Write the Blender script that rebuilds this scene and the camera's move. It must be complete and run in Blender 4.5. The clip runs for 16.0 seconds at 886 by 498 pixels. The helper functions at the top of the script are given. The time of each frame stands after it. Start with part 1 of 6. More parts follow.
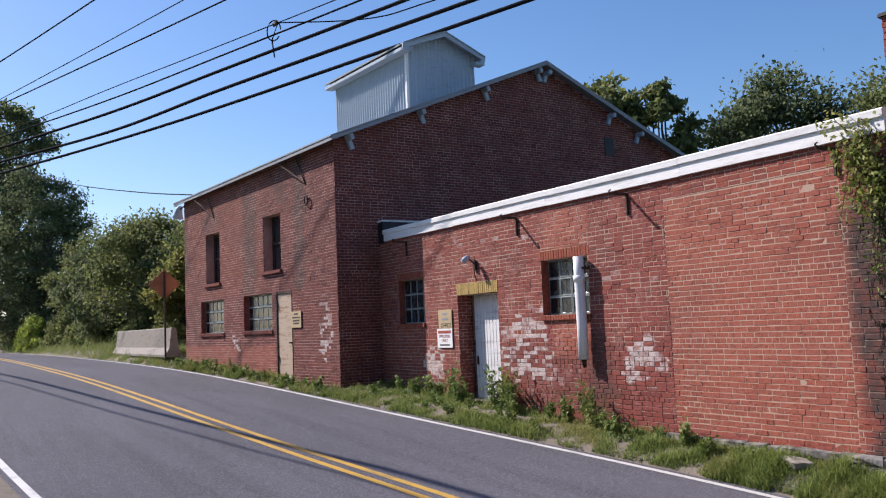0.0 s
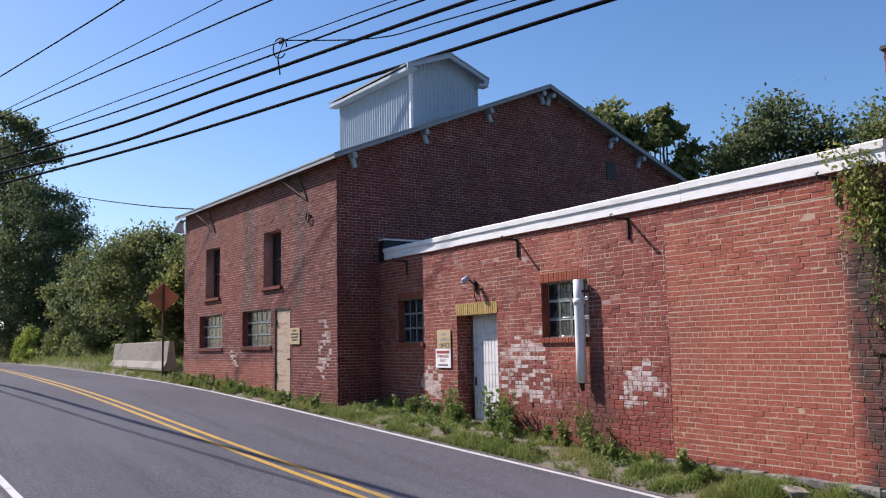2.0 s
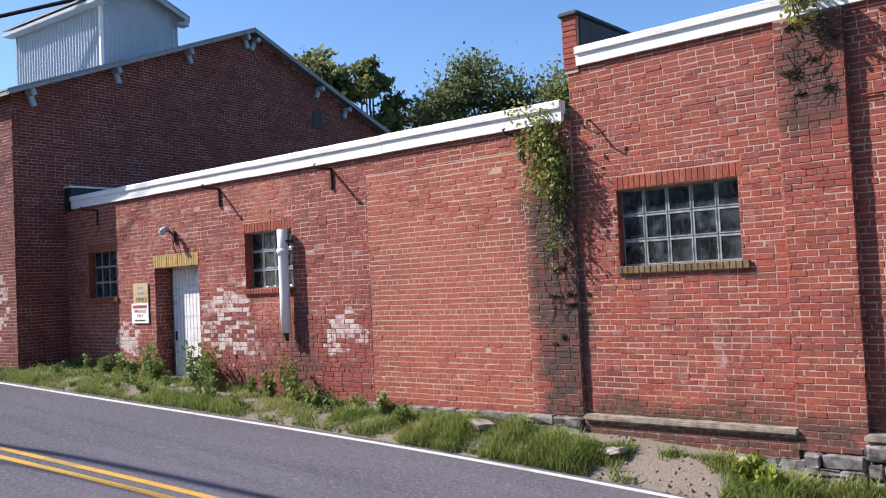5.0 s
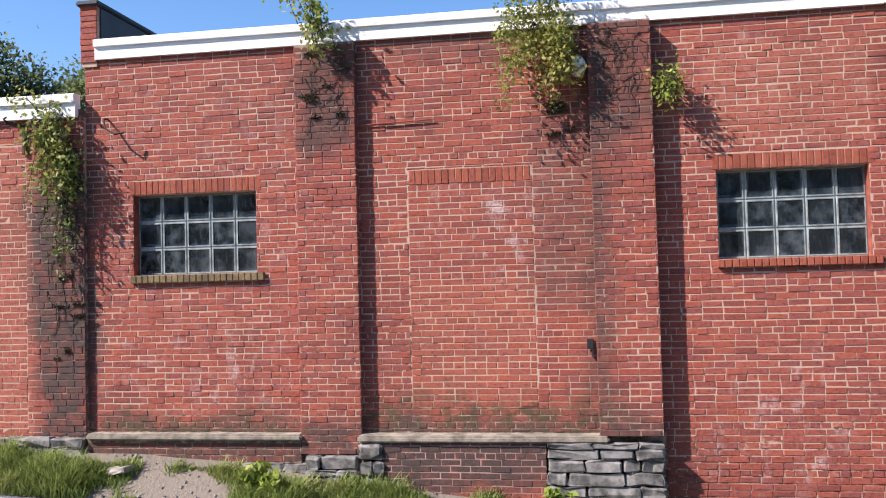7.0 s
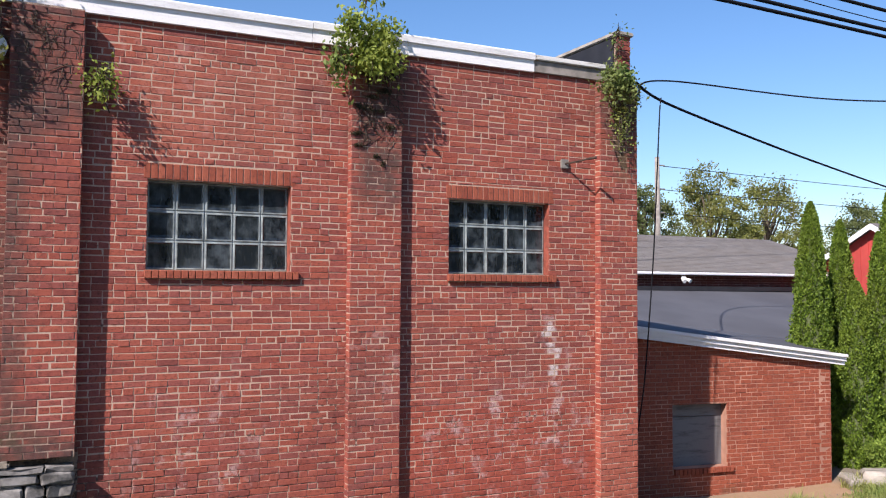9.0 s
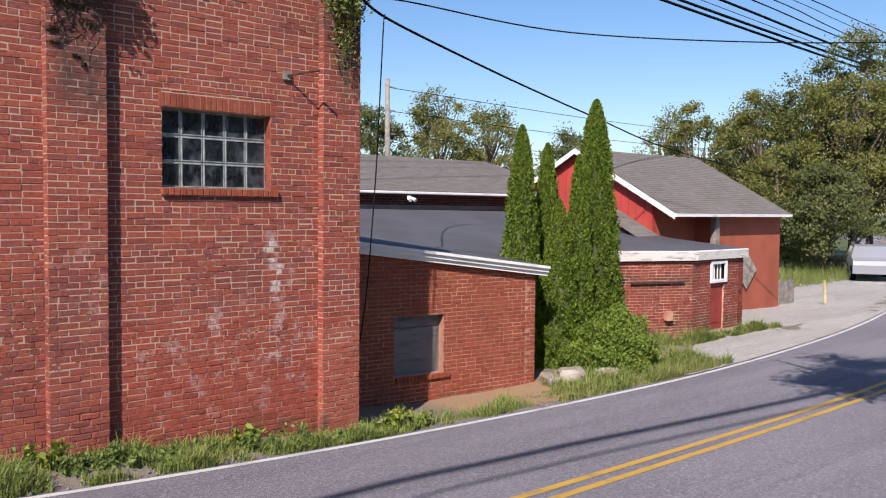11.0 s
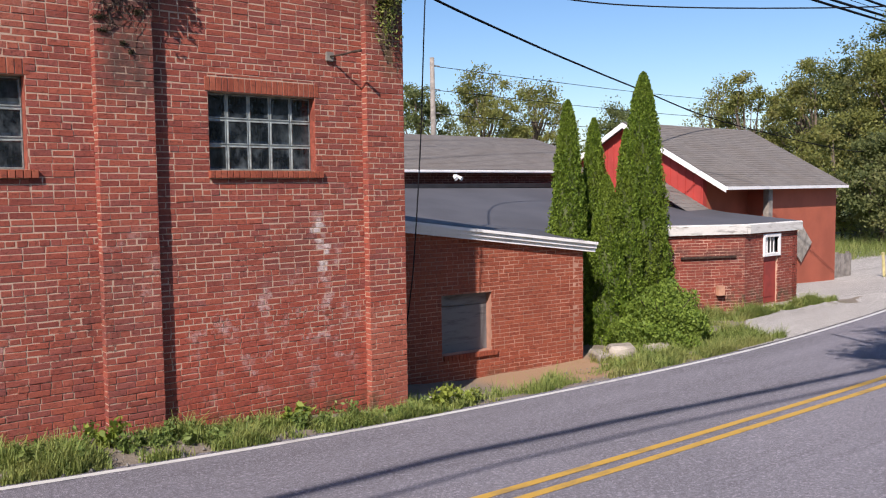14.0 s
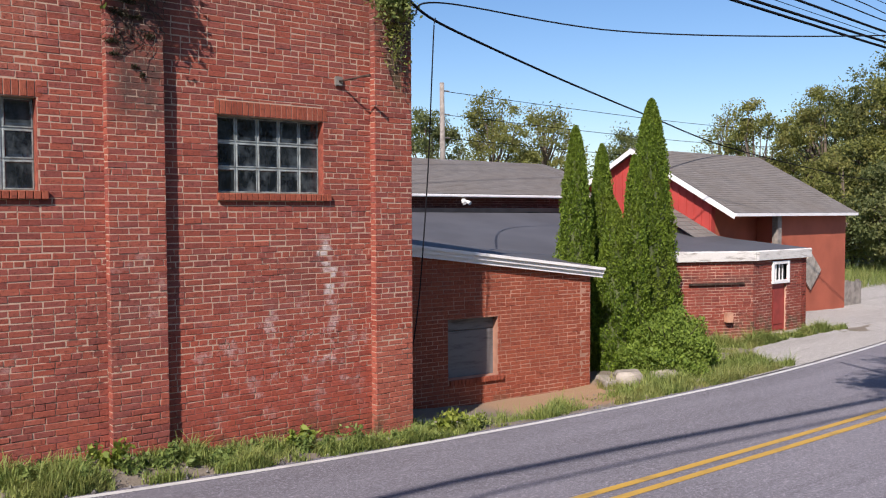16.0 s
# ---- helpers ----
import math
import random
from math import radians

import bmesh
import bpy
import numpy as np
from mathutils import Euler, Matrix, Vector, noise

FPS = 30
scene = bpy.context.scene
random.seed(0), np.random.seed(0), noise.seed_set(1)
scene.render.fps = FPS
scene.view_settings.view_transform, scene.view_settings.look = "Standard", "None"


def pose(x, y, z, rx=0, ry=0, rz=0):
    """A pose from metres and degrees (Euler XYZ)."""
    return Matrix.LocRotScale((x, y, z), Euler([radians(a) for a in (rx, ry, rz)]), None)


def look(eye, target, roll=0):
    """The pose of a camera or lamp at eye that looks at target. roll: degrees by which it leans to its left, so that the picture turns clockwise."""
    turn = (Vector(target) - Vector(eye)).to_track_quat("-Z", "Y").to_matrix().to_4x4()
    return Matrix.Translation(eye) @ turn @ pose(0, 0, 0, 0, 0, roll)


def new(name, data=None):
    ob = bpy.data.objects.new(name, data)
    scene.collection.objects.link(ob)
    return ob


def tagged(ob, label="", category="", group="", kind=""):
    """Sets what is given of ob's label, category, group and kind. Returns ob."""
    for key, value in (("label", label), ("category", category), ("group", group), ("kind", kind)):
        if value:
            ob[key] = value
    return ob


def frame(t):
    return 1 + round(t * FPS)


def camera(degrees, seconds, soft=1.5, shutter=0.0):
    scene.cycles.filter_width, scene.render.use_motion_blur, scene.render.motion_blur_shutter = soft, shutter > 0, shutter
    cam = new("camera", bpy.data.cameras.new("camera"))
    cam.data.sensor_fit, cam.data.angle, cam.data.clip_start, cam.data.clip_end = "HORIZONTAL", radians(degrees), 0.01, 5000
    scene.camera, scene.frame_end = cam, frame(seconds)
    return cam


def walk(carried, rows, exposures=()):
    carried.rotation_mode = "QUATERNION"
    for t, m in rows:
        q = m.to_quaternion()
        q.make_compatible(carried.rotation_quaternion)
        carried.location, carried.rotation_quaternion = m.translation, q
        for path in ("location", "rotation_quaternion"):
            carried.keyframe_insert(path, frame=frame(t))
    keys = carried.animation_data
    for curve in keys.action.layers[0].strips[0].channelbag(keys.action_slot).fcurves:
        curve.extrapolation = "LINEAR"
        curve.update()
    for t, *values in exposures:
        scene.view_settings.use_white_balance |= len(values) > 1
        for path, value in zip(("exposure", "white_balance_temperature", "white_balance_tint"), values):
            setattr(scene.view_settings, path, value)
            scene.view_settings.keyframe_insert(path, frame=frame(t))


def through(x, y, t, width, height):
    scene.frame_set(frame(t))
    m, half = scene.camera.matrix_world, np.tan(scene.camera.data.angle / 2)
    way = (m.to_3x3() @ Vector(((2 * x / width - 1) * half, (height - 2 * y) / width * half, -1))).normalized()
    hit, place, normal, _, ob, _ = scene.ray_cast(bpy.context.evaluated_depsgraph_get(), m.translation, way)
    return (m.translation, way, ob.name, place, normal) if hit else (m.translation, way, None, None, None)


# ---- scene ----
cam = camera(54.6, 16.0, soft=1.15)
PATH = [
    (0, (-1.584, -9.598, 1.576), (-3.287, -8.565, 1.751), -2.4),
    (0.5, (-1.575, -9.609, 1.583), (-3.277, -8.573, 1.765), -1.9),
    (1, (-1.575, -9.619, 1.588), (-3.277, -8.587, 1.782), -1.6),
    (1.5, (-1.567, -9.624, 1.583), (-3.267, -8.593, 1.797), -1.2),
    (2, (-1.565, -9.636, 1.585), (-3.263, -8.603, 1.805), -1.1),
    (2.5, (-1.567, -9.647, 1.581), (-3.259, -8.604, 1.804), -1.1),
    (3, (-1.552, -9.654, 1.583), (-3.232, -8.591, 1.805), -1.2),
    (3.2, (-1.553, -9.649, 1.584), (-3.229, -8.58, 1.808), -1.3),
    (5.3, (-1.553, -9.491, 1.601), (-2.739, -7.881, 1.657), -2.3),
    (5.5, (-1.553, -9.479, 1.6), (-2.686, -7.832, 1.646), -1.9),
    (6, (-1.55, -9.453, 1.581), (-2.52, -7.705, 1.626), -1.2),
    (6.5, (-1.492, -9.415, 1.566), (-2.199, -7.545, 1.635), -1.1),
    (7, (-1.439, -9.369, 1.558), (-1.754, -7.395, 1.63), -1.5),
    (7.5, (-1.358, -9.328, 1.558), (-1.339, -7.329, 1.625), -1.6),
    (8, (-1.248, -9.318, 1.564), (-0.914, -7.347, 1.638), -1.2),
    (8.5, (-1.169, -9.299, 1.565), (-0.545, -7.401, 1.644), -0.3),
    (9, (-1.1, -9.269, 1.549), (-0.228, -7.471, 1.636), 0.4),
    (9.5, (-1.038, -9.279, 1.525), (0.062, -7.61, 1.592), 0.8),
    (10, (-0.971, -9.288, 1.5), (0.346, -7.783, 1.501), 0.8),
    (10.2, (-0.954, -9.29, 1.495), (0.431, -7.847, 1.471), 1.0),
    (12.3, (-0.925, -9.307, 1.43), (0.389, -7.81, 1.259), -1.0),
    (12.5, (-0.919, -9.309, 1.43), (0.395, -7.81, 1.26), -1.1),
    (13, (-0.908, -9.313, 1.431), (0.405, -7.814, 1.264), -1.1),
    (13.5, (-0.913, -9.323, 1.442), (0.393, -7.817, 1.281), -1.0),
    (14, (-0.91, -9.33, 1.451), (0.378, -7.807, 1.312), -0.7),
    (14.5, (-0.911, -9.333, 1.453), (0.367, -7.8, 1.33), -0.5),
    (15, (-0.898, -9.338, 1.448), (0.376, -7.8, 1.339), -0.4),
    (15.5, (-0.897, -9.345, 1.451), (0.376, -7.805, 1.358), -0.3),
    (16, (-0.895, -9.36, 1.452), (0.38, -7.821, 1.369), -0.2),
]
walk(cam, [(t, look(eye, target, roll)) for t, eye, target, roll in PATH], exposures=[(t, e, 6580 if t < 9.5 else 6820, 19) for t, e in ((0, 0.66), (3.2, 0.66), (5.5, 1.06), (6, 1.06), (7, 1.18), (8, 1.22), (9, 0.86), (10, 0.62), (12.5, 0.64), (16, 0.6))])

# ---- world and sun ----
SUN_EL, SUN_AZ = radians(40.8), math.atan2(-0.862, -0.507)
world = bpy.data.worlds.new("sky")
scene.world = world
world.use_nodes = True
wn = world.node_tree
sky = wn.nodes.new("ShaderNodeTexSky")
sky.sky_type, sky.sun_disc = "NISHITA", False
sky.sun_elevation, sky.sun_rotation = SUN_EL, SUN_AZ
sky.air_density, sky.dust_density, sky.ozone_density = 1.0, 0.6, 4.0
hue = wn.nodes.new("ShaderNodeHueSaturation")
hue.inputs["Saturation"].default_value = 1.17
wn.links.new(sky.outputs[0], hue.inputs["Color"])
wn.links.new(hue.outputs[0], wn.nodes["Background"].inputs[0])
wn.nodes["Background"].inputs[1].default_value = 0.097
sun = new("sun", bpy.data.lights.new("sun", "SUN"))
sun.data.energy, sun.data.angle, sun.data.color = 4.3, radians(0.55), (1.0, 0.95, 0.87)
to_sun = Vector((math.sin(SUN_AZ) * math.cos(SUN_EL), math.cos(SUN_AZ) * math.cos(SUN_EL), math.sin(SUN_EL)))
sun.matrix_world = look((0, 0, 30), Vector((0, 0, 30)) - to_sun)


# ---- material tools ----
class Mat:
    """Short hand for a node material."""

    def __init__(self, name, rough=0.85, metal=0.0, spec=0.4):
        self.m = bpy.data.materials.new(name)
        self.m.use_nodes = True
        self.t = self.m.node_tree
        self.b = self.t.nodes["Principled BSDF"]
        self.b.inputs["Roughness"].default_value = rough
        self.b.inputs["Metallic"].default_value = metal
        self.b.inputs["Specular IOR Level"].default_value = spec
        self._pos = None

    def put(self, sock, v):
        if isinstance(v, bpy.types.NodeSocket):
            self.t.links.new(v, sock)
        elif isinstance(v, (tuple, list)) and len(v) == 3 and sock.type == "RGBA":
            sock.default_value = (*v, 1)
        else:
            sock.default_value = v

    def node(self, kind, **kw):
        n = self.t.nodes.new(kind)
        for k, v in kw.items():
            n.inputs[k.replace("_", " ")]
            self.put(n.inputs[k.replace("_", " ")], v)
        return n

    def pos(self):
        if not self._pos:
            self._pos = self.t.nodes.new("ShaderNodeNewGeometry").outputs["Position"]
        return self._pos

    def xyz(self):
        n = self.t.nodes.new("ShaderNodeSeparateXYZ")
        self.put(n.inputs[0], self.pos())
        return n.outputs

    def math(self, op, a, b=0.0, clamp=False):
        n = self.t.nodes.new("ShaderNodeMath")
        n.operation, n.use_clamp = op, clamp
        self.put(n.inputs[0], a)
        self.put(n.inputs[1], b)
        return n.outputs[0]

    def noise(self, scale, detail=3.0, rough=0.6, vec=None, stretch=None):
        v = vec or self.pos()
        if stretch:
            mp = self.t.nodes.new("ShaderNodeMapping")
            self.put(mp.inputs[0], v)
            mp.inputs[3].default_value = stretch
            v = mp.outputs[0]
        n = self.node("ShaderNodeTexNoise", Vector=v, Scale=scale, Detail=detail, Roughness=rough)
        return n.outputs[0]

    def step(self, v, lo, hi, a=0.0, b=1.0):
        n = self.t.nodes.new("ShaderNodeMapRange")
        n.interpolation_type = "SMOOTHSTEP"
        for i, w in enumerate((v, lo, hi, a, b)):
            self.put(n.inputs[i], w)
        return n.outputs[0]

    def mix(self, f, a, b, mode="MIX"):
        n = self.t.nodes.new("ShaderNodeMix")
        n.data_type, n.blend_type = "RGBA", mode
        self.put(n.inputs[0], f)
        self.put(n.inputs[6], a)
        self.put(n.inputs[7], b)
        return n.outputs[2]

    def rand(self):
        """A number for each loose piece, whether it is an object or an island of a mesh."""
        isl = self.t.nodes.new("ShaderNodeNewGeometry").outputs["Random Per Island"]
        ob = self.t.nodes.new("ShaderNodeObjectInfo").outputs["Random"]
        return self.math("FRACT", self.math("ADD", isl, ob))

    def bump(self, h, strength=0.3, dist=0.01):
        n = self.node("ShaderNodeBump", Strength=strength, Distance=dist, Height=h)
        self.put(self.b.inputs["Normal"], n.outputs[0])

    def color(self, c):
        self.put(self.b.inputs["Base Color"], c)
        return self

    def box(self, x, z, x0, x1, z0, z1, soft=0.15):
        """A soft-edged field that is 1 inside a stretch of wall."""
        a = self.math("MULTIPLY", self.step(x, x0 - soft, x0 + soft), self.step(x, x1 - soft, x1 + soft, 1.0, 0.0))
        b = self.math("MULTIPLY", self.step(z, z0 - soft, z0 + soft), self.step(z, z1 - soft, z1 + soft, 1.0, 0.0))
        return self.math("MULTIPLY", a, b)


def plain(name, c, rough=0.7, metal=0.0, scale=6.0, vary=0.25, bump=0.15, fine=60.0):
    """A surface with broad stains and fine grain round one base colour."""
    m = Mat(name, rough, metal)
    n1, n2 = m.noise(scale, 4), m.noise(fine, 2)
    dark = tuple(v * (1 - vary) for v in c)
    lite = tuple(min(1, v * (1 + vary)) for v in c)
    col = m.mix(m.step(n1, 0.3, 0.7), dark, lite)
    col = m.mix(m.math("MULTIPLY", n2, 0.3), col, tuple(v * 0.6 for v in c))
    m.color(col)
    m.bump(n2, bump, 0.004)
    return m.m


def brick_mat(name, tones, white=(), soot=(), orange=(), moss=(), bloom=(), dirt=0.35):
    """Red brick: a tone for each brick, soot, lime, paint and moss with shapes of their own."""
    m = Mat(name, 0.88, 0.0, 0.3)
    r = m.rand()
    x, y, z = m.xyz()
    ramp = m.t.nodes.new("ShaderNodeValToRGB")
    els = ramp.color_ramp.elements
    els[0].position, els[0].color = 0.0, (*tones[0], 1)
    els[1].position, els[1].color = 1.0, (*tones[-1], 1)
    for i, c in enumerate(tones[1:-1]):
        e = els.new((i + 1) / (len(tones) - 1))
        e.color = (*c, 1)
    m.put(ramp.inputs[0], r)
    col = ramp.outputs[0]
    big, mid, fine = m.noise(0.7, 4), m.noise(5, 4, 0.7), m.noise(90, 3, 0.7)
    warp = m.math("MULTIPLY", m.math("SUBTRACT", m.noise(1.6, 3), 0.5), 0.9)
    wx, wz = m.math("ADD", x, warp), m.math("ADD", z, warp)
    for bx in orange:
        lo, hi, amount = bx[4:] if len(bx) > 4 else ((0.35, 0.102, 0.066), (0.41, 0.13, 0.085), 0.7)
        f = m.math("MULTIPLY", m.box(x, z, *bx[:4], soft=0.06), amount)
        col = m.mix(f, col, m.mix(r, lo, hi))
    col = m.mix(m.math("MULTIPLY", m.step(big, 0.45, 0.75), dirt), col, (0.10, 0.05, 0.045))
    col = m.mix(m.math("MULTIPLY", m.step(mid, 0.55, 0.8), 0.12), col, (0.34, 0.18, 0.14))
    pick = m.math("FRACT", m.math("MULTIPLY", r, 17.3))
    for x0, x1, z0, z1, amount, tint in white:
        f = m.box(wx, wz, x0, x1, z0, z1, soft=0.22)
        f = m.math("MULTIPLY", m.step(m.math("ADD", m.math("MULTIPLY", f, amount), m.math("MULTIPLY", pick, 0.6)), 0.72, 0.86), m.step(mid, 0.3, 0.55))
        col = m.mix(m.math("MULTIPLY", f, 0.85), col, tint)
    streak = m.noise(4.5, 5, 0.75, stretch=(1.0, 1.0, 0.7))
    for x0, x1, z0, z1, amount in bloom:
        f = m.math("MULTIPLY", m.box(wx, wz, x0, x1, z0, z1, soft=0.3), m.math("MULTIPLY", m.step(streak, 0.5, 0.66), m.step(pick, 0.15, 0.75, 0.25, 1.2)))
        col = m.mix(m.math("MULTIPLY", f, amount), col, (0.55, 0.42, 0.40))
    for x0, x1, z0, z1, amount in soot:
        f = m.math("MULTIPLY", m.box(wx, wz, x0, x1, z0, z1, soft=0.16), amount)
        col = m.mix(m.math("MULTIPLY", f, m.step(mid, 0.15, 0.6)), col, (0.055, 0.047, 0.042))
    for x0, x1, z0, z1, amount in moss:
        f = m.math("MULTIPLY", m.box(wx, wz, x0, x1, z0, z1, soft=0.2), amount)
        col = m.mix(m.math("MULTIPLY", f, m.step(mid, 0.42, 0.6)), col, (0.075, 0.06, 0.032))
    grain = m.noise(26, 4, 0.75)
    col = m.mix(m.math("MULTIPLY", m.step(grain, 0.5, 0.66), 0.62), col, (0.09, 0.03, 0.025))
    col = m.mix(m.math("MULTIPLY", m.step(grain, 0.48, 0.28), 0.16), col, (0.44, 0.17, 0.12))
    col = m.mix(m.math("MULTIPLY", m.step(fine, 0.5, 0.8), 0.35), col, (0.08, 0.03, 0.025))
    m.color(col)
    m.bump(m.math("ADD", m.math("MULTIPLY", mid, 0.6), m.math("ADD", m.math("MULTIPLY", fine, 0.5), grain)), 0.75, 0.008)
    return m.m


RED = [(0.215, 0.055, 0.043), (0.285, 0.069, 0.047), (0.315, 0.077, 0.050), (0.345, 0.091, 0.058), (0.305, 0.080, 0.058), (0.275, 0.076, 0.060), (0.24, 0.066, 0.053)]
WHITEN = (0.62, 0.56, 0.54)
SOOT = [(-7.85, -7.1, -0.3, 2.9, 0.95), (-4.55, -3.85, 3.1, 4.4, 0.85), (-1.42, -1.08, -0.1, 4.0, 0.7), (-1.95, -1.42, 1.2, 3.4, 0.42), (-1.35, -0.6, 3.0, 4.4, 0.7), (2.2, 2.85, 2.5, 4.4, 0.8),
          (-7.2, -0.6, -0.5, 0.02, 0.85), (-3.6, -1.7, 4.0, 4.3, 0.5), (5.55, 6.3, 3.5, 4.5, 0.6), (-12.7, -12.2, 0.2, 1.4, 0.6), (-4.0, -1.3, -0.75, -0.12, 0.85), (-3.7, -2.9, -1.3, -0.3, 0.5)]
MOSS = [(-15.0, -12.0, -0.3, 0.25, 0.75), (5.9, 6.3, 3.0, 4.0, 0.9), (3.0, 6.0, -1.6, -1.2, 0.8), (-3.9, -1.2, -0.1, 0.24, 1.0), (-7.1, -4.6, -0.2, 0.1, 0.8)]
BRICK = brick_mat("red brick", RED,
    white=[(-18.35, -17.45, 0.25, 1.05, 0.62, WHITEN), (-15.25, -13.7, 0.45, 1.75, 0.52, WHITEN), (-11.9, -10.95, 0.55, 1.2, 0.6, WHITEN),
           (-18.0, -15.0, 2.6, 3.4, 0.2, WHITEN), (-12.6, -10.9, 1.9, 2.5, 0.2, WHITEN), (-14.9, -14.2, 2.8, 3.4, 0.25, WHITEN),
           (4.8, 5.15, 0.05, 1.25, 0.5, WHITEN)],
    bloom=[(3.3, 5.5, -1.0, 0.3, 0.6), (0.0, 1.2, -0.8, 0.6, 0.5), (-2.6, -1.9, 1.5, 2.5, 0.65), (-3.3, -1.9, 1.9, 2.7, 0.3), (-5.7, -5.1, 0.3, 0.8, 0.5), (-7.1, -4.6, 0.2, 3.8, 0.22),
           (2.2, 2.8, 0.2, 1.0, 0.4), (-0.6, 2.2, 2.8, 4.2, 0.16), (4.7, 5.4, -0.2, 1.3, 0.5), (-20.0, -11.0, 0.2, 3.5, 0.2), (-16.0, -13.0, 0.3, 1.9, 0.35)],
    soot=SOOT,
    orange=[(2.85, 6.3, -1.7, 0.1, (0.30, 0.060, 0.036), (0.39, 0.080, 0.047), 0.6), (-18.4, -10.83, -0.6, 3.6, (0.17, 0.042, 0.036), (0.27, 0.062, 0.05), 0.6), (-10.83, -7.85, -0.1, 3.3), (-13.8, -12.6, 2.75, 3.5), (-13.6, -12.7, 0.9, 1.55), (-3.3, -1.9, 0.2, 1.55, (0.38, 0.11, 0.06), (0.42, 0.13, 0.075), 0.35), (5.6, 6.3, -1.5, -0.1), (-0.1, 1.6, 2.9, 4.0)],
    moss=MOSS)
LINTEL = brick_mat("orange soldier brick", [(0.25, 0.06, 0.035), (0.31, 0.08, 0.045), (0.34, 0.095, 0.055)], dirt=0.15)
MILL = brick_mat("dark mill brick", [(0.10, 0.027, 0.025), (0.15, 0.039, 0.031), (0.182, 0.048, 0.035), (0.14, 0.039, 0.034)],
    white=[(-21.25, -20.45, 0.8, 2.3, 0.42, WHITEN), (-27.1, -26.1, 1.0, 1.7, 0.4, WHITEN), (-31.0, -30.2, 1.2, 1.9, 0.2, WHITEN)],
    soot=[(-26.0, -25.0, 2.7, 5.7, 0.75), (-22.5, -21.9, 2.7, 6.2, 0.8), (-23.6, -22.8, 5.0, 6.2, 0.5), (-31.1, -30.6, 3.6, 5.2, 0.6), (-29.4, -27.6, 4.8, 5.4, 0.4)],
    orange=[(-31.1, -26.5, 0.3, 1.2), (-26.2, -23.8, 0.3, 1.2), (-28.6, -24.6, 2.7, 6.0, (0.19, 0.05, 0.028), (0.25, 0.068, 0.038), 0.6), (-31.1, -28.6, 2.7, 6.0, (0.19, 0.05, 0.028), (0.25, 0.068, 0.038), 0.45)], dirt=0.45)
ANNEX = brick_mat("small office brick", [(0.24, 0.056, 0.031), (0.28, 0.068, 0.036), (0.315, 0.08, 0.042), (0.265, 0.067, 0.038)],
    white=[(15.5, 18.0, -1.2, 0.3, 0.18, WHITEN)], moss=[(17.0, 20.8, -1.9, -1.1, 0.6), (8.5, 11.3, -2.2, -1.75, 0.5)], dirt=0.2)

def mortar_mat(name, lite, dark, much, soot=(), moss=(), clean=(), worn=()):
    """Lime mortar, washed out in patches whose dark colour includes the shade of recessed joints."""
    m = Mat(name, 0.95)
    n, f, g = m.noise(0.8, 5, 0.7), m.noise(30, 3), m.noise(9, 3, 0.7)
    col = m.mix(f, tuple(v * 0.75 for v in lite), tuple(v * 1.15 for v in lite))
    gone = m.math("ADD", m.math("MULTIPLY", n, 0.55), m.math("MULTIPLY", g, 0.45))
    x, y, z = m.xyz()
    for bx in worn:
        gone = m.math("ADD", gone, m.math("MULTIPLY", m.box(x, z, *bx, soft=0.5), 0.05))
    for bx in clean:
        gone = m.math("SUBTRACT", gone, m.math("MULTIPLY", m.box(x, z, *bx, soft=0.12), 0.3))
    col = m.mix(m.math("MULTIPLY", m.step(gone, 0.55, 0.61), much), col, dark)
    for spots, c in ((soot, (0.05, 0.042, 0.037)), (moss, (0.09, 0.075, 0.035))):
        for x0, x1, z0, z1, amount in spots:
            col = m.mix(m.math("MULTIPLY", m.box(x, z, x0, x1, z0, z1, soft=0.16), m.step(g, 0.35, 0.6, 0.2, amount)), col, c)
    m.color(col)
    m.bump(f, 0.5, 0.006)
    return m.m


MORTAR = mortar_mat("grey lime mortar", (0.47, 0.33, 0.25), (0.065, 0.028, 0.023), 0.88, soot=SOOT, moss=MOSS, clean=[(-10.85, -7.95, -0.2, 3.35), (-7.0, 6.3, 2.75, 4.3)], worn=[(-18.0, -10.9, -0.6, 1.3), (-0.6, 6.3, -1.7, 0.1), (-4.6, -3.9, -0.2, 4.3)])
MORTAR_RED = plain("reddish mortar", (0.40, 0.21, 0.15), 0.95, scale=1.5, vary=0.3, bump=0.5)
MORTAR_PALE = plain("pale pinkish mortar", (0.47, 0.29, 0.22), 0.95, scale=1.5, vary=0.3, bump=0.5)
MORTAR_DARK = plain("dark mortar", (0.36, 0.21, 0.18), 0.95, scale=1.5, vary=0.35, bump=0.5)
SHOP = brick_mat("corner office brick", [(0.19, 0.042, 0.03), (0.25, 0.055, 0.036), (0.29, 0.064, 0.042), (0.22, 0.052, 0.038)],
    white=[(15.5, 18.0, -1.2, 0.3, 0.15, WHITEN)], moss=[(16.6, 20.8, -1.9, -1.1, 0.9)], soot=[(15.2, 18.2, -0.25, -0.1, 0.8)], dirt=0.3)
YELLOW_BRICK = brick_mat("yellow painted brick", [(0.42, 0.29, 0.09), (0.5, 0.36, 0.13), (0.36, 0.25, 0.09)], dirt=0.3)
STONE = plain("grey limestone", (0.155, 0.148, 0.14), 0.9, scale=7, vary=0.75, bump=0.9, fine=35)
DIRTY = plain("mossy dark concrete", (0.25, 0.215, 0.17), 0.95, scale=7, vary=0.5, bump=0.6)
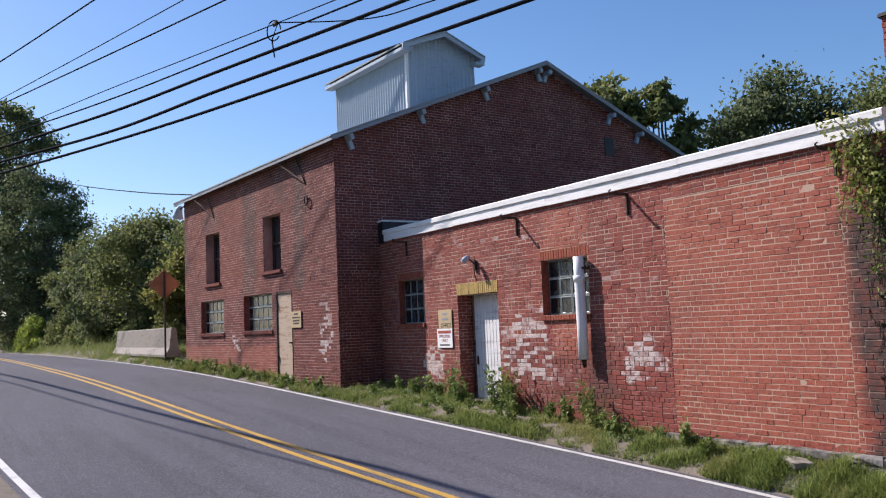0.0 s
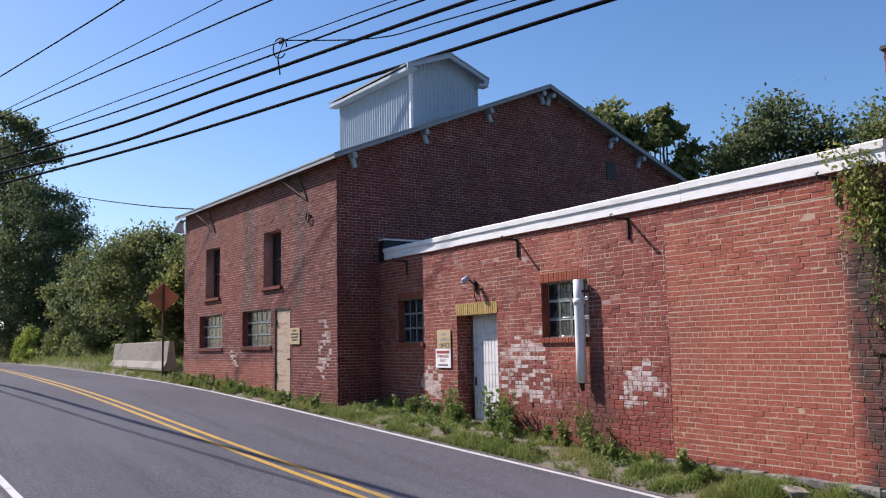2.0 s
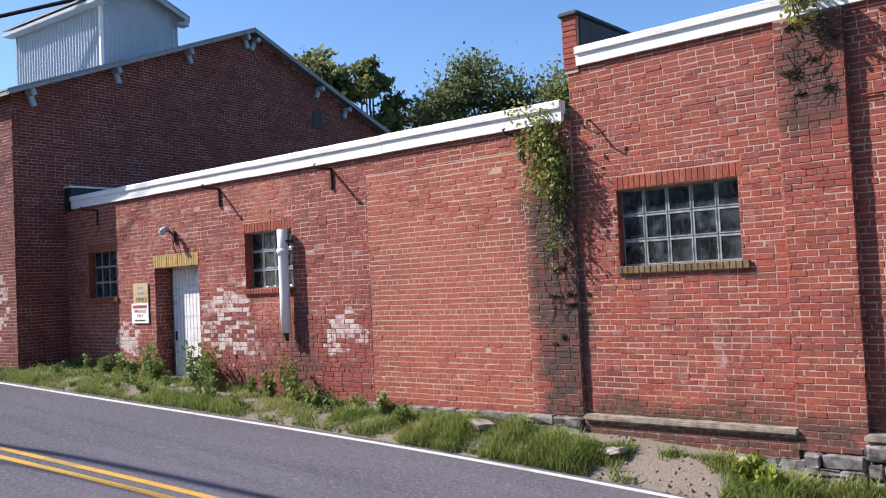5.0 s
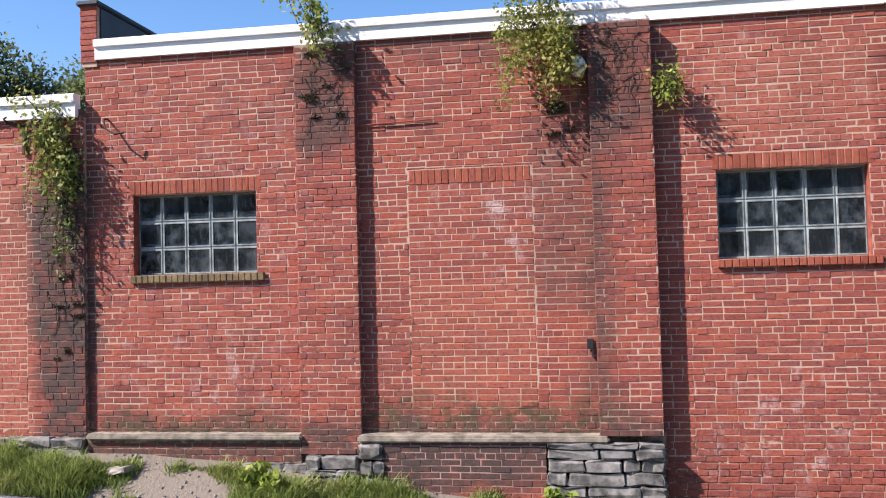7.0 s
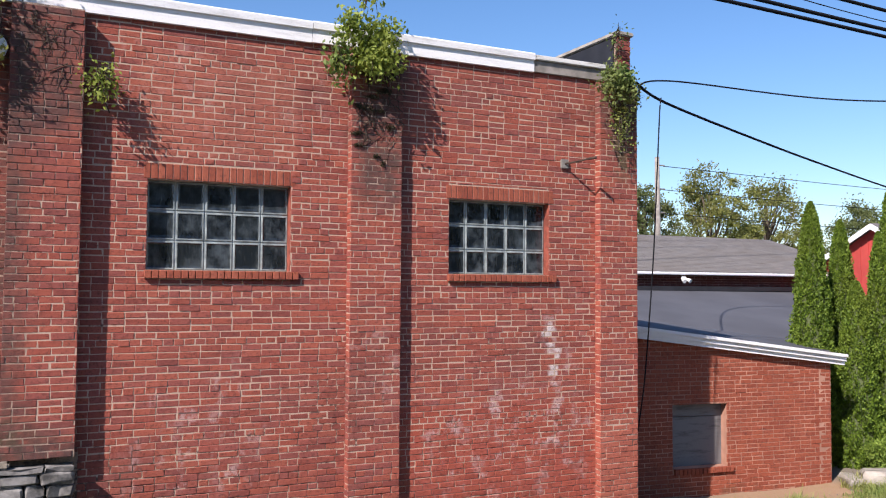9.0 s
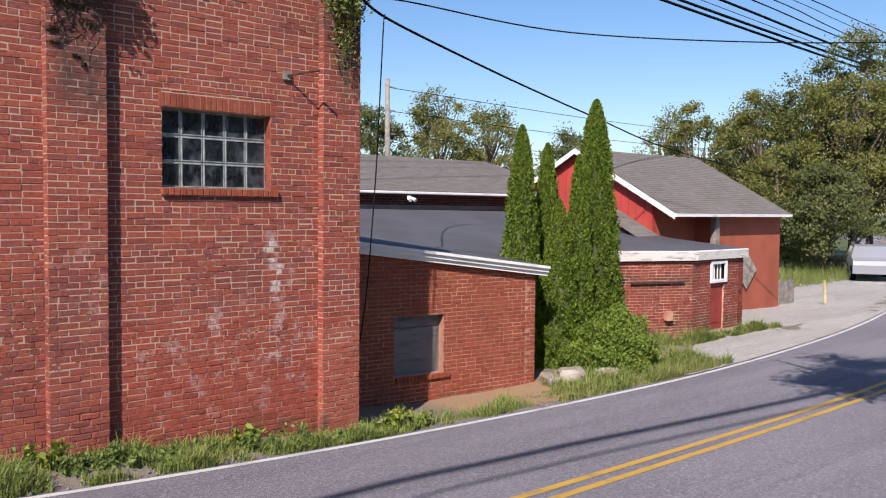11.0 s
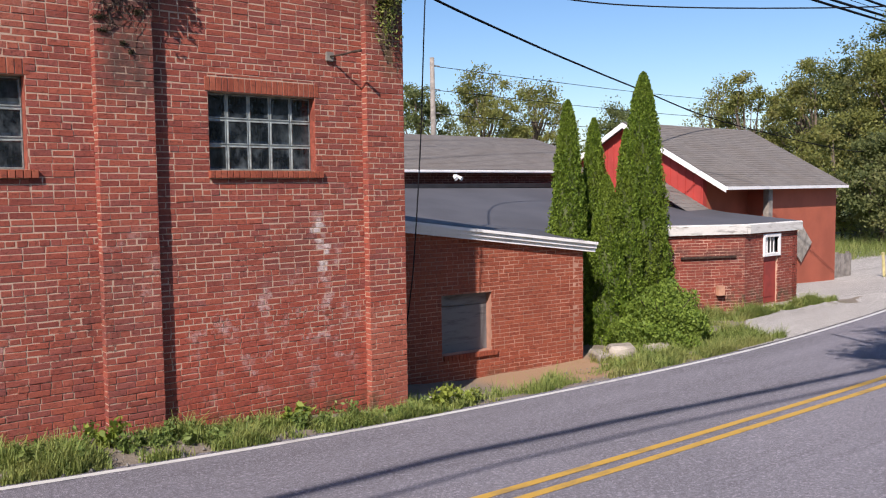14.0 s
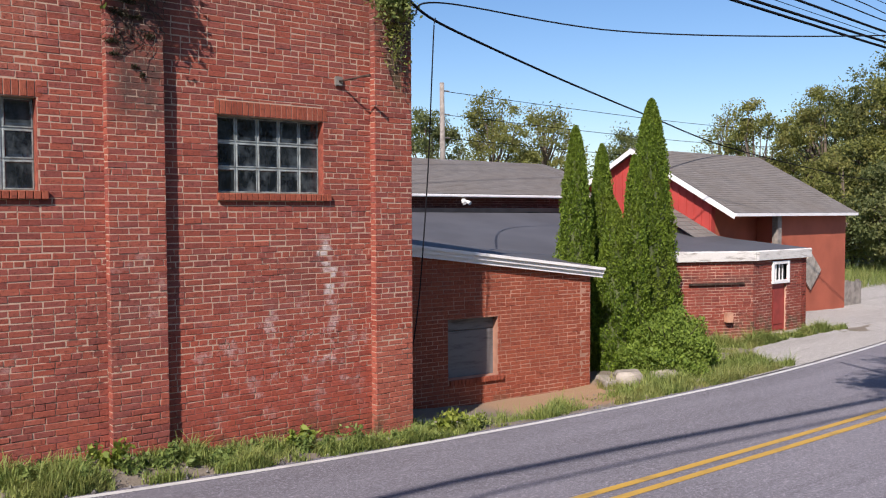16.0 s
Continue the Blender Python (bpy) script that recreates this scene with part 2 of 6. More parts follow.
CONCRETE = plain("weathered concrete", (0.33, 0.30, 0.26), 0.9, scale=5, vary=0.35, bump=0.4)


def white_mat(name, c, dirt, amount):
    m = Mat(name, 0.6)
    n, g = m.noise(3, 5, 0.7, stretch=(0.6, 1, 4)), m.noise(40, 3)
    col = m.mix(m.math("MULTIPLY", m.step(n, 0.48, 0.72), amount), c, dirt)
    m.color(m.mix(m.math("MULTIPLY", m.step(g, 0.55, 0.75), 0.3), col, dirt))
    m.bump(n, 0.2, 0.01)
    return m.m


FASCIA = white_mat("white painted metal", (0.80, 0.80, 0.80), (0.42, 0.40, 0.38), 0.5)
FASCIA_OLD = white_mat("peeling white paint", (0.66, 0.65, 0.62), (0.16, 0.14, 0.12), 0.85)
TIN = white_mat("galvanised sheet", (0.36, 0.44, 0.52), (0.24, 0.26, 0.28), 0.4)
TIN_DARK = white_mat("grey tin roof", (0.27, 0.29, 0.31), (0.15, 0.14, 0.14), 0.5)
TAR = plain("black roof tar", (0.022, 0.022, 0.026), 0.55, scale=2, vary=0.4, bump=0.3)
ROOFING = plain("dark grey roofing felt", (0.085, 0.087, 0.098), 0.75, scale=0.6, vary=0.15, bump=0.2)
SHINGLE = plain("grey brown shingle", (0.175, 0.16, 0.15), 0.9, scale=2.0, vary=0.3, bump=0.6, fine=25)
REDPAINT = plain("red painted boards", (0.42, 0.055, 0.045), 0.7, scale=1.0, vary=0.15, bump=0.15)
ORANGE_RED = plain("orange red painted block", (0.40, 0.105, 0.06), 0.85, scale=0.8, vary=0.15, bump=0.4)
REDDOOR = plain("red painted door", (0.30, 0.045, 0.035), 0.6, scale=3, vary=0.2)
DARKSTEEL = plain("rusty dark iron", (0.07, 0.045, 0.035), 0.8, 0.4, scale=12, vary=0.5, bump=0.4)
RUBBER = plain("black cable", (0.013, 0.013, 0.016), 0.95, scale=5, vary=0.2)
RUBBER.node_tree.nodes["Principled BSDF"].inputs["Specular IOR Level"].default_value = 0.08
WOODGREY = plain("weathered grey wood", (0.26, 0.235, 0.21), 0.9, scale=4, vary=0.35, bump=0.5)
DARKROOM = plain("dark interior plaster", (0.06, 0.06, 0.06), 0.95, scale=2, vary=0.2)
PLASTIC = white_mat("white plastic pipe", (0.74, 0.74, 0.75), (0.5, 0.48, 0.46), 0.3)
MOSSY = plain("mossy brown sill brick", (0.17, 0.12, 0.06), 0.9, scale=9, vary=0.4, bump=0.5)


# ---- building tools ----
def mesh_of(verts, faces, mat, smooth=False):
    me = bpy.data.meshes.new("mesh")
    me.from_pydata([tuple(v) for v in verts], [], faces)
    for m in mat if isinstance(mat, (list, tuple)) else [mat]:
        me.materials.append(m)
    if smooth:
        me.shade_smooth()
    me.update()
    return me


def part(name, bm, material, parent, label="", kind=""):
    """Links a bmesh, a mesh or a pair of vertices and faces as one mesh object under a thing or a part."""
    if isinstance(bm, bmesh.types.BMesh):
        me = bpy.data.meshes.new(name)
        bm.to_mesh(me)
        bm.free()
        me.materials.append(material)
    elif isinstance(bm, bpy.types.Mesh):
        me = bm
    else:
        me = mesh_of(bm[0], bm[1], material)
    ob = new(name, me)
    ob.parent = parent
    if parent.name in FIXED:
        ob.matrix_parent_inverse = Matrix.Translation(-parent.location)
    return tagged(ob, label=label, kind=kind)


FIXED = set()


def thing(name, label, category, at=(0, 0, 0), group="", kind="", local=False):
    """An empty at a thing's base; unless local, its parts are given in the place's own coordinates."""
    ob = new(name)
    ob.location = at
    if not local:
        FIXED.add(ob.name)
    ob.empty_display_size = 0.2
    bpy.context.view_layer.update()
    return tagged(ob, label, category, group, kind)


def boxes(blocks, bevel=0.0):
    """A bmesh of axis-aligned blocks (x0, x1, y0, y1, z0, z1), with bevelled edges."""
    bm = bmesh.new()
    for x0, x1, y0, y1, z0, z1 in blocks:
        m = Matrix.LocRotScale(((x0 + x1) / 2, (y0 + y1) / 2, (z0 + z1) / 2), None, (x1 - x0, y1 - y0, z1 - z0))
        bmesh.ops.create_cube(bm, size=1, matrix=m)
    if bevel:
        bmesh.ops.bevel(bm, geom=bm.edges[:], offset=bevel, segments=2, affect="EDGES", clamp_overlap=True)
    return bm


def tube(path, radius, sides=8, taper=None, closed_ends=True):
    """Vertices and faces of a tube along a list of points."""
    pts = [Vector(p) for p in path]
    vs, fs = [], []
    up = Vector((0.13, 0.21, 0.97))
    for i, p in enumerate(pts):
        d = (pts[min(i + 1, len(pts) - 1)] - pts[max(i - 1, 0)]).normalized()
        a = d.cross(up if abs(d.dot(up)) < 0.95 else Vector((1, 0, 0))).normalized()
        b = d.cross(a)
        r = radius if taper is None else radius + (taper - radius) * i / (len(pts) - 1)
        for k in range(sides):
            w = 2 * math.pi * k / sides
            vs.append(p + r * (math.cos(w) * a + math.sin(w) * b))
    for i in range(len(pts) - 1):
        for k in range(sides):
            j = (k + 1) % sides
            fs.append((i * sides + k, i * sides + j, (i + 1) * sides + j, (i + 1) * sides + k))
    if closed_ends:
        fs.append(tuple(range(sides))[::-1])
        fs.append(tuple(range((len(pts) - 1) * sides, len(pts) * sides)))
    return vs, fs


def add(a, b):
    """Joins two pairs of vertices and faces."""
    n = len(a[0])
    return a[0] + list(b[0]), a[1] + [tuple(i + n for i in f) for f in b[1]]


class Face:
    """A vertical wall face: u runs along it, z up, d outwards."""

    def __init__(self, a, b):
        self.o = Vector((a[0], a[1], 0))
        e = Vector((b[0], b[1], 0)) - self.o
        self.length = e.length
        self.u = e.normalized()
        self.n = Vector((self.u.y, -self.u.x, 0))

    def at(self, u, z, d=0.0):
        return self.o + self.u * u + self.n * d + Vector((0, 0, z))


def on_face(face, u, z, d=0.0):
    """The pose of a part made with x along a wall, y into it and z up."""
    return Matrix.Translation(face.at(u, z, d)) @ Matrix((face.u, -face.n, Vector((0, 0, 1)))).transposed().to_4x4()


def pierced(face, u0, u1, z0, z1, holes, thick, top=None):
    """Vertices and faces of a wall with thickness and openings through it."""
    us = sorted({u0, u1, *[min(max(h[i], u0), u1) for h in holes for i in (0, 1)]})
    zs = sorted({z0, z1, *[min(max(h[i], z0), z1) for h in holes for i in (2, 3)]})
    solid = {}
    for i in range(len(us) - 1):
        for j in range(len(zs) - 1):
            cu, cz = (us[i] + us[i + 1]) / 2, (zs[j] + zs[j + 1]) / 2
            solid[i, j] = not any(h[0] < cu < h[1] and h[2] < cz < h[3] for h in holes)
    vs, fs = [], []

    def quad(*p):
        n = len(vs)
        vs.extend(p)
        fs.append((n, n + 1, n + 2, n + 3))

    for (i, j), s in solid.items():
        if not s:
            continue
        a, b, c, d = us[i], us[i + 1], zs[j], zs[j + 1]
        P = face.at
        quad(P(a, c), P(b, c), P(b, d), P(a, d))
        quad(P(b, c, -thick), P(a, c, -thick), P(a, d, -thick), P(b, d, -thick))
        if not solid.get((i - 1, j)):
            quad(P(a, c, -thick), P(a, c), P(a, d), P(a, d, -thick))
        if not solid.get((i + 1, j)):
            quad(P(b, c), P(b, c, -thick), P(b, d, -thick), P(b, d))
        if not solid.get((i, j - 1)):
            quad(P(a, c, -thick), P(b, c, -thick), P(b, c), P(a, c))
        if not solid.get((i, j + 1)):
            quad(P(a, d), P(b, d), P(b, d, -thick), P(a, d, -thick))
    return vs, fs


COURSE, LONG, JOINT = 0.0705, 0.216, 0.0085


def brick_spots(u0, u1, z0, z1, holes, top=None, seed=1, headers=7, long=LONG, joint=JOINT, head=None, course=COURSE):
    """Where the bricks of a running bond lie: u, z, width, height."""
    rng = random.Random(seed)
    head = joint if head is None else head
    out = []
    k = 0
    z = z0
    while z < z1 - 0.02:
        h = course - joint
        row_head = headers and k % headers == headers - 1
        step = long / 2 if row_head else long
        u = u0 - (step / 2 if k % 2 else 0) - rng.uniform(0, 0.02)
        if u1 - u0 < 0.3:
            u, step = u0, u1 - u0 + head
        while u < u1:
            a, b = max(u, u0), min(u + step - head, u1)
            if rng.random() < 0.02 and step > 0.2 and not row_head:
                b = min(u + step * 0.5 - head, u1)
                u -= step * 0.5
            spans = [(a, b)]
            for h0, h1, g0, g1 in holes:
                if z + h > g0 + 0.004 and z < g1 - 0.004:
                    p, q = max(a, h0), min(b, h1)
                    if q - p > 0.012 and z < g0 - 0.014:
                        out.append((p, z, q - p, g0 - z - 0.006))
                    if q - p > 0.012 and z + h > g1 + 0.014:
                        out.append((p, g1 + 0.006, q - p, z + h - g1 - 0.006))
                    spans = [s for p, q in spans for s in ((p, min(q, h0)), (max(p, h1), q)) if s[1] - s[0] > 0.012]
            for p, q in spans:
                if q - p > 0.012 and (top is None or z + h * 0.6 < top((p + q) / 2)):
                    out.append((p + rng.uniform(-0.002, 0.002), z + rng.uniform(-0.0018, 0.0018), q - p, h + rng.uniform(-0.0015, 0.0015)))
            u += step
        z += course
        k += 1
    return out


def brick_verts(P, u, z, w, h, d, cham=0.004, back=0.02, wob=(0, 0, 0, 0), jit=None):
    """One brick: a chamfered front and four sides."""
    q = [(u, z), (u + w, z), (u + w, z + h), (u, z + h)]
    if jit:
        q = [(a + j[0], b + j[1]) for (a, b), j in zip(q, jit)]
    c = [(u + cham, z + cham), (u + w - cham, z + cham), (u + w - cham, z + h - cham), (u + cham, z + h - cham)]
    if jit:
        c = [(a + j[0], b + j[1]) for (a, b), j in zip(c, jit)]
    return [P(*p, -back) for p in q] + [P(*p, d - cham) for p in q] + [P(p[0], p[1], d + e) for p, e in zip(c, wob)]


BF = [(8, 9, 10, 11)] + [(4 + i, 4 + (i + 1) % 4, 8 + (i + 1) % 4, 8 + i) for i in range(4)] + [(i, (i + 1) % 4, 4 + (i + 1) % 4, 4 + i) for i in range(4)]
LATER = []


def lay(face, spots, mat, parent, pick=None, proud=0.0028, seed=2, name="brick", label="", raked=()):
    """Bricks on a wall face: those in the picked stretch become pieces of their own, the rest is one mesh."""
    rng = random.Random(seed)
    vs, fs, single = [], [], []
    for s in spots:
        u, z, w, h = s
        if pick and pick[0] < u < pick[1] and pick[2] < z < pick[3] and len(single) < 290:
            single.append(s)
            continue
        n = len(vs)
        deep = 0.0035 * any(a < u < b and c < z < e + rng.uniform(-0.15, 0.15) for a, b, c, e in raked)
        d = max(0.0008, proud + deep + rng.uniform(-0.0013, 0.0018) + (rng.random() < 0.2) * rng.uniform(0.001, 0.005))
        vs += brick_verts(face.at, u, z, w, h, d, wob=[rng.uniform(-0.0015, 0.0015) for _ in range(4)], cham=rng.uniform(0.0022, 0.0045) if rng.random() < 0.75 else rng.uniform(0.004, 0.009), jit=[(rng.uniform(-0.004, 0.004), rng.uniform(-0.0028, 0.0028)) for _ in range(4)])
        fs += [tuple(i + n for i in f) for f in BF]
    if vs:
        part(name + "work", (vs, fs), mat, parent, label, kind="stuff")
    if single:
        LATER.append((face, single, mat, parent, proud, name))


def finish_bricks():
    for face, single, mat, parent, proud, name in LATER:
        rng = random.Random(9)
        shared = {}
        turn = Matrix((face.u, Vector((0, 0, 1)), face.n)).transposed().to_4x4()
        for u, z, w, h in single:
            key = (round(w, 2), round(h, 3))
            if key not in shared:
                P = lambda a, b, c=0.0: Vector((a, b, c))
                shared[key] = mesh_of(brick_verts(P, 0, 0, *key, 0.0), BF, mat)
            ob = new(name, shared[key])
            ob.matrix_world = Matrix.Translation(face.at(u, z, max(0.0012, proud + rng.uniform(-0.0012, 0.0018)))) @ turn
            ob.parent = parent


def soldiers(face, u0, u1, z0, z1, mat, parent, proud=0.008, unit=0.0735, name="lintel_brick", deep=0.02):
    """A row of bricks set on end."""
    n = max(1, round((u1 - u0) / unit))
    w = (u1 - u0) / n
    key = mesh_of(brick_verts(lambda a, b, c=0.0: Vector((a, b, c)), 0, 0, w - 0.009, z1 - z0, 0.0, back=deep), BF, mat)
    turn = Matrix((face.u, Vector((0, 0, 1)), face.n)).transposed().to_4x4()
    rng = random.Random(5)
    for i in range(n):
        ob = new(name, key)
        ob.matrix_world = Matrix.Translation(face.at(u0 + i * w + 0.004, z0, proud + rng.uniform(-0.003, 0.003))) @ turn
        ob.parent = parent


# ---- glass block ----
def glass_mat():
    m = Mat("wavy glass block", 0.10, 0.0, 0.55)
    x, y, z = m.xyz()
    n, w = m.noise(5, 3), m.noise(24, 2, stretch=(1, 1, 0.3))
    r = m.rand()
    # Pale patches and upright streaks put haze and reflections into the glass colour.
    col = m.mix(m.step(n, 0.42, 0.72), (0.006, 0.009, 0.013), (0.07, 0.088, 0.10))
    haze_glint = m.noise(14, 4, 0.7, stretch=(1, 1, 0.25))
    col = m.mix(m.math("MULTIPLY", m.step(haze_glint, 0.5, 0.75), 0.28), col, (0.17, 0.20, 0.21))
    m.color(m.mix(m.math("MULTIPLY", r, 0.5), col, (0.02, 0.026, 0.03)))
    m.bump(w, 0.35, 0.02)
    return m.m


REVEAL = plain("brick reveal", (0.26, 0.065, 0.042), 0.9, scale=14, vary=0.35, bump=0.5)
GLASS = glass_mat()
BLOCK_RIM = plain("pale glass rim", (0.26, 0.30, 0.30), 0.3, scale=9, vary=0.4)
GROUT = plain("whitish block joint", (0.40, 0.42, 0.41), 0.8, scale=8, vary=0.4)
DARKGLASS = Mat("dark old pane", 0.08, 0.0, 0.5).color((0.02, 0.024, 0.028)).m


def block_mesh(w, h):
    """A glass block: a thick rim with a dished face set into it."""
    vs, fs, mats = [], [], []

    def ring(s, d):
        vs.extend([(-w / 2 + s, -h / 2 + s, d), (w / 2 - s, -h / 2 + s, d), (w / 2 - s, h / 2 - s, d), (-w / 2 + s, h / 2 - s, d)])

    for s, d in ((0, -0.08), (0, -0.006), (0.006, 0), (0.018, 0.0), (0.03, -0.008), (0.05, -0.010)):
        ring(s, d)
    for k in range(5):
        for i in range(4):
            fs.append((k * 4 + i, k * 4 + (i + 1) % 4, k * 4 + 4 + (i + 1) % 4, k * 4 + 4 + i))
            mats.append(1 if k < 3 else 0)
    fs.append((20, 21, 22, 23))
    mats.append(0)
    me = mesh_of(vs, fs, [GLASS, BLOCK_RIM])
    me.polygons.foreach_set("material_index", mats)
    return me


def block_window(face, u0, u1, z0, z1, cols, rows, parent, deep=0.13, label="glass block window"):
    """A glass block window in its opening: a joint frame and each block."""
    vs, fs = [], []
    P = face.at
    vs = [P(u0, z0, -deep - 0.012), P(u1, z0, -deep - 0.012), P(u1, z1, -deep - 0.012), P(u0, z1, -deep - 0.012),
          P(u0, z0, -deep - 0.09), P(u1, z0, -deep - 0.09), P(u1, z1, -deep - 0.09), P(u0, z1, -deep - 0.09)]
    fs = [(0, 1, 2, 3), (7, 6, 5, 4), (0, 4, 5, 1), (1, 5, 6, 2), (2, 6, 7, 3), (3, 7, 4, 0)]
    win = part("window", (vs, fs), GROUT, parent, label)
    for e, n_ in ((u0, 1), (u1, -1)):
        q = [P(e, z0, -0.002), P(e + n_ * 0.005, z0, -0.002), P(e + n_ * 0.005, z0, -deep), P(e, z0, -deep)]
        q += [v + Vector((0, 0, z1 - z0)) for v in q]
        part("reveal", (q, [(0, 1, 2, 3), (7, 6, 5, 4), (0, 4, 5, 1), (1, 5, 6, 2), (2, 6, 7, 3), (3, 7, 4, 0)]), REVEAL, win)
    w, h = (u1 - u0) / cols, (z1 - z0) / rows
    me = block_mesh(w - 0.012, h - 0.012)
    turn = Matrix((face.u, Vector((0, 0, 1)), face.n)).transposed().to_4x4()
    for i in range(cols):
        for j in range(rows):
            ob = new("glass_block", me)
            ob.matrix_world = Matrix.Translation(P(u0 + (i + 0.5) * w, z0 + (j + 0.5) * h, -deep)) @ turn
            ob.parent = win
    return win


def prism(face, profile, u0, u1):
    """A moulding: a profile of (d, z) swept along a wall face."""
    n = len(profile)
    vs = [face.at(u, z, d) for u in (u0, u1) for d, z in profile]
    fs = [(i, (i + 1) % n, n + (i + 1) % n, n + i) for i in range(n)] + [tuple(range(n))[::-1], tuple(range(n, 2 * n))]
    return vs, fs


# ---- lie of the land ----
ZX = [-110, -73, -55, -39.4, -29.7, -25, -20, -13, -9, -5, 1, 6, 10, 15, 25, 60, 120]
ZZ = [0.69, 0.735, 0.68, 0.615, 0.475, 0.285, 0.05, -0.31, -0.54, -0.81, -1.19, -1.50, -1.59, -1.63, -1.66, -1.5, -1.4]
YX = [-150, -110, -73, -55, -39.4, -29.7, -25, -19, -13, -9, -5, 1, 3.6, 6, 10, 14, 22, 30, 45, 70, 120]
YY = [-20, -6.5, -3.6, -3.0, -2.9, -2.6, -2.25, -1.9, -1.5, -1.07, -0.95, -1.02, -1.08, -0.86, -0.93, -1.0, -0.33, 1.0, 5.5, 15, 40]
BX = [-70, -42, -30, -20, -12, -6, 3, 8, 20, 40]
BB = [0.022, 0.022, 0.012, 0.0, 0.0, 0.02, 0.052, 0.07, 0.06, 0.0]


def smooth_table(xs, ys, step=0.5, width=2.5):
    gx = np.arange(xs[0], xs[-1] + step, step)
    gy = np.interp(gx, xs, ys)
    k = np.exp(-0.5 * (np.arange(-12, 13) * step / width) ** 2)
    return gx, np.convolve(np.pad(gy, 12, mode="edge"), k / k.sum(), "valid")


ZT, YT, BT = smooth_table(ZX, ZZ), smooth_table(YX, YY), smooth_table(BX, BB)
edge_z = lambda x: float(np.interp(x, *ZT))
edge_y = lambda x: float(np.interp(x, *YT))
bank = lambda x: float(np.interp(x, *BT))
LANE, WIDE = 3.17, 6.95


def road_z(x, y):
    return edge_z(x) + bank(x) * (edge_y(x) - y)


GX = [-73, -41.3, -33, -31.2, -26.7, -20, -16, -11, -7.5, -6, -4.8, -4, -0.7, 2.5, 6.2, 8, 10.5, 13, 17, 21, 28, 60]
GZ = [0.95, 1.03, 0.94, 0.74, 0.5, 0.2, 0.0, -0.26, -0.33, -0.36, -0.46, -0.62, -0.98, -1.18, -1.55, -1.85, -1.80, -1.72, -1.58, -1.55, -1.75, -1.6]
GT = smooth_table(GX, GZ, 0.25, 0.9)


def ground_z(x, y):
    """The land: the verge runs from the road's edge to the foot of the walls."""
    ey = edge_y(x)
    if y < ey - WIDE:
        return road_z(x, ey - WIDE) + 0.02 + 0.06 * min(ey - WIDE - y, 6)
    if y < ey:
        return road_z(x, y)
    f = min(1.0, (y - ey) / max(0.25, min(1.3, 0.9 if -20.5 < x < 7 else 1.6)))
    f = f * f * (3 - 2 * f)
    base = float(np.interp(x, *GT))
    far = max(0.0, y - 30)
    return edge_z(x) * (1 - f) + base * f + 0.03 * noise.noise((x * 1.3, y * 1.3, 0)) * min(1, f * 2) * (1 if y < 4 else 0) + 0.02 * min(far, 60)


# ---- ground and road ----
def asphalt(name, c, seams=True):
    m = Mat(name, 0.88, 0.0, 0.27)
    m.b.inputs["Diffuse Roughness"].default_value = 0.6
    x, y, z = m.xyz()
    fine, mid, big = m.noise(140, 2, 0.8), m.noise(9, 4, 0.7), m.noise(0.5, 4, stretch=(0.25, 1, 1))
    grit, track = m.noise(30, 5, 0.9), m.noise(1.5, 4, 0.7, stretch=(0.05, 1.6, 1))
    col = m.mix(m.step(big, 0.3, 0.7), tuple(v * 0.82 for v in c), tuple(v * 1.18 for v in c))
    col = m.mix(m.math("MULTIPLY", m.step(track, 0.47, 0.66), 0.5), col, tuple(v * 0.55 for v in c))
    col = m.mix(m.math("MULTIPLY", m.step(fine, 0.5, 0.68), 0.6), col, tuple(v * 2.8 for v in c))
    col = m.mix(m.math("MULTIPLY", m.step(grit, 0.55, 0.60), 0.75), col, tuple(v * 2.9 for v in c))
    col = m.mix(m.math("MULTIPLY", m.step(grit, 0.45, 0.38), 0.65), col, tuple(v * 0.3 for v in c))
    col = m.mix(m.math("MULTIPLY", m.step(mid, 0.55, 0.8), 0.3), col, tuple(v * 0.6 for v in c))
    m.color(col)
    m.bump(fine, 0.5, 0.006)
    return m.m


ASPHALT = asphalt("grey asphalt", (0.108, 0.105, 0.122))
PATH_ASPHALT = asphalt("pale worn asphalt", (0.21, 0.203, 0.195))


def soil_mat():
    m = Mat("grass and dirt", 0.95)
    x, y, z = m.xyz()
    n, f = m.noise(1.1, 5, 0.7), m.noise(30, 3, 0.7)
    g = m.mix(f, (0.05, 0.075, 0.02), (0.11, 0.13, 0.04))
    d = m.mix(f, (0.11, 0.094, 0.074), (0.27, 0.23, 0.185))
    near = m.math("ADD", m.step(y, 6, 12), m.step(y, -10.5, -9.0, 1.0, 0.0), True)
    col = m.mix(m.math("MAXIMUM", m.step(n, 0.55, 0.68), near), d, g)
    sand = m.math("MULTIPLY", m.box(x, y, 8.8, 11.6, -0.3, 1.6, 0.35), 0.8)
    m.color(m.mix(sand, col, m.mix(f, (0.30, 0.18, 0.10), (0.40, 0.26, 0.15))))
    m.bump(m.math("ADD", n, f), 0.7, 0.03)
    return m.m


SOIL = soil_mat()
WHITE_LINE = white_mat("worn white road paint", (0.58, 0.58, 0.57), (0.20, 0.20, 0.20), 0.6)
YELLOW_LINE = white_mat("worn yellow road paint", (0.52, 0.315, 0.055), (0.18, 0.14, 0.08), 0.6)


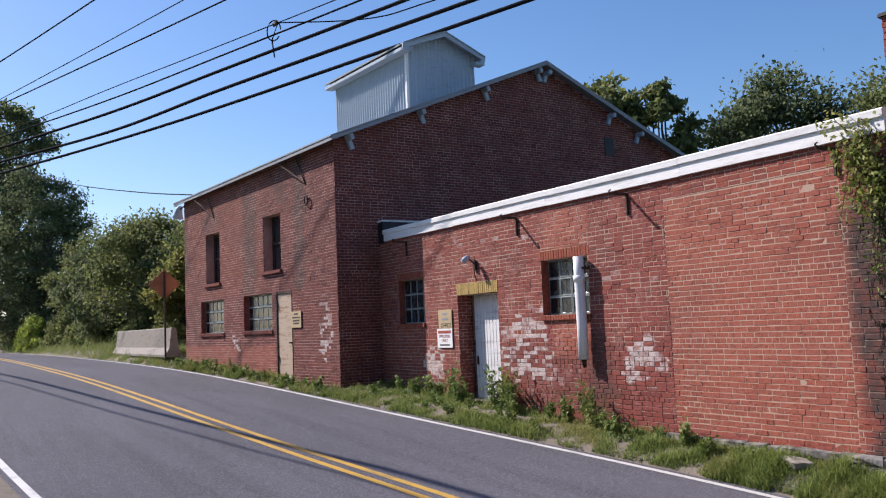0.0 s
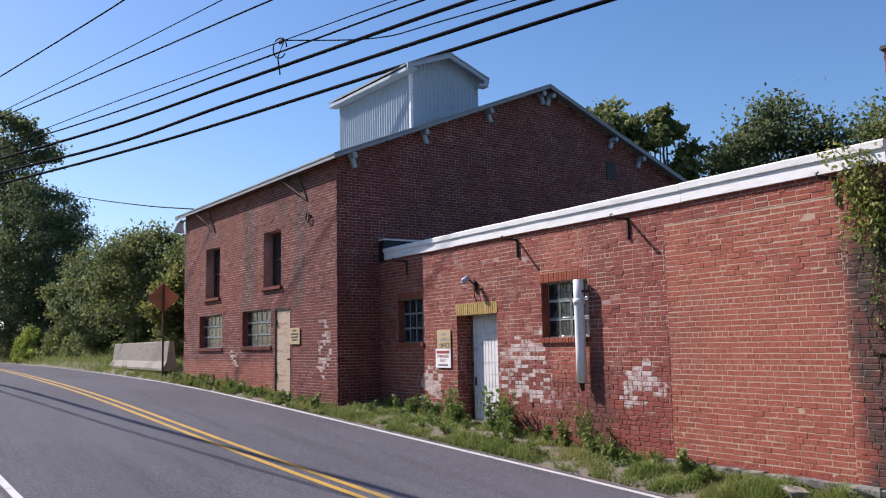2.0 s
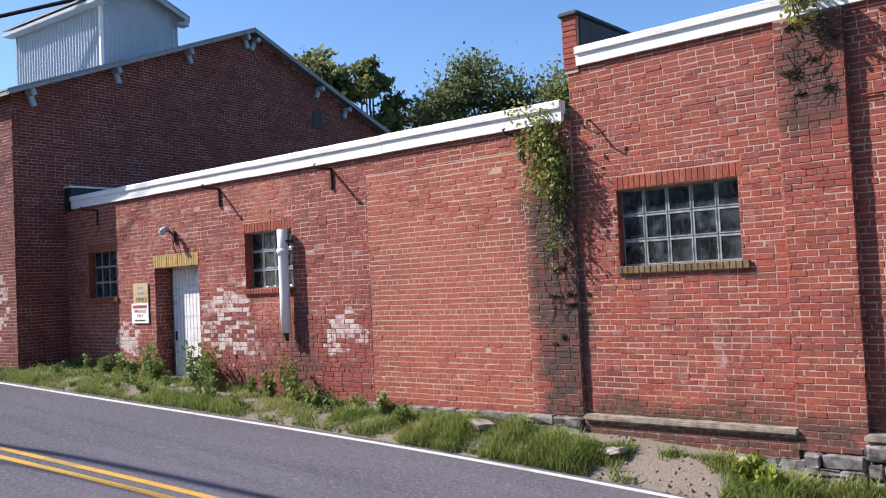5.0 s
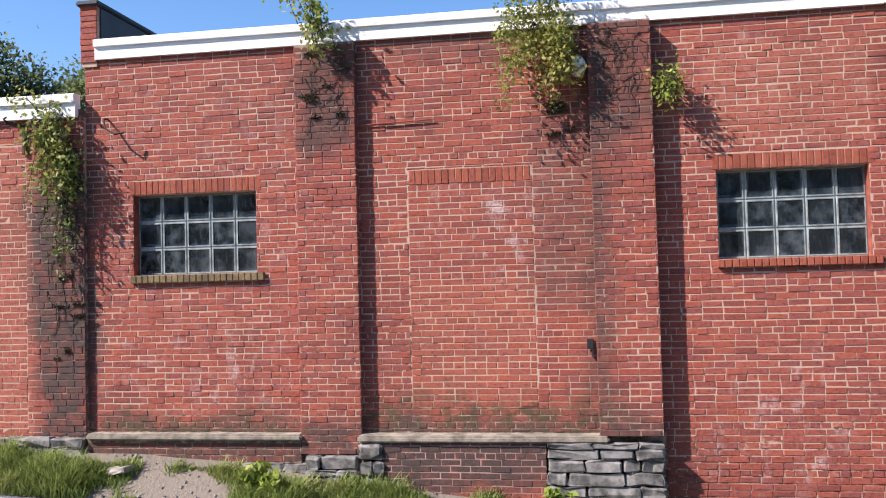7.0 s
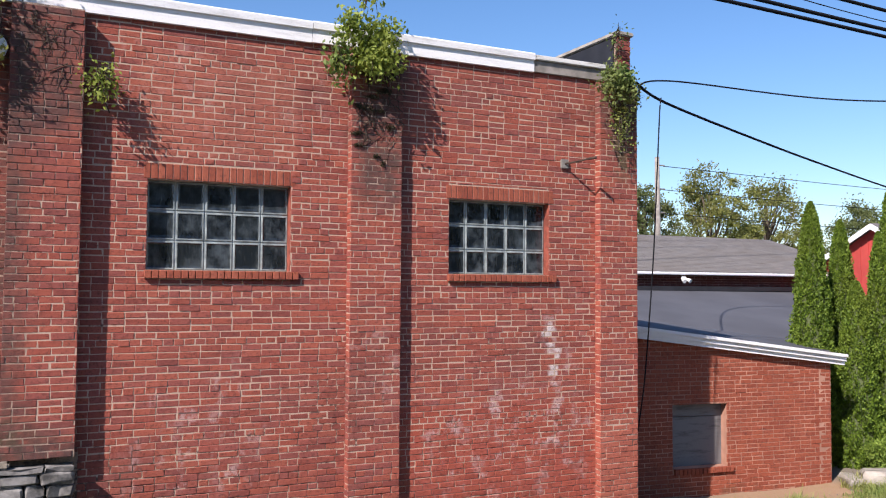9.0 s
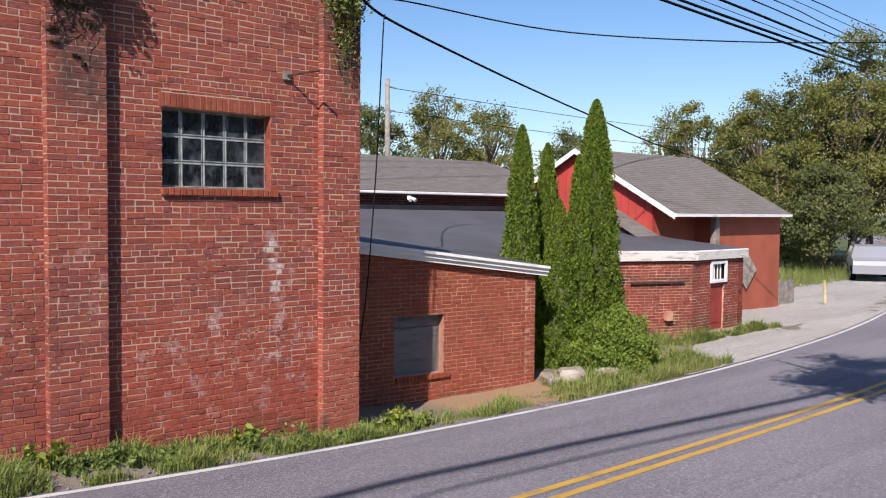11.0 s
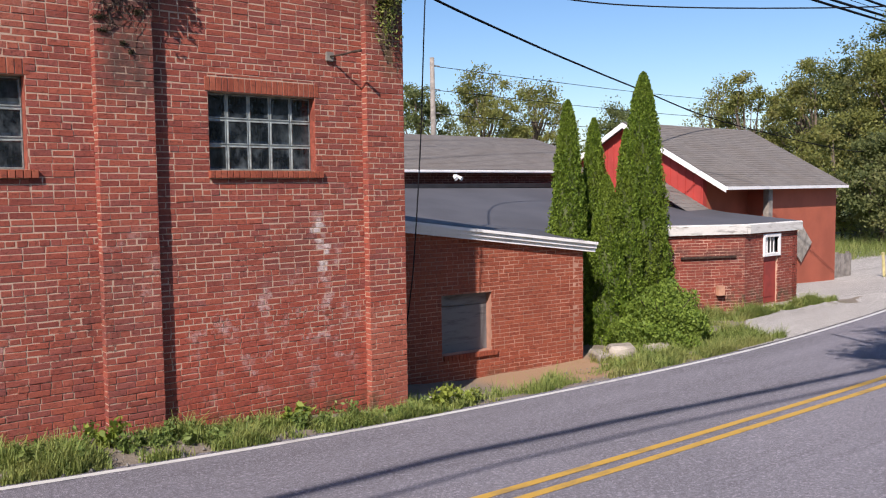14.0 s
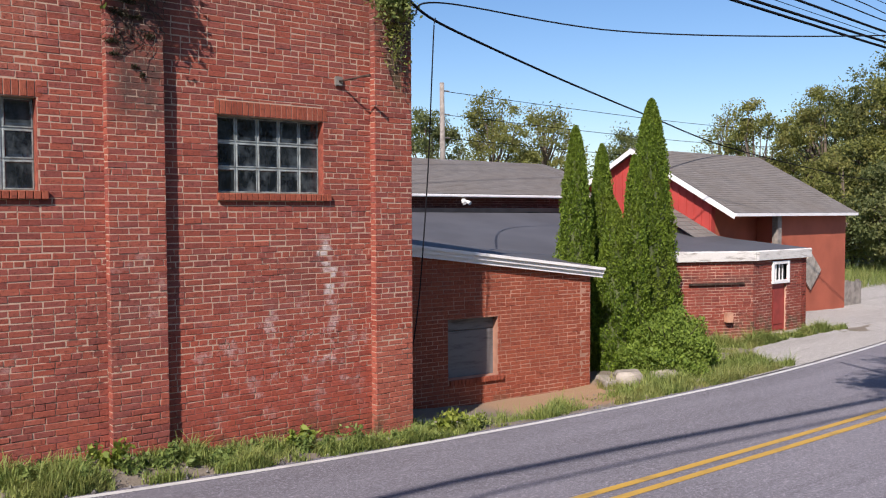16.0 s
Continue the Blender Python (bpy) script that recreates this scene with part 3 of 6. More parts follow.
def sheet(xs, rows, zfun, mat, name, label, cat, down=0.0):
    """A sheet over stations xs; rows(x) gives the y values across."""
    vs, fs = [], []
    for x in xs:
        for y in rows(x):
            vs.append((x, y, zfun(x, y)))
    k = len(rows(xs[0]))
    for i in range(len(xs) - 1):
        for j in range(k - 1):
            a = i * k + j
            fs.append((a, a + k, a + k + 1, a + 1))
    me = mesh_of(vs, fs, mat, True)
    return tagged(new(name, me), label, cat, kind="structure")


XS = [-1500, -700, -300, -150] + list(np.arange(-120, -40, 4.0)) + list(np.arange(-40, 32, 0.5)) + list(np.arange(32, 121, 4.0)) + [150, 300, 700, 1500]
ACROSS = [-1500, -400, -120, -50, -25, -14, -9, -7.2, -6.9, -5, -3, -1, 0.12, 0.3, 0.5, 0.7, 0.9, 1.2, 1.6, 2.1, 3, 4.5, 7, 10, 15, 22, 35, 60, 120, 400, 1500]


def land(x, y):
    inside = edge_y(x) - WIDE - 0.1 < y < edge_y(x) + 0.13
    return ground_z(x, y) - (0.06 if inside else 0.0)


ground = sheet([float(x) for x in XS], lambda x: [edge_y(x) + a for a in ACROSS], land, SOIL, "ground", "grassy dirt verge and open land beside the road", "ground")
RX = [float(x) for x in np.arange(-118, 119, 0.5)]
road = sheet(RX, lambda x: [edge_y(x) + 0.16 - i * (WIDE + 0.4) / 10 for i in range(11)], road_z, ASPHALT, "road", "grey two-lane asphalt road with worn markings", "road")


def stripe(off, wide, mat, name, label):
    """A painted line that follows the road, a few millimetres thick."""
    return sheet(RX, lambda x: [edge_y(x) + off - wide / 2, edge_y(x) + off + wide / 2], lambda x, y: road_z(x, y) + 0.005, mat, name, label, "road marking")


stripe(0.0, 0.11, WHITE_LINE, "edge_line", "worn white line along the verge side of the road")
stripe(-WIDE, 0.11, WHITE_LINE, "edge_line", "worn white line along the outer side of the road")
stripe(-LANE + 0.13, 0.11, YELLOW_LINE, "centre_line", "double yellow centre line, inner stripe")
stripe(-LANE - 0.13, 0.11, YELLOW_LINE, "centre_line", "double yellow centre line, outer stripe")

# ---- main brick building ----
main = thing("brick_mill_building", "red brick mill building with pilasters and glass block windows", "building", (-0.5, 0.2, -1.5))
F = Face((-7.2, 0.0), (6.22, 0.0))
U = lambda x: x + 7.2
WINS = [(-6.61, -5.09, 1.70, 2.64), (0.0, 1.52, 1.70, 2.64), (3.47, 4.90, 1.70, 2.61)]
PILS = [(-4.57, -3.88, 0.105), (-1.29, -0.64, 0.17), (2.18, 2.80, 0.11), (5.62, 6.22, 0.11)]
TOPZ = 4.28
holes = [(U(a), U(b), c, d) for a, b, c, d in WINS]
main_wall = part("wall", pierced(F, 0, F.length, -2.0, TOPZ, holes, 0.32), MORTAR, main)
skip = [(U(a), U(b), c - 0.09, d + 0.175) for a, b, c, d in WINS] + [(U(a), U(b), -3, 9) for a, b, d in PILS] + [(U(-7.2), U(-0.6), -3, -0.115)]
skip.append((U(-3.32), U(-1.93), 2.62, 2.79))
PANEL = (U(-3.32), U(-1.93), 0.16, 2.62)
lay(F, brick_spots(PANEL[0] + 0.008, PANEL[1] - 0.008, PANEL[2], PANEL[3], [], seed=5, long=0.24), BRICK, main_wall, PANEL)
skip.append(PANEL)
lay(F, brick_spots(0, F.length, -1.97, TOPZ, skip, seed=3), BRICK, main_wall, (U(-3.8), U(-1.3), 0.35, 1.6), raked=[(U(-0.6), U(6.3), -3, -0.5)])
soldiers(F, U(-3.3), U(-1.95), 2.625, 2.785, LINTEL, main_wall)
for k, (a, b, c, d) in enumerate(WINS):
    win = block_window(F, U(a), U(b), c, d, 5, 3, main, 0.12, "glass block window of five by three blocks")
    soldiers(F, U(a) - 0.04, U(b) + 0.06, d + 0.005, d + 0.165, LINTEL, win)
    soldiers(F, U(a) - 0.02, U(b) + 0.09, c - 0.088, c - 0.004, MOSSY if k == 0 else LINTEL, win, proud=0.05, name="sill_brick", deep=0.16)
for x0, x1, d in PILS:
    foot = -0.34 if x0 < -4 else -0.12 if x0 < -1 else -2.0
    core = part("pilaster", boxes([(x0, x1, -d, 0.02, foot, TOPZ - 0.02)]), MORTAR, main)
    f1, f2, f3 = Face((x0, -d), (x1, -d)), Face((x0, 0), (x0, -d)), Face((x1, -d), (x1, 0))
    for f, sd in ((f1, 11), (f2, 12), (f3, 13)):
        lay(f, brick_spots(0, f.length, foot, TOPZ - 0.03, [], seed=sd), BRICK, core, proud=0.0028, raked=[(0, 2, -3, -0.4)] if x0 > 0 else [(0, 2, 2.4, 5)])


def fascia(parent, a, b, d, z0, z1, mat, name="fascia", drop=0.0, label=""):
    """A two-step roof edge: a lower board, an upper board and a drip."""
    f = Face(a, b)
    prof = [(-0.05, z0), (d, z0), (d, z0 + (z1 - z0) * 0.6), (d + 0.03, z0 + (z1 - z0) * 0.62), (d + 0.035, z1 - 0.02), (d + 0.01, z1), (-0.05, z1)]
    n = max(1, round(f.length / 3.05))
    for i in range(n):
        u0, u1 = f.length * i / n, f.length * (i + 1) / n
        vs, fs = prism(f, prof, u0, u1 - 0.006)
        vs = [v + Vector((0, 0, drop * (f.u.dot(v - f.o)) / f.length + (0.006 if i % 2 else 0))) for v in vs]
        part(name, (vs, fs), mat, parent, label)


fascia(main, (-7.05, -0.0), (4.65, -0.0), 0.05, 4.275, 4.515, FASCIA, label="white painted metal roof edge")
part("fascia", boxes([(4.66, 5.75, -0.04, 0.04, 4.285, 4.435)], 0.006), WOODGREY, main, "bare weathered board of the roof edge")
part("roof_lip", boxes([(4.66, 5.75, -0.08, 0.04, 4.439, 4.50)], 0.008), FASCIA_OLD, main, "peeling white metal lip")
part("roof", boxes([(-6.95, 5.95, 0.03, 12.0, 4.29, 4.4)]), TAR, main)
for x0, x1, side in ((-7.24, -7.03, 1), (5.96, 6.17, -1)):
    p = part("parapet", boxes([(x0 + 0.008, x1 - 0.008, -0.02, 7.5, 4.2, 4.93)]), MORTAR, main, "brick parapet, tarred on its roof side")
    f = Face((x0, -0.03), (x1, -0.03))
    lay(f, brick_spots(0, f.length, 4.25, 4.93, [], seed=21), BRICK, p, proud=0.0026)
    f = Face((-7.24, 7.5), (-7.24, -0.03)) if side > 0 else Face((6.17, -0.03), (6.17, 7.5))
    lay(f, brick_spots(0, f.length, 4.25, 4.93, [], seed=22), BRICK, p, proud=0.0026)
    xi = x1 if side > 0 else x0
    part("tar_coat", boxes([(min(xi, xi + side * 0.015), max(xi, xi + side * 0.015), 0.04, 7.4, 4.35, 4.92)], 0.004), TAR, main)
    part("coping", boxes([(x0 - 0.04, x1 + 0.04, -0.07, 7.55, 4.93, 4.99)], 0.015), TAR if side > 0 else CONCRETE, main)
part("wall", boxes([(-7.2, -6.9, 0.34, 12.0, -2.0, 4.2), (5.92, 6.2, 0.34, 12.0, -2.0, 4.2), (-6.88, 5.9, 11.7, 12.0, -2, 4.2)]), MORTAR_DARK, main, "brick side and rear walls")
ff = Face((6.22, 0.0), (6.22, 12.0))
lay(ff, brick_spots(0, 12.0, -2.0, 4.25, [], seed=23), BRICK, main_wall, proud=0.0026)
part("interior_floor", boxes([(-6.85, 5.9, 0.34, 11.6, -0.3, -0.2)]), DARKROOM, main)

# ---- foot of the main wall: ledge, brick plinth, rubble ----
part("ledge", boxes([(-7.16, -4.56, -0.16, 0.02, -0.19, -0.118)], 0.02), DIRTY, main, "worn mossy concrete ledge")
part("ledge", boxes([(-3.9, -1.2, -0.24, 0.02, -0.19, -0.118)], 0.02), DIRTY, main, "worn concrete ledge")
plinth = part("plinth", boxes([(-3.62, -1.86, -0.19, 0.02, -1.3, -0.19)]), MORTAR_DARK, main, "sooty brick plinth")
pf = Face((-3.62, -0.19), (-1.86, -0.19))
lay(pf, brick_spots(0, pf.length, -1.28, -0.2, [], seed=31), BRICK, plinth)


def stone_mesh(w, h, d, seed):
    """A rough squared stone."""
    rng = random.Random(seed)
    bm = bmesh.new()
    bmesh.ops.create_cube(bm, size=1, matrix=Matrix.Diagonal((w, d, h, 1)))
    bmesh.ops.bevel(bm, geom=bm.edges[:], offset=min(w, h) * 0.16, segments=1, affect="EDGES")
    bmesh.ops.subdivide_edges(bm, edges=[e for e in bm.edges if e.calc_length() > 0.12], cuts=1)
    for v in bm.verts:
        v.co += Vector((rng.uniform(-1, 1) * 0.015, rng.uniform(-1, 1) * 0.022, rng.uniform(-1, 1) * 0.014))
    return bm


def rubble(parent, x0, x1, y, z0, z1, seed, low=0.05, high=0.22):
    """Courses of rough stones of uneven size."""
    rng = random.Random(seed)
    z = z1
    while z > z0:
        h = rng.uniform(low, high)
        x = x0
        while x < x1 - 0.05:
            w = min(rng.uniform(0.16, 0.62), x1 - x)
            if x1 - x - w < 0.1:
                w = x1 - x
            st = part("stone", stone_mesh(w * 0.97, h * 0.94, 0.2, rng.random()), STONE, parent)
            st.location = Vector((x + w / 2, y + rng.uniform(-0.015, 0.02), z - h / 2))
            x += w
        z -= h


band = part("plinth", boxes([(-7.16, -4.58, -0.1, 0.02, -0.44, -0.19)]), MORTAR, main, "stained brick footing course")
bf = Face((-7.15, -0.1), (-4.59, -0.1))
lay(bf, brick_spots(0, bf.length, -0.425, -0.2, [], seed=33), BRICK, band)
rubble(main, -7.18, -4.5, -0.07, -0.95, -0.44, 41)
rubble(main, -4.5, -3.9, -0.12, -1.0, -0.34, 42)
rubble(main, -3.89, -3.62, -0.13, -1.0, -0.195, 45, 0.16, 0.3)
rubble(main, -1.85, -0.64, -0.14, -1.3, -0.19, 43)

# ---- low brick wing ----
wing = thing("low_brick_wing", "low red brick wing with a white roof edge and white door", "building", (-13.5, 0.2, -0.3))
L = Face((-20.5, -0.06), (-7.2, -0.06))
V = lambda x: x + 20.5
LW = [(-13.92, -12.64, 1.66, 2.64), (-19.39, -18.2, 1.63, 2.63)]
DOOR = (-16.8, -15.33, 0.0, 2.16)
lh = [(V(a), V(b), c, d) for a, b, c, d in (*LW, DOOR)]
low_wall = part("wall", pierced(L, 0, L.length, -1.0, 3.60, lh, 0.42), MORTAR, wing)
skip = [(V(a), V(b), c - 0.09, d + 0.175) for a, b, c, d in LW] + [(V(DOOR[0]), V(DOOR[1]), -1, DOOR[3] + 0.235)]
skip += [(V(-11.0), V(-7.2), -2, -0.16)]
FLUSH = (V(-10.85), V(-7.95), -0.14, 3.3)
lay(L, brick_spots(*FLUSH, [], seed=53, headers=6, joint=0.009, head=0.004, course=0.0763), BRICK, low_wall, (V(-10.7), V(-8.0), 0.75, 2.4), proud=0.002)
skip.append((FLUSH[0] - 0.004, FLUSH[1] + 0.004, FLUSH[2], FLUSH[3]))
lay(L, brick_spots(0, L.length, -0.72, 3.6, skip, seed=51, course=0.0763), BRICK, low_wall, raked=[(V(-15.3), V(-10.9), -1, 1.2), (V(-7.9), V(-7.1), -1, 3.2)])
rubble(wing, -11.0, -7.2, -0.08, -0.9, -0.16, 44)
for k, (a, b, c, d) in enumerate(LW):
    w = block_window(L, V(a), V(b), c, d, 4 if k == 0 else 4, 3, wing, 0.16, "glass block window of the low wing")
    soldiers(L, V(a) - 0.05, V(b) + 0.05, d + 0.006, d + 0.17, LINTEL, w)
    soldiers(L, V(a) - 0.03, V(b) + 0.03, c - 0.09, c - 0.004, LINTEL, w, proud=0.05, name="sill_brick", deep=0.2)
fascia(wing, (-19.95, -0.06), (-7.26, -0.06), 0.06, 3.63, 3.905, FASCIA, drop=-0.04, label="white painted metal roof edge")
part("roof", boxes([(-20.0, -7.26, -0.05, 12.0, 3.5, 3.7)]), ROOFING, wing)
part("upstand", boxes([(-20.3, -20.0, -0.1, 2.4, 3.6, 4.12)]), TAR, wing, "tarred upstand against the mill's gable")
part("upstand_trim", boxes([(-20.32, -19.97, -0.13, 2.4, 4.12, 4.16)], 0.008), FASCIA, wing, "white metal trim")
# yellow lintel and white plank door
soldiers(L, V(DOOR[0]) - 0.02, V(DOOR[1]) + 0.02, 2.165, 2.40, YELLOW_BRICK, low_wall, proud=0.012, unit=0.075, deep=0.3)
DOORWHITE = white_mat("flaking white door paint", (0.70, 0.71, 0.72), (0.30, 0.29, 0.28), 0.55)
door = part("door", boxes([(DOOR[0] + 0.12, DOOR[1] + 0.03, 0.27, 0.31, -0.1, 2.16)]), DOORWHITE, wing, "flaking white plank door")
xx = DOOR[0] + 0.14
while xx < DOOR[1]:
    part("plank", boxes([(xx, xx + 0.105, 0.245, 0.272, -0.08, 2.13)], 0.006), DOORWHITE, door)
    xx += 0.112
part("latch", boxes([(DOOR[0] + 0.22, DOOR[0] + 0.25, 0.21, 0.246, 0.72, 0.9)], 0.006), DARKSTEEL, door, "black iron latch")
rl, rr = Face((DOOR[0], -0.06), (DOOR[0], 0.3)), Face((DOOR[1], 0.3), (DOOR[1], -0.06))
for f in (rl, rr):
    lay(f, brick_spots(0, f.length, -0.3, 2.15, [], seed=52), BRICK, low_wall, proud=0.003)
part("interior_wall", boxes([(-20.0, -7.3, 3.0, 3.2, -0.4, 3.5), (-20.0, -7.3, 0.4, 3.0, -0.45, -0.35)]), DARKROOM, wing)
part("wall", boxes([(-20.0, -7.3, 11.7, 12.0, -0.5, 3.5)]), MORTAR_DARK, wing)

# ---- tall gabled mill ----
mill = thing("gabled_brick_mill", "tall dark red brick mill with a tin gable roof and cupola", "building", (-27, 3, 0.3))
MILL_LONG, TURN = 10.9, radians(4)
MF = Matrix.Translation((-20.2, -1.25, 0)) @ Matrix.Rotation(TURN, 4, "Z")
mw = lambda x, y: (MF @ Vector((x, y, 0)))[:2]
mill_y = lambda x: -1.25 + (x + 20.2) * math.tan(TURN)


def mpart(name, data, mat, parent=None, label="", at=None):
    """A part of the mill, given along its front (x), into it (y) and up."""
    ob = part(name, data, mat, parent or mill, label)
    ob.data.transform(MF @ at if at else MF)
    return ob


T = Face(mw(-MILL_LONG, 0), mw(0, 0))
W = lambda x: x + MILL_LONG
UPW = [(-8.84, -7.62, 3.16, 4.74), (-4.28, -3.13, 3.23, 4.75)]
LOW2 = [(-9.38, -7.37, 1.60, 2.62), (-5.78, -3.78, 1.62, 2.63)]
MD = (-3.52, -2.52, 0.3, 2.62)
mh = [(W(a), W(b), c, d) for a, b, c, d in (*UPW, *LOW2, MD)]
mill_wall = part("wall", pierced(T, 0, T.length, -0.4, 6.12, mh, 0.4), MORTAR_DARK, mill)
skip = [(W(a), W(b), c - 0.09, d) for a, b, c, d in (*UPW, *LOW2)] + [mh[4]]
lay(T, brick_spots(0, T.length, -0.3, 6.1, skip, seed=61, joint=0.0105), MILL, mill_wall, (W(-2.4), W(-0.3), 1.0, 2.6))
RIDGE, SL, SR = 6.72, 0.402, 0.388
gz = lambda y: 8.89 - (SL * (RIDGE - y) if y < RIDGE else SR * (y - RIDGE))
G = Face(mw(0, 0), mw(0, 13.3))
gv = [(0, 0.02, -0.4), (0, 13.3, -0.4), (0, 13.3, gz(13.3)), (0, RIDGE, gz(RIDGE)), (0, 0.02, gz(0))]
gv += [(x - 0.35, y, z) for x, y, z in gv]
gf = [(0, 1, 2, 3, 4), (9, 8, 7, 6, 5)] + [(i, i + 5, (i + 1) % 5 + 5, (i + 1) % 5) for i in range(5)]
gable = mpart("wall", (gv, gf), MORTAR_DARK, mill, "gable wall of dark red brick")
lay(G, brick_spots(0, 13.3, 0.0, 8.8, [(9.2, 9.6, 6.48, 6.98)], top=lambda u: gz(u) - 0.05, seed=62, joint=0.0105), MILL, gable, (0.1, 2.4, 0.8, 2.4))
mpart("wall", ([(x - MILL_LONG + 0.36, y + 0.4, z) for x, y, z in gv], gf), MORTAR_DARK, mill, "far gable wall")
mpart("wall", boxes([(-MILL_LONG + 0.4, -0.4, 12.9, 13.3, -0.4, 6.2)]), MORTAR_DARK, mill)
mpart("interior_wall", boxes([(-MILL_LONG + 0.4, -0.4, 2.8, 3.0, 0, 5.9), (-MILL_LONG + 0.4, -0.4, 0.42, 2.8, 2.9, 3.0)]), DARKROOM, mill)
HEX = [(0, 1, 2, 3), (7, 6, 5, 4), (0, 4, 5, 1), (1, 5, 6, 2), (2, 6, 7, 3), (3, 7, 4, 0)]


def slope(p, q, x0, x1, t):
    """Vertices and faces of a sloping sheet between two (y, z) lines."""
    return [(x, y, z + dz) for x in (x0, x1) for (y, z), dz in ((p, 0), (q, 0), (q, t), (p, t))], HEX


def slab(p, q, x0, x1, t, mat, name, parent, label=""):
    return part(name, slope(p, q, x0, x1, t), mat, parent, label)


for p, q in (((-0.25, gz(-0.25)), (RIDGE, gz(RIDGE))), ((RIDGE, gz(RIDGE)), (13.8, gz(13.8)))):
    mpart("roof", slope(p, q, -MILL_LONG - 0.4, 0.35, 0.035), TIN_DARK, mill, "grey tin roof")
    mpart("rake_board", slope((p[0] + 0.02, p[1] - 0.09), (q[0], q[1] - 0.09), 0.30, 0.345, 0.088), TIN_DARK, mill, "grey board under the roof's edge")
mpart("eave_board", boxes([(-MILL_LONG - 0.38, 0.3, -0.235, -0.205, gz(-0.25) - 0.09, gz(-0.25) - 0.002)]), TIN_DARK, mill, "grey eave board")
for y in (0.3, 2.42, 4.55, 6.5, 6.98, 9.5, 10.7):
    mpart("bracket", boxes([(0.0, 0.29, -0.06, 0.06, -0.24, -0.10), (0.01, 0.12, -0.06, 0.06, -0.46, -0.22)], 0.015), TIN, mill, "grey wooden eave bracket",
          Matrix.Translation((0, y, gz(y))) @ Matrix.Rotation(math.atan(SL if y < RIDGE else -SR), 4, "X"))
for a, b, c, d in LOW2:
    w = block_window(T, W(a), W(b), c, d, 6, 3, mill, 0.16, "wide glass block window of the mill")
    soldiers(T, W(a) - 0.05, W(b) + 0.05, c - 0.1, c - 0.004, MILL, w, proud=0.05, name="sill_brick", deep=0.2)
OLDPANE = Mat("hazy old pane", 0.2, 0.0, 0.5).color((0.035, 0.04, 0.045)).m
BOARD = plain("yellowed window board", (0.62, 0.55, 0.33), 0.8, scale=4, vary=0.2)
for a, b, c, d in UPW:
    m_, k_ = (a + b) / 2, (c + d) / 2
    fr = mpart("window", boxes([(a, b, 0.265, 0.35, c, c + 0.06)]), DARKSTEEL, mill, "tall sash window with old panes")
    for nm, bx in (("stile", (a, a + 0.06, 0.27, 0.35, c + 0.06, d - 0.06)), ("stile", (b - 0.06, b, 0.27, 0.35, c + 0.06, d - 0.06)), ("rail", (a, b, 0.265, 0.35, d - 0.06, d)),
                   ("rail", (a + 0.06, b - 0.06, 0.25, 0.33, k_ - 0.03, k_ + 0.03)), ("glazing_bar", (m_ - 0.02, m_ + 0.02, 0.28, 0.32, c + 0.06, d - 0.06))):
        mpart(nm, boxes([bx]), DARKSTEEL, fr)
    for i in range(2):
        for j in range(2):
            x0, x1 = (a + 0.06, m_ - 0.02) if i == 0 else (m_ + 0.02, b - 0.06)
            z0, z1 = (c + 0.06, k_ - 0.03) if j == 0 else (k_ + 0.03, d - 0.06)
            mpart("pane", boxes([(x0, x1, 0.305, 0.315, z0, z1)]), BOARD if (i == 1 and j == 0 or i == 1 and a > -6) else OLDPANE, fr)
    mpart("sill", boxes([(a - 0.07, b + 0.07, -0.07, 0.3, c - 0.1, c - 0.005)], 0.01), MILL, mill)
RUSTDOOR = white_mat("rust-streaked cream steel", (0.46, 0.36, 0.27), (0.24, 0.10, 0.03), 1.0)
md = mpart("door", boxes([(MD[0] + 0.05, MD[1] - 0.03, 0.02, 0.07, MD[2] - 0.2, MD[3] - 0.05)], 0.005), RUSTDOOR, mill, "rust-streaked cream steel door")
for bx in ((MD[0], MD[0] + 0.05, -0.012, 0.2, MD[2] - 0.2, MD[3] - 0.05), (MD[1] - 0.03, MD[1], -0.012, 0.2, MD[2] - 0.2, MD[3] - 0.05), (MD[0], MD[1], -0.012, 0.2, MD[3] - 0.05, MD[3])):
    mpart("door_frame", boxes([bx]), DARKSTEEL, mill)
for z in (0.8, 2.2):
    mpart("hinge", boxes([(MD[0] + 0.02, MD[0] + 0.1, -0.03, 0.02, z, z + 0.12)], 0.004), DARKSTEEL, md)
mpart("handle", boxes([(MD[1] - 0.16, MD[1] - 0.06, -0.05, 0.02, 1.25, 1.29)], 0.008), DARKSTEEL, md)


# cupola with ribbed tin walls
def ribbed(a, b, z0, z1, pitch=0.15, deep=0.032):
    """A ribbed sheet between two points in plan."""
    f = Face(a, b)
    n = int(f.length / (pitch / 4))
    vs = []
    for i in range(n + 1):
        u = f.length * i / n
        d = deep * (1 if i % 4 in (1, 2) else 0)
        vs += [f.at(u, z0, d), f.at(u, z1(u) if callable(z1) else z1, d)]
    return vs, [(2 * i, 2 * i + 2, 2 * i + 3, 2 * i + 1) for i in range(n)]


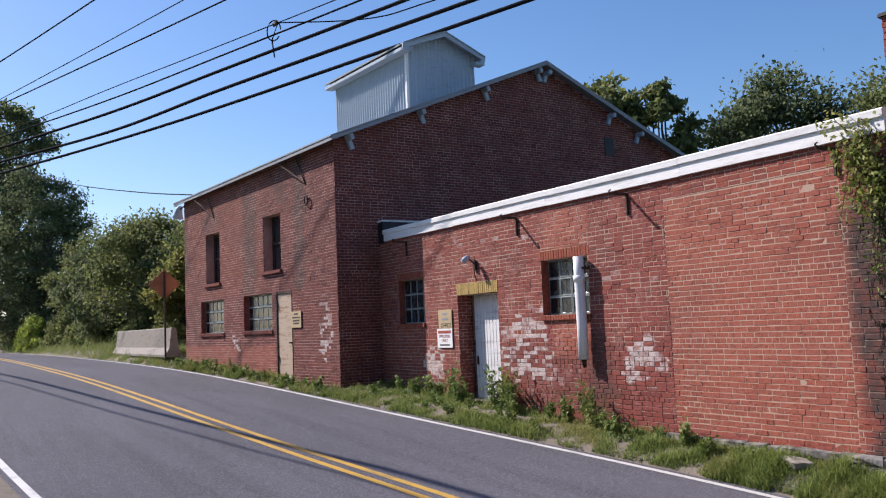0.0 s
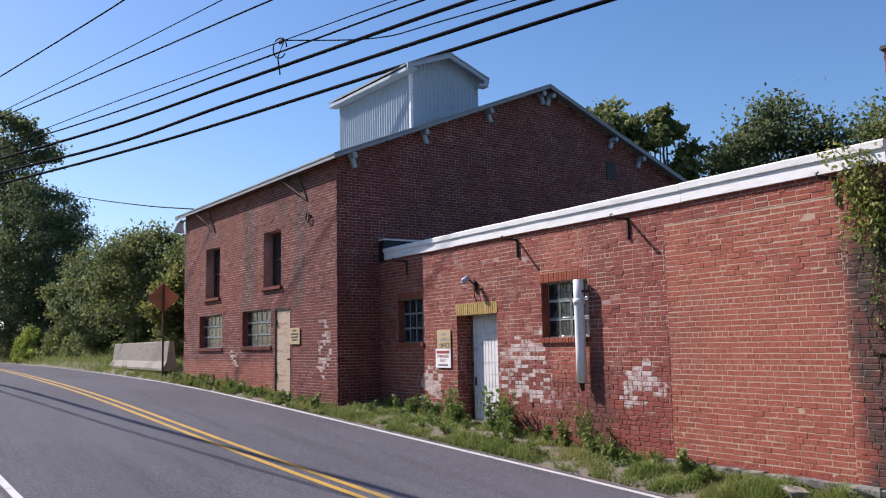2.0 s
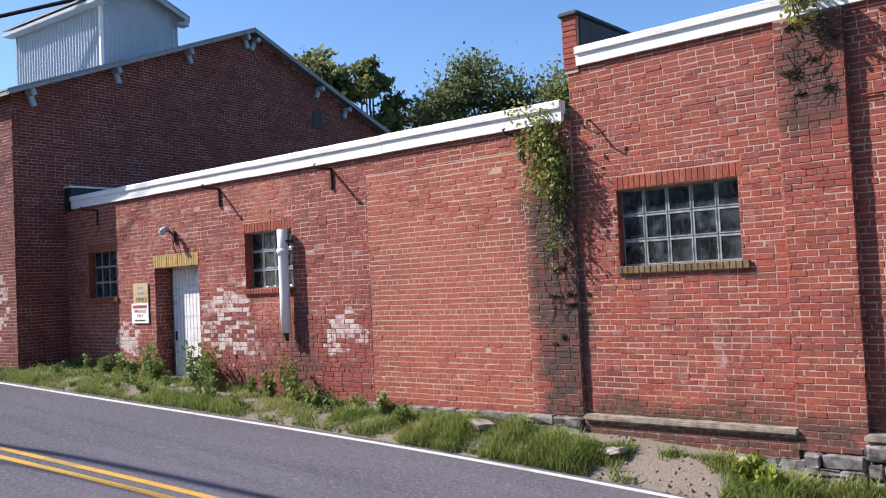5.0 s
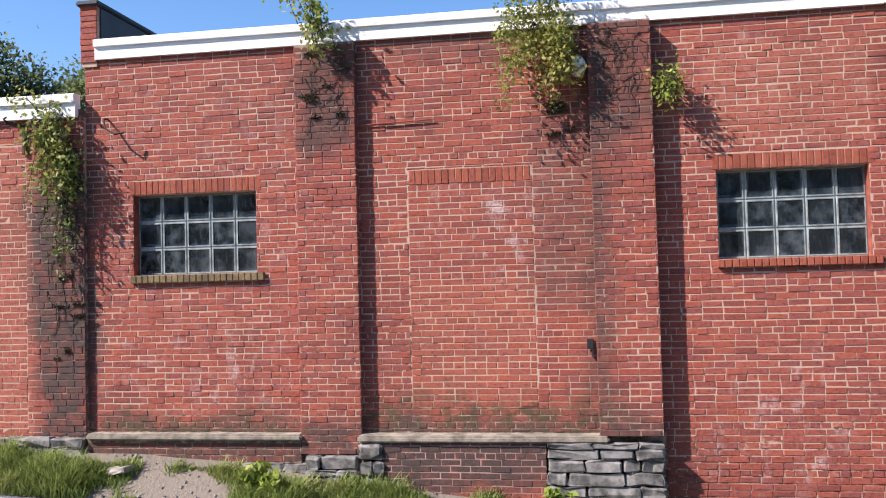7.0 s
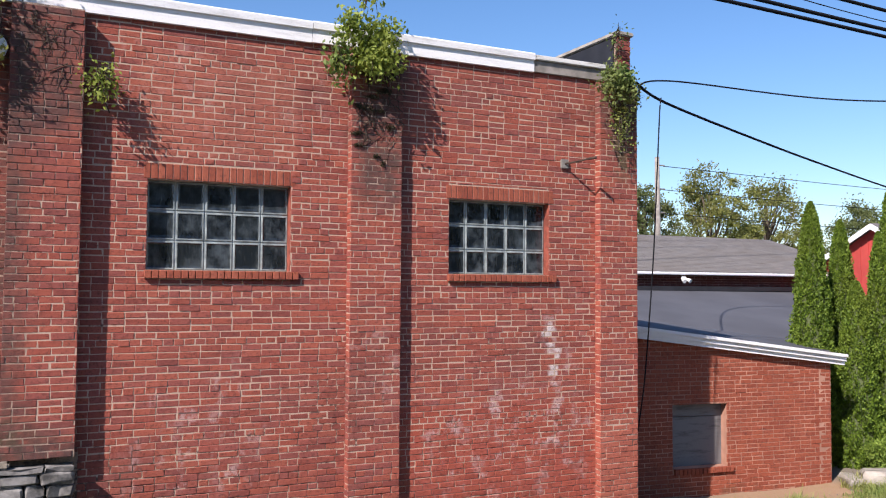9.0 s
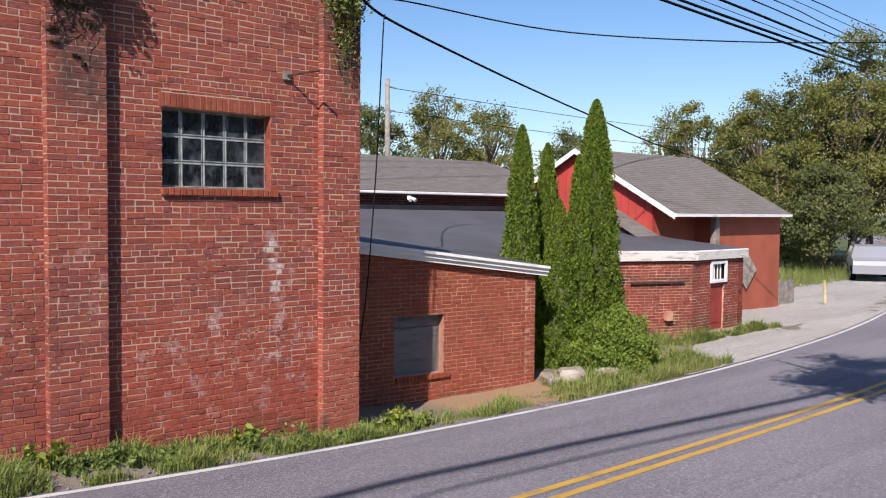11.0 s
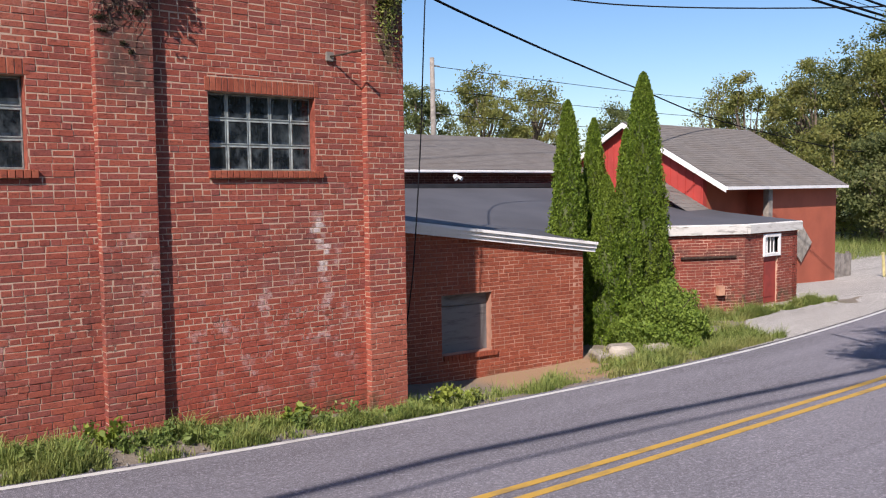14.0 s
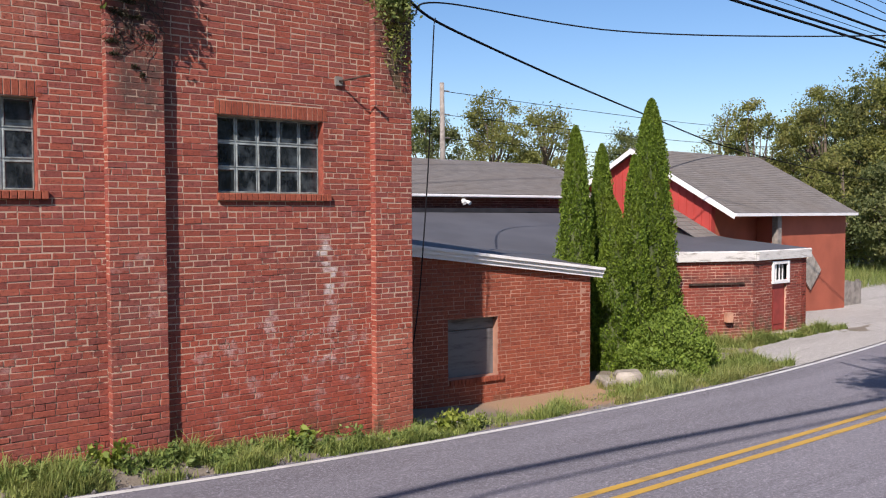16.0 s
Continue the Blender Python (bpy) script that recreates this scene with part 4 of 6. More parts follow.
CX0, CX1, CY0, CY1, CP, CS = -8.65, -4.0, 4.80, 7.45, 10.86, 0.38
cm = 6.08
ctop = lambda y: CP - CS * abs(y - cm)
mpart("cupola_wall", ribbed((CX0, CY0), (CX1, CY0), 7.7, ctop(CY0)), TIN, mill, "ribbed galvanised cupola side")
mpart("cupola_wall", ribbed((CX1, CY0), (CX1, CY1), 7.7, lambda u: ctop(CY0 + u)), TIN, mill, "ribbed galvanised cupola end")
mpart("cupola_wall", ribbed((CX1, CY1), (CX0, CY1), 7.7, ctop(CY1)), TIN, mill)
mpart("cupola_wall", ribbed((CX0, CY1), (CX0, CY0), 7.7, lambda u: ctop(CY1 - u)), TIN, mill)
mpart("corner_trim", boxes([(CX1 - 0.05, CX1 + 0.045, CY0 - 0.045, CY0 + 0.05, 7.7, ctop(CY0) - 0.02)]), FASCIA, mill, "pale metal corner trim")
for p, q in (((4.45, ctop(4.45)), (cm, CP)), ((cm, CP), (7.66, ctop(7.66)))):
    mpart("cupola_roof", slope(p, q, CX0 - 0.22, CX1 + 0.40, 0.05), TIN_DARK, mill, "grey tin cupola roof")
    mpart("cupola_rake", slope((p[0], p[1] - 0.13), (q[0], q[1] - 0.13), CX1 + 0.33, CX1 + 0.38, 0.128), TIN, mill, "grey board along the cupola's gable")
mpart("cupola_eave", boxes([(CX0 - 0.2, CX1 + 0.38, 4.46, 4.79, ctop(4.45) - 0.17, ctop(4.45) - 0.06)], 0.01), TIN, mill, "pale boxed eave of the cupola")
mpart("eave_return", boxes([(CX1 + 0.05, CX1 + 0.37, CY1 + 0.02, CY1 + 0.19, ctop(7.66) - 0.26, ctop(7.66) - 0.08), (CX1 + 0.05, CX1 + 0.37, CY1 - 0.2, CY1 + 0.02, ctop(7.66) - 0.26, ctop(7.66) - 0.18)], 0.01), TIN, mill)

# ---- small brick office with a shed roof ----
office = thing("small_brick_annex", "small orange red brick annex with a white sloping roof edge", "building", (8.5, 3.0, -1.9))
A1 = Face((6.2, 1.91), (11.44, 1.216))
AW = (2.13, 3.17, -1.36, -0.34)
top1 = lambda u: 0.95 - 0.126 * (u - 1.21)
a_wall = part("wall", pierced(A1, 0, A1.length, -2.6, 0.32, [AW], 0.25), MORTAR_RED, office)
vs = [A1.at(0, 0.32), A1.at(A1.length, 0.32), A1.at(A1.length, top1(A1.length) - 0.02), A1.at(0, top1(0) - 0.02)]
vs += [v - A1.n * 0.25 for v in vs]
part("wall", (vs, [(0, 1, 2, 3), (7, 6, 5, 4), (0, 4, 5, 1), (1, 5, 6, 2), (2, 6, 7, 3), (3, 7, 4, 0)]), MORTAR_RED, office, "upper part of the brick wall")
lay(A1, brick_spots(0, A1.length, -2.5, 1.1, [(AW[0], AW[1], AW[2] - 0.09, AW[3])], top=lambda u: top1(u) - 0.03, seed=71, headers=0), ANNEX, a_wall, (3.0, 4.7, -1.2, -0.2), proud=0.003)
soldiers(A1, AW[0] + 0.02, AW[1] + 0.1, AW[2] - 0.09, AW[2] - 0.004, ANNEX, a_wall, proud=0.05, name="sill_brick", deep=0.15)
part("boarded_window", boxes([(0, 1.04, 0, 0.04, 0, 0.80), (0, 1.04, -0.006, 0.04, 0.81, 1.02)], 0.004), white_mat("grey weathered board", (0.16, 0.16, 0.165), (0.05, 0.05, 0.05), 0.8), office, "grey weathered boarded window")
bpy.data.objects["boarded_window"].matrix_basis = on_face(A1, AW[0], AW[2], -0.16)
side = Face((11.44, 1.216), (12.3, 8.5))
s_wall = part("wall", pierced(side, 0, side.length, -2.6, 0.35, [], 0.25), MORTAR_RED, office)
lay(side, brick_spots(0, 4.0, -2.5, 0.35, [], seed=72, headers=0), ANNEX, s_wall, proud=0.003)
f1 = Face((6.2, 1.91), (11.66, 1.187))
for d, z0, z1 in ((0.10, -0.19, -0.12), (0.14, -0.12, -0.05), (0.18, -0.05, 0.0)):
    vs, fs = prism(f1, [(-0.1, z0), (d, z0), (d, z1), (-0.1, z1)], 0, f1.length)
    vs = [v + Vector((0, 0, top1(f1.u.dot(v - f1.o)) + 0.02)) for v in vs]
    part("cornice", (vs, fs), FASCIA, office, "white stepped roof edge")

# ---- corner office with red door ----
shop = thing("corner_brick_office", "brick office with a red door and peeling white roof edge", "building", (18.5, 3, -1.6))
B1, B2 = Face((15.2, 3.0), (18.0, 1.75)), Face((18.0, 1.75), (20.55, 1.75))
B3 = Face((20.55, 1.75), (20.55, 3.9))
SD = (0.88, 1.56, -1.52, 0.24)
for f, hs, sd in ((B1, [], 81), (B2, [SD], 82), (B3, [], 83)):
    w = part("wall", pierced(f, 0, f.length, -2.4, 0.42, hs, 0.25), MORTAR_PALE, shop)
    lay(f, brick_spots(0, f.length, -2.3, 0.4, hs, seed=sd, headers=0), SHOP, w, (1.2, 2.6, -0.6, 0.0) if f is B1 else None, proud=0.003)
    fv = prism(Face((f.o.x, f.o.y), (f.at(f.length, 0).x, f.at(f.length, 0).y)), [(-0.2, 0.29), (0.09, 0.29), (0.1, 0.5), (0.07, 0.525), (-0.2, 0.525)], -0.05, f.length + 0.1)
    part("cornice", fv, FASCIA_OLD, shop, "peeling white roof edge")
sdoor = part("door", boxes([(18.0 + SD[0], 18.0 + SD[1], 1.80, 1.84, -1.50, -0.32)], 0.004), REDDOOR, shop, "plain red painted door")
part("door_panel", boxes([(18.0 + SD[0] + 0.1, 18.0 + SD[1] - 0.1, 1.785, 1.80, -1.35, -0.45)], 0.008), REDDOOR, sdoor)
sw = part("window", boxes([(18.84, 18.92, 1.70, 1.84, -0.32, 0.24), (19.56, 19.64, 1.70, 1.84, -0.32, 0.24), (18.92, 19.56, 1.70, 1.84, -0.32, -0.24), (18.92, 19.56, 1.70, 1.84, 0.16, 0.24)], 0.006), FASCIA, shop, "small white framed window over the door")
part("pane", boxes([(18.92, 19.56, 1.80, 1.81, -0.24, 0.16)]), DARKGLASS, sw)
for x in (19.08, 19.24, 19.40):
    part("bar", boxes([(x - 0.012, x + 0.012, 1.76, 1.78, -0.24, 0.16)]), FASCIA, sw)
part("doorstep", boxes([(18.3, 20.3, 1.25, 1.76, -1.75, -1.53)], 0.03), CONCRETE, shop, "concrete doorstep")
part("iron_bar", boxes([(0, 1.5, -0.03, 0, 0, 0.05)]), DARKSTEEL, shop, "rusty iron bar on the wall")
bpy.data.objects["iron_bar"].matrix_basis = on_face(B1, 1.3, -0.27, 0.03)
vent = part("vent_box", boxes([(-0.09, 0.09, -0.14, 0.0, -0.12, 0.12)], 0.01), plain("pale brown tin", (0.5, 0.27, 0.18)), shop, "pale brown vent box")
vent.matrix_basis = on_face(B1, 2.35, -1.05, 0.01)

# dark felt roof that both offices share
felt = thing("felt_roof", "large dark grey low-slope felt roof behind the offices", "roof", (12, 5, 0.6))
fv = [(6.24, 1.95, 1.06), (11.6, 1.24, 0.40), (13.5, 3.2, 0.45), (15.2, 2.98, 0.5), (18.02, 1.72, 0.53), (20.6, 1.72, 0.53), (20.62, 3.9, 0.72), (20.3, 8.5, 1.45), (5.95, 8.5, 1.55)]
fb = [(x, y, z - 0.12) for x, y, z in fv]
n = len(fv)
ft = bmesh.new()
tv = [ft.verts.new(v) for v in fv]
bv = [ft.verts.new(v) for v in fb]
ft.faces.new(tv)
ft.faces.new(bv[::-1])
for i in range(n):
    ft.faces.new((tv[i], bv[i], bv[(i + 1) % n], tv[(i + 1) % n]))
bmesh.ops.triangulate(ft, faces=[f for f in ft.faces if len(f.verts) > 4])
part("sheet", ft, ROOFING, felt)
part("wall", boxes([(12.1, 15.2, 3.9, 4.2, -2.3, 0.3)]), MORTAR_DARK, felt, "brick wall behind the evergreens")


# ---- grey shingled building behind ----
def shingles(p, q, x0, x1, name, parent, rows=22, label=""):
    """A roof slope of overlapping shingle courses, cut into uneven tabs."""
    rng = random.Random(len(name) + rows)
    vs, fs = [], []
    a, b = Vector((0, *p)), Vector((0, *q))
    d = (b - a) / rows
    nn = Vector((0, -d.z, d.y)).normalized() * (1 if d.y > 0 else -1)
    for r in range(rows):
        x = x0 - rng.random() * 0.25
        while x < x1:
            w = rng.uniform(0.24, 0.34)
            u0, u1 = max(x, x0), min(x + w - 0.008, x1)
            if u1 > u0:
                lo, hi = a + d * r - d * 0.06 * rng.random(), a + d * (r + 1.05)
                k = len(vs)
                for xx_ in (u0, u1):
                    for pt, t in ((lo, 0.007 + rng.uniform(0, 0.003)), (hi, 0.002), (lo, -0.004)):
                        vs.append(Vector((xx_, pt.y, pt.z)) + nn * t)
                fs += [(k, k + 3, k + 4, k + 1), (k + 2, k + 5, k + 3, k)]
            x += w
    return part(name, (vs, fs), SHINGLE_V, parent, label, kind="stuff")


def shingle_mat():
    m = Mat("weathered grey shingle", 0.92)
    r, n, f = m.rand(), m.noise(0.8, 4), m.noise(45, 2)
    col = m.mix(r, (0.165, 0.152, 0.142), (0.215, 0.198, 0.182))
    col = m.mix(m.math("MULTIPLY", m.step(n, 0.4, 0.7), 0.4), col, (0.16, 0.13, 0.105))
    m.color(m.mix(m.math("MULTIPLY", f, 0.4), col, (0.08, 0.075, 0.07)))
    m.bump(f, 0.5, 0.005)
    return m.m


SHINGLE_V = shingle_mat()
grey = thing("grey_roofed_hall", "long brick hall with a grey shingle roof and white gutter", "building", (14, 11, -1.6))
slab((8.7, 1.93), (13.0, 3.2), 2.0, 22.5, 0.06, SHINGLE, "roof", grey)
shingles((8.7, 2.0), (13.0, 3.27), 4.0, 22.5, "shingle_slope", grey, 30, "weathered grey shingles")
slab((13.0, 3.2), (17.5, 1.9), 2.0, 22.5, 0.06, SHINGLE, "roof", grey)
part("gutter", boxes([(2.0, 22.5, 8.58, 8.70, 1.90, 1.98)], 0.02), FASCIA, grey, "white metal gutter")
gw = part("wall", boxes([(2.0, 22.3, 9.0, 9.3, -2, 2.02)]), MORTAR_DARK, grey)
gfw = Face((6.2, 9.0), (22.3, 9.0))
lay(gfw, brick_spots(0, 16.1, 1.45, 1.95, [], seed=91, headers=0), MILL, gw, proud=0.0026)
part("wall", boxes([(2.0, 2.3, 9.3, 17, -2, 2.0), (22.0, 22.3, 9.3, 17, -2, 2.0), (2.3, 22.0, 16.8, 17, -2, 2.0)]), MORTAR_DARK, grey)
part("flashing", boxes([(6.2, 20.3, 8.4, 9.0, 1.46, 1.60)], 0.02), TAR, grey, "black roof flashing")


def floodlight(at, face_dir=(0, -1, 0)):
    """A small white security lamp with two heads."""
    th = thing("security_light", "small white security light under the gutter", "lamp", at, group="security lights", local=True)
    part("base", boxes([(-0.06, 0.06, -0.03, 0.03, -0.06, 0.06)], 0.01), FASCIA, th)
    for s in (-0.11, 0.11):
        head = tube([(s * 0.6, -0.02, 0.0), (s * 0.8, -0.1, -0.04), (s * 0.9, -0.16, -0.07)], 0.03, 10, 0.058)
        part("head", head, FASCIA, th)
    return th


floodlight((14.75, 8.62, 1.80))
floodlight((21.2, 8.62, 1.80))

# ---- red barn-like building ----
barn = thing("red_shed_building", "red painted shed with a grey shingle roof and white trim", "building", (24, 7, -1.8))
EY, EZ, RY, RZ = 3.7, 1.40, 7.25, 3.38
GXL, GXR = 20.35, 27.6
bs = (RZ - EZ) / (RY - EY)
slab((EY, EZ - 0.02), (RY, RZ - 0.02), GXL, GXR, 0.05, SHINGLE, "roof", barn)
shingles((EY, EZ + 0.04), (RY, RZ + 0.04), GXL, GXR, "shingle_slope", barn, 30, "weathered grey shingles")
slab((RY, RZ - 0.02), (11.0, RZ - 0.02 - bs * 3.75), GXL, GXR, 0.06, SHINGLE, "roof", barn)
part("eave_board", boxes([(GXL, GXR, EY - 0.05, EY, EZ - 0.06, EZ + 0.03)]), FASCIA, barn, "white eave board")
slab((EY, EZ - 0.13), (RY, RZ - 0.13), GXL - 0.04, GXL, 0.16, FASCIA, "barge_board", barn, "white barge board")
slab((RY, RZ - 0.13), (11.0, RZ - 0.13 - bs * 3.75), GXL - 0.04, GXL, 0.16, FASCIA, "barge_board", barn, "white barge board")
gx = 20.6
gv = [(gx, EY + 0.9, -2.2), (gx, 11, -2.2), (gx, 11, RZ - bs * 3.75 - 0.05), (gx, RY, RZ - 0.05), (gx, EY + 0.9, EZ + bs * 0.9 - 0.05)]
gv += [(x + 0.2, y, z) for x, y, z in gv]
part("gable_wall", (gv, [(4, 3, 2, 1, 0), (5, 6, 7, 8, 9)] + [(i, (i + 1) % 5, (i + 1) % 5 + 5, i + 5) for i in range(5)]), REDPAINT, barn, "bright red boarded gable wall")
for i in range(24):
    y = EY + 0.95 + i * 0.26
    z = (EZ + bs * (y - EY)) if y < RY else RZ - bs * (y - RY)
    part("batten", boxes([(gx - 0.02, gx, y, y + 0.03, 0.2, z - 0.2)]), REDPAINT, barn)
part("wall", boxes([(gx + 0.2, 23.0, EY + 0.9, EY + 1.1, -2.2, EZ + 0.3)]), ORANGE_RED, barn, "recessed red wall under the eave")
part("wall", boxes([(23.0, 27.45, 4.0, 4.2, -2.2, EZ + 0.1), (27.25, 27.45, 4.2, 11, -2.2, EZ + 0.1), (23.0, 23.2, 4.2, 4.6, -2.2, EZ + 0.1)]), ORANGE_RED, barn, "orange red painted block wall")
part("post", boxes([(22.9, 23.14, 3.86, 4.04, -0.4, EZ - 0.05)], 0.01), WOODGREY, barn, "weathered grey post")
part("wall", boxes([(20.7, 27.4, 10.8, 11.0, -2.2, 1.2)]), ORANGE_RED, barn)
shingles((4.3, 0.75), (6.2, 1.75), 19.4, 20.58, "lean_to_roof", barn, 9, "small shingled lean-to roof")
dm = part("diamond_board", ([(x, y, z) for y in (3.93, 3.97) for x, z in ((25.05, 0.22), (25.72, -0.38), (25.05, -0.98), (24.38, -0.38))],
    [(3, 2, 1, 0), (4, 5, 6, 7), (0, 1, 5, 4), (1, 2, 6, 5), (2, 3, 7, 6), (3, 0, 4, 7)]), CONCRETE, barn, "grey diamond shaped board")


# ---- plants ----
def leaf_mat(name, dark, lite, tip=None, through=0.5):
    m = Mat(name, 0.62, 0.0, 0.35)
    r, n = m.rand(), m.noise(0.9, 3)
    col = m.mix(r, dark, lite)
    col = m.mix(m.math("MULTIPLY", m.step(n, 0.45, 0.7), 0.5), col, tip or tuple(v * 0.7 for v in dark))
    m.color(col)
    tr = m.node("ShaderNodeBsdfTranslucent", Color=col)
    mx = m.t.nodes.new("ShaderNodeMixShader")
    mx.inputs[0].default_value = through
    m.t.links.new(m.b.outputs[0], mx.inputs[1])
    m.t.links.new(tr.outputs[0], mx.inputs[2])
    m.t.links.new(mx.outputs[0], m.t.nodes["Material Output"].inputs[0])
    return m.m


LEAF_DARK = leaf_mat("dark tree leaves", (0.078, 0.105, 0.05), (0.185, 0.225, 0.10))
LEAF_MID = leaf_mat("green tree leaves", (0.095, 0.124, 0.046), (0.22, 0.255, 0.092), (0.23, 0.215, 0.085))
LEAF_OLIVE = leaf_mat("olive autumn leaves", (0.13, 0.15, 0.044), (0.31, 0.325, 0.092), (0.32, 0.26, 0.095))
LEAF_VINE = leaf_mat("yellow green vine leaves", (0.13, 0.18, 0.035), (0.33, 0.37, 0.10), (0.38, 0.30, 0.08), 0.4)
LEAF_BRIGHT = leaf_mat("bright green vine leaves", (0.14, 0.20, 0.028), (0.34, 0.41, 0.08), (0.36, 0.35, 0.08), 0.4)
LEAF_WEED = leaf_mat("weed leaves", (0.080, 0.136, 0.035), (0.224, 0.304, 0.080), (0.256, 0.240, 0.080), 0.35)
LEAF_CONE = leaf_mat("arborvitae sprays", (0.06, 0.115, 0.014), (0.21, 0.31, 0.034), (0.17, 0.22, 0.03), 0.35)
LEAF_BUSH = leaf_mat("bright evergreen sprays", (0.10, 0.17, 0.028), (0.26, 0.36, 0.06), (0.20, 0.27, 0.05), 0.35)
BLADE = leaf_mat("verge grass", (0.11, 0.175, 0.042), (0.31, 0.36, 0.10), (0.42, 0.36, 0.15), 0.35)
BARK = plain("grey brown bark", (0.12, 0.095, 0.075), 0.95, scale=6, vary=0.4, bump=0.8)
STEM = plain("dead brown stem", (0.055, 0.04, 0.03), 0.95, scale=20, vary=0.4)
GR = np.random.default_rng(7)


def unit(v):
    return v / np.maximum(np.linalg.norm(v, axis=-1, keepdims=True), 1e-9)


def quads(p):
    """A mesh from an array of quads (n, 4, 3)."""
    me = bpy.data.meshes.new("leaves")
    n = len(p)
    me.vertices.add(4 * n)
    me.vertices.foreach_set("co", np.ascontiguousarray(p, dtype=np.float32).ravel())
    me.loops.add(4 * n)
    me.loops.foreach_set("vertex_index", np.arange(4 * n, dtype=np.int32))
    me.polygons.add(n)
    me.polygons.foreach_set("loop_start", np.arange(0, 4 * n, 4, dtype=np.int32))
    me.update(calc_edges=True)
    me.validate()
    return me


def leaf_quads(c, size, droop=0.2, wide=0.55, out=None):
    """Bent leaf shapes round the centres c (n, 3)."""
    n = len(c)
    a = unit(GR.normal(size=(n, 3)) + (0 if out is None else out) + np.array([0, 0, -droop]))
    b = unit(np.cross(a, unit(GR.normal(size=(n, 3)))))
    s = size * GR.uniform(0.6, 1.35, (n, 1))
    up = np.cross(a, b) * s * 0.18
    return np.stack([c - a * s, c + b * s * wide + up, c + a * s, c - b * s * wide + up], 1)


def coat(name, c, size, mat, parent, label="", **kw):
    me = quads(leaf_quads(np.asarray(c), size, **kw))
    me.materials.append(mat)
    return part(name, me, mat, parent, label)


def tree(name, at, height, spread, mat, label, leaves=7000, leaf=0.16, clumps=46, bare=0.28, seed=1, lean=(0, 0), tallness=1.0, tuft=(0.2, 0.36)):
    """A tree: tapered trunk, forking limbs, and a crown of leaf clumps with gaps."""
    rng = np.random.default_rng(seed)
    th = thing(name, label, "tree", at, local=True)
    h0 = height * bare
    top = Vector((lean[0], lean[1], height * 0.82))
    trunk = tube([Vector((0, 0, -0.3)), Vector((0.05, 0.02, h0)), top * 0.55 + Vector((0.1, -0.1, 0)), top], height * 0.022 + 0.04, 9, 0.03)
    cen = []
    cz, rz = height * (bare + 1) / 2, height * (1 - bare) / 2
    k = 0
    while len(cen) < clumps and k < 4000:
        k += 1
        v = rng.normal(size=3)
        v = v / np.linalg.norm(v) * rng.uniform(0.35, 1.0) ** 0.6
        f = 1.0 - 0.35 * max(0, v[2])
        p = np.array([v[0] * spread * f + lean[0] * 0.6, v[1] * spread * f + lean[1] * 0.6, cz + v[2] * rz * tallness])
        lump = noise.noise((p[0] * 0.5 + seed * 7, p[1] * 0.5, p[2] * 0.5))
        if lump > -0.12:
            cen.append(p)
    limbs = ([], [])
    for i, p in enumerate(cen[: max(10, clumps // 3)]):
        s = Vector((lean[0], lean[1], 0)) * 0.4 + Vector((0, 0, max(h0 * 0.8, p[2] * rng.uniform(0.45, 0.75))))
        e = Vector(p)
        mid = (s + e) / 2 + Vector((rng.normal() * 0.2, rng.normal() * 0.2, -0.1))
        limbs = add(limbs, tube([s, mid, e], height * 0.007 + 0.015, 5, 0.012))
    tk = part("trunk", mesh_of(*trunk, BARK, True), BARK, th)
    part("branching", mesh_of(*limbs, BARK, True), BARK, th, kind="stuff")
    per = leaves // len(cen)
    pts = []
    for p in cen:
        r = spread * rng.uniform(*tuft)
        q = rng.normal(size=(per, 3)) * np.array([r, r, r * 0.62]) * 0.62
        pts.append(p + q)
    coat("crown", np.concatenate(pts), leaf, mat, th)
    return th


def land_z(x, y):
    return ground_z(x, y)


def put_tree(name, x, y, top, spread, mat, label, **kw):
    z = land_z(x, y) - 0.1
    return tree(name, (x, y, z), top - z, spread, mat, label, **kw)


# woods beyond the mill and the low wing
put_tree("broadleaf_tree", -28.0, 25.5, 13.3, 3.5, LEAF_DARK, "full dark green tree behind the low wing", leaves=30000, leaf=0.12, clumps=80, bare=0.3, seed=3)
put_tree("broadleaf_tree", -23.4, 28.0, 12.6, 3.4, LEAF_MID, "green tree with a paler crown behind the wing", leaves=22000, leaf=0.12, clumps=60, bare=0.3, seed=4)
put_tree("broadleaf_tree", -19.0, 30.0, 11.6, 3.6, LEAF_MID, "green tree beyond the low wing roof", leaves=18000, leaf=0.12, clumps=60, bare=0.3, seed=5)
put_tree("poplar_tree", -33.6, 20.0, 14.4, 1.9, LEAF_MID, "narrow green poplar behind the mill gable", leaves=9000, leaf=0.17, clumps=50, bare=0.3, seed=6, tallness=1.1)
put_tree("poplar_tree", -31.4, 21.6, 13.9, 1.5, LEAF_MID, "narrow green poplar behind the mill gable", leaves=7000, leaf=0.17, clumps=40, bare=0.3, seed=8, tallness=1.1)
put_tree("broadleaf_tree", -29.0, 24.0, 8.6, 2.2, LEAF_OLIVE, "low yellowish tree behind the mill", leaves=5000, leaf=0.16, clumps=30, seed=9)
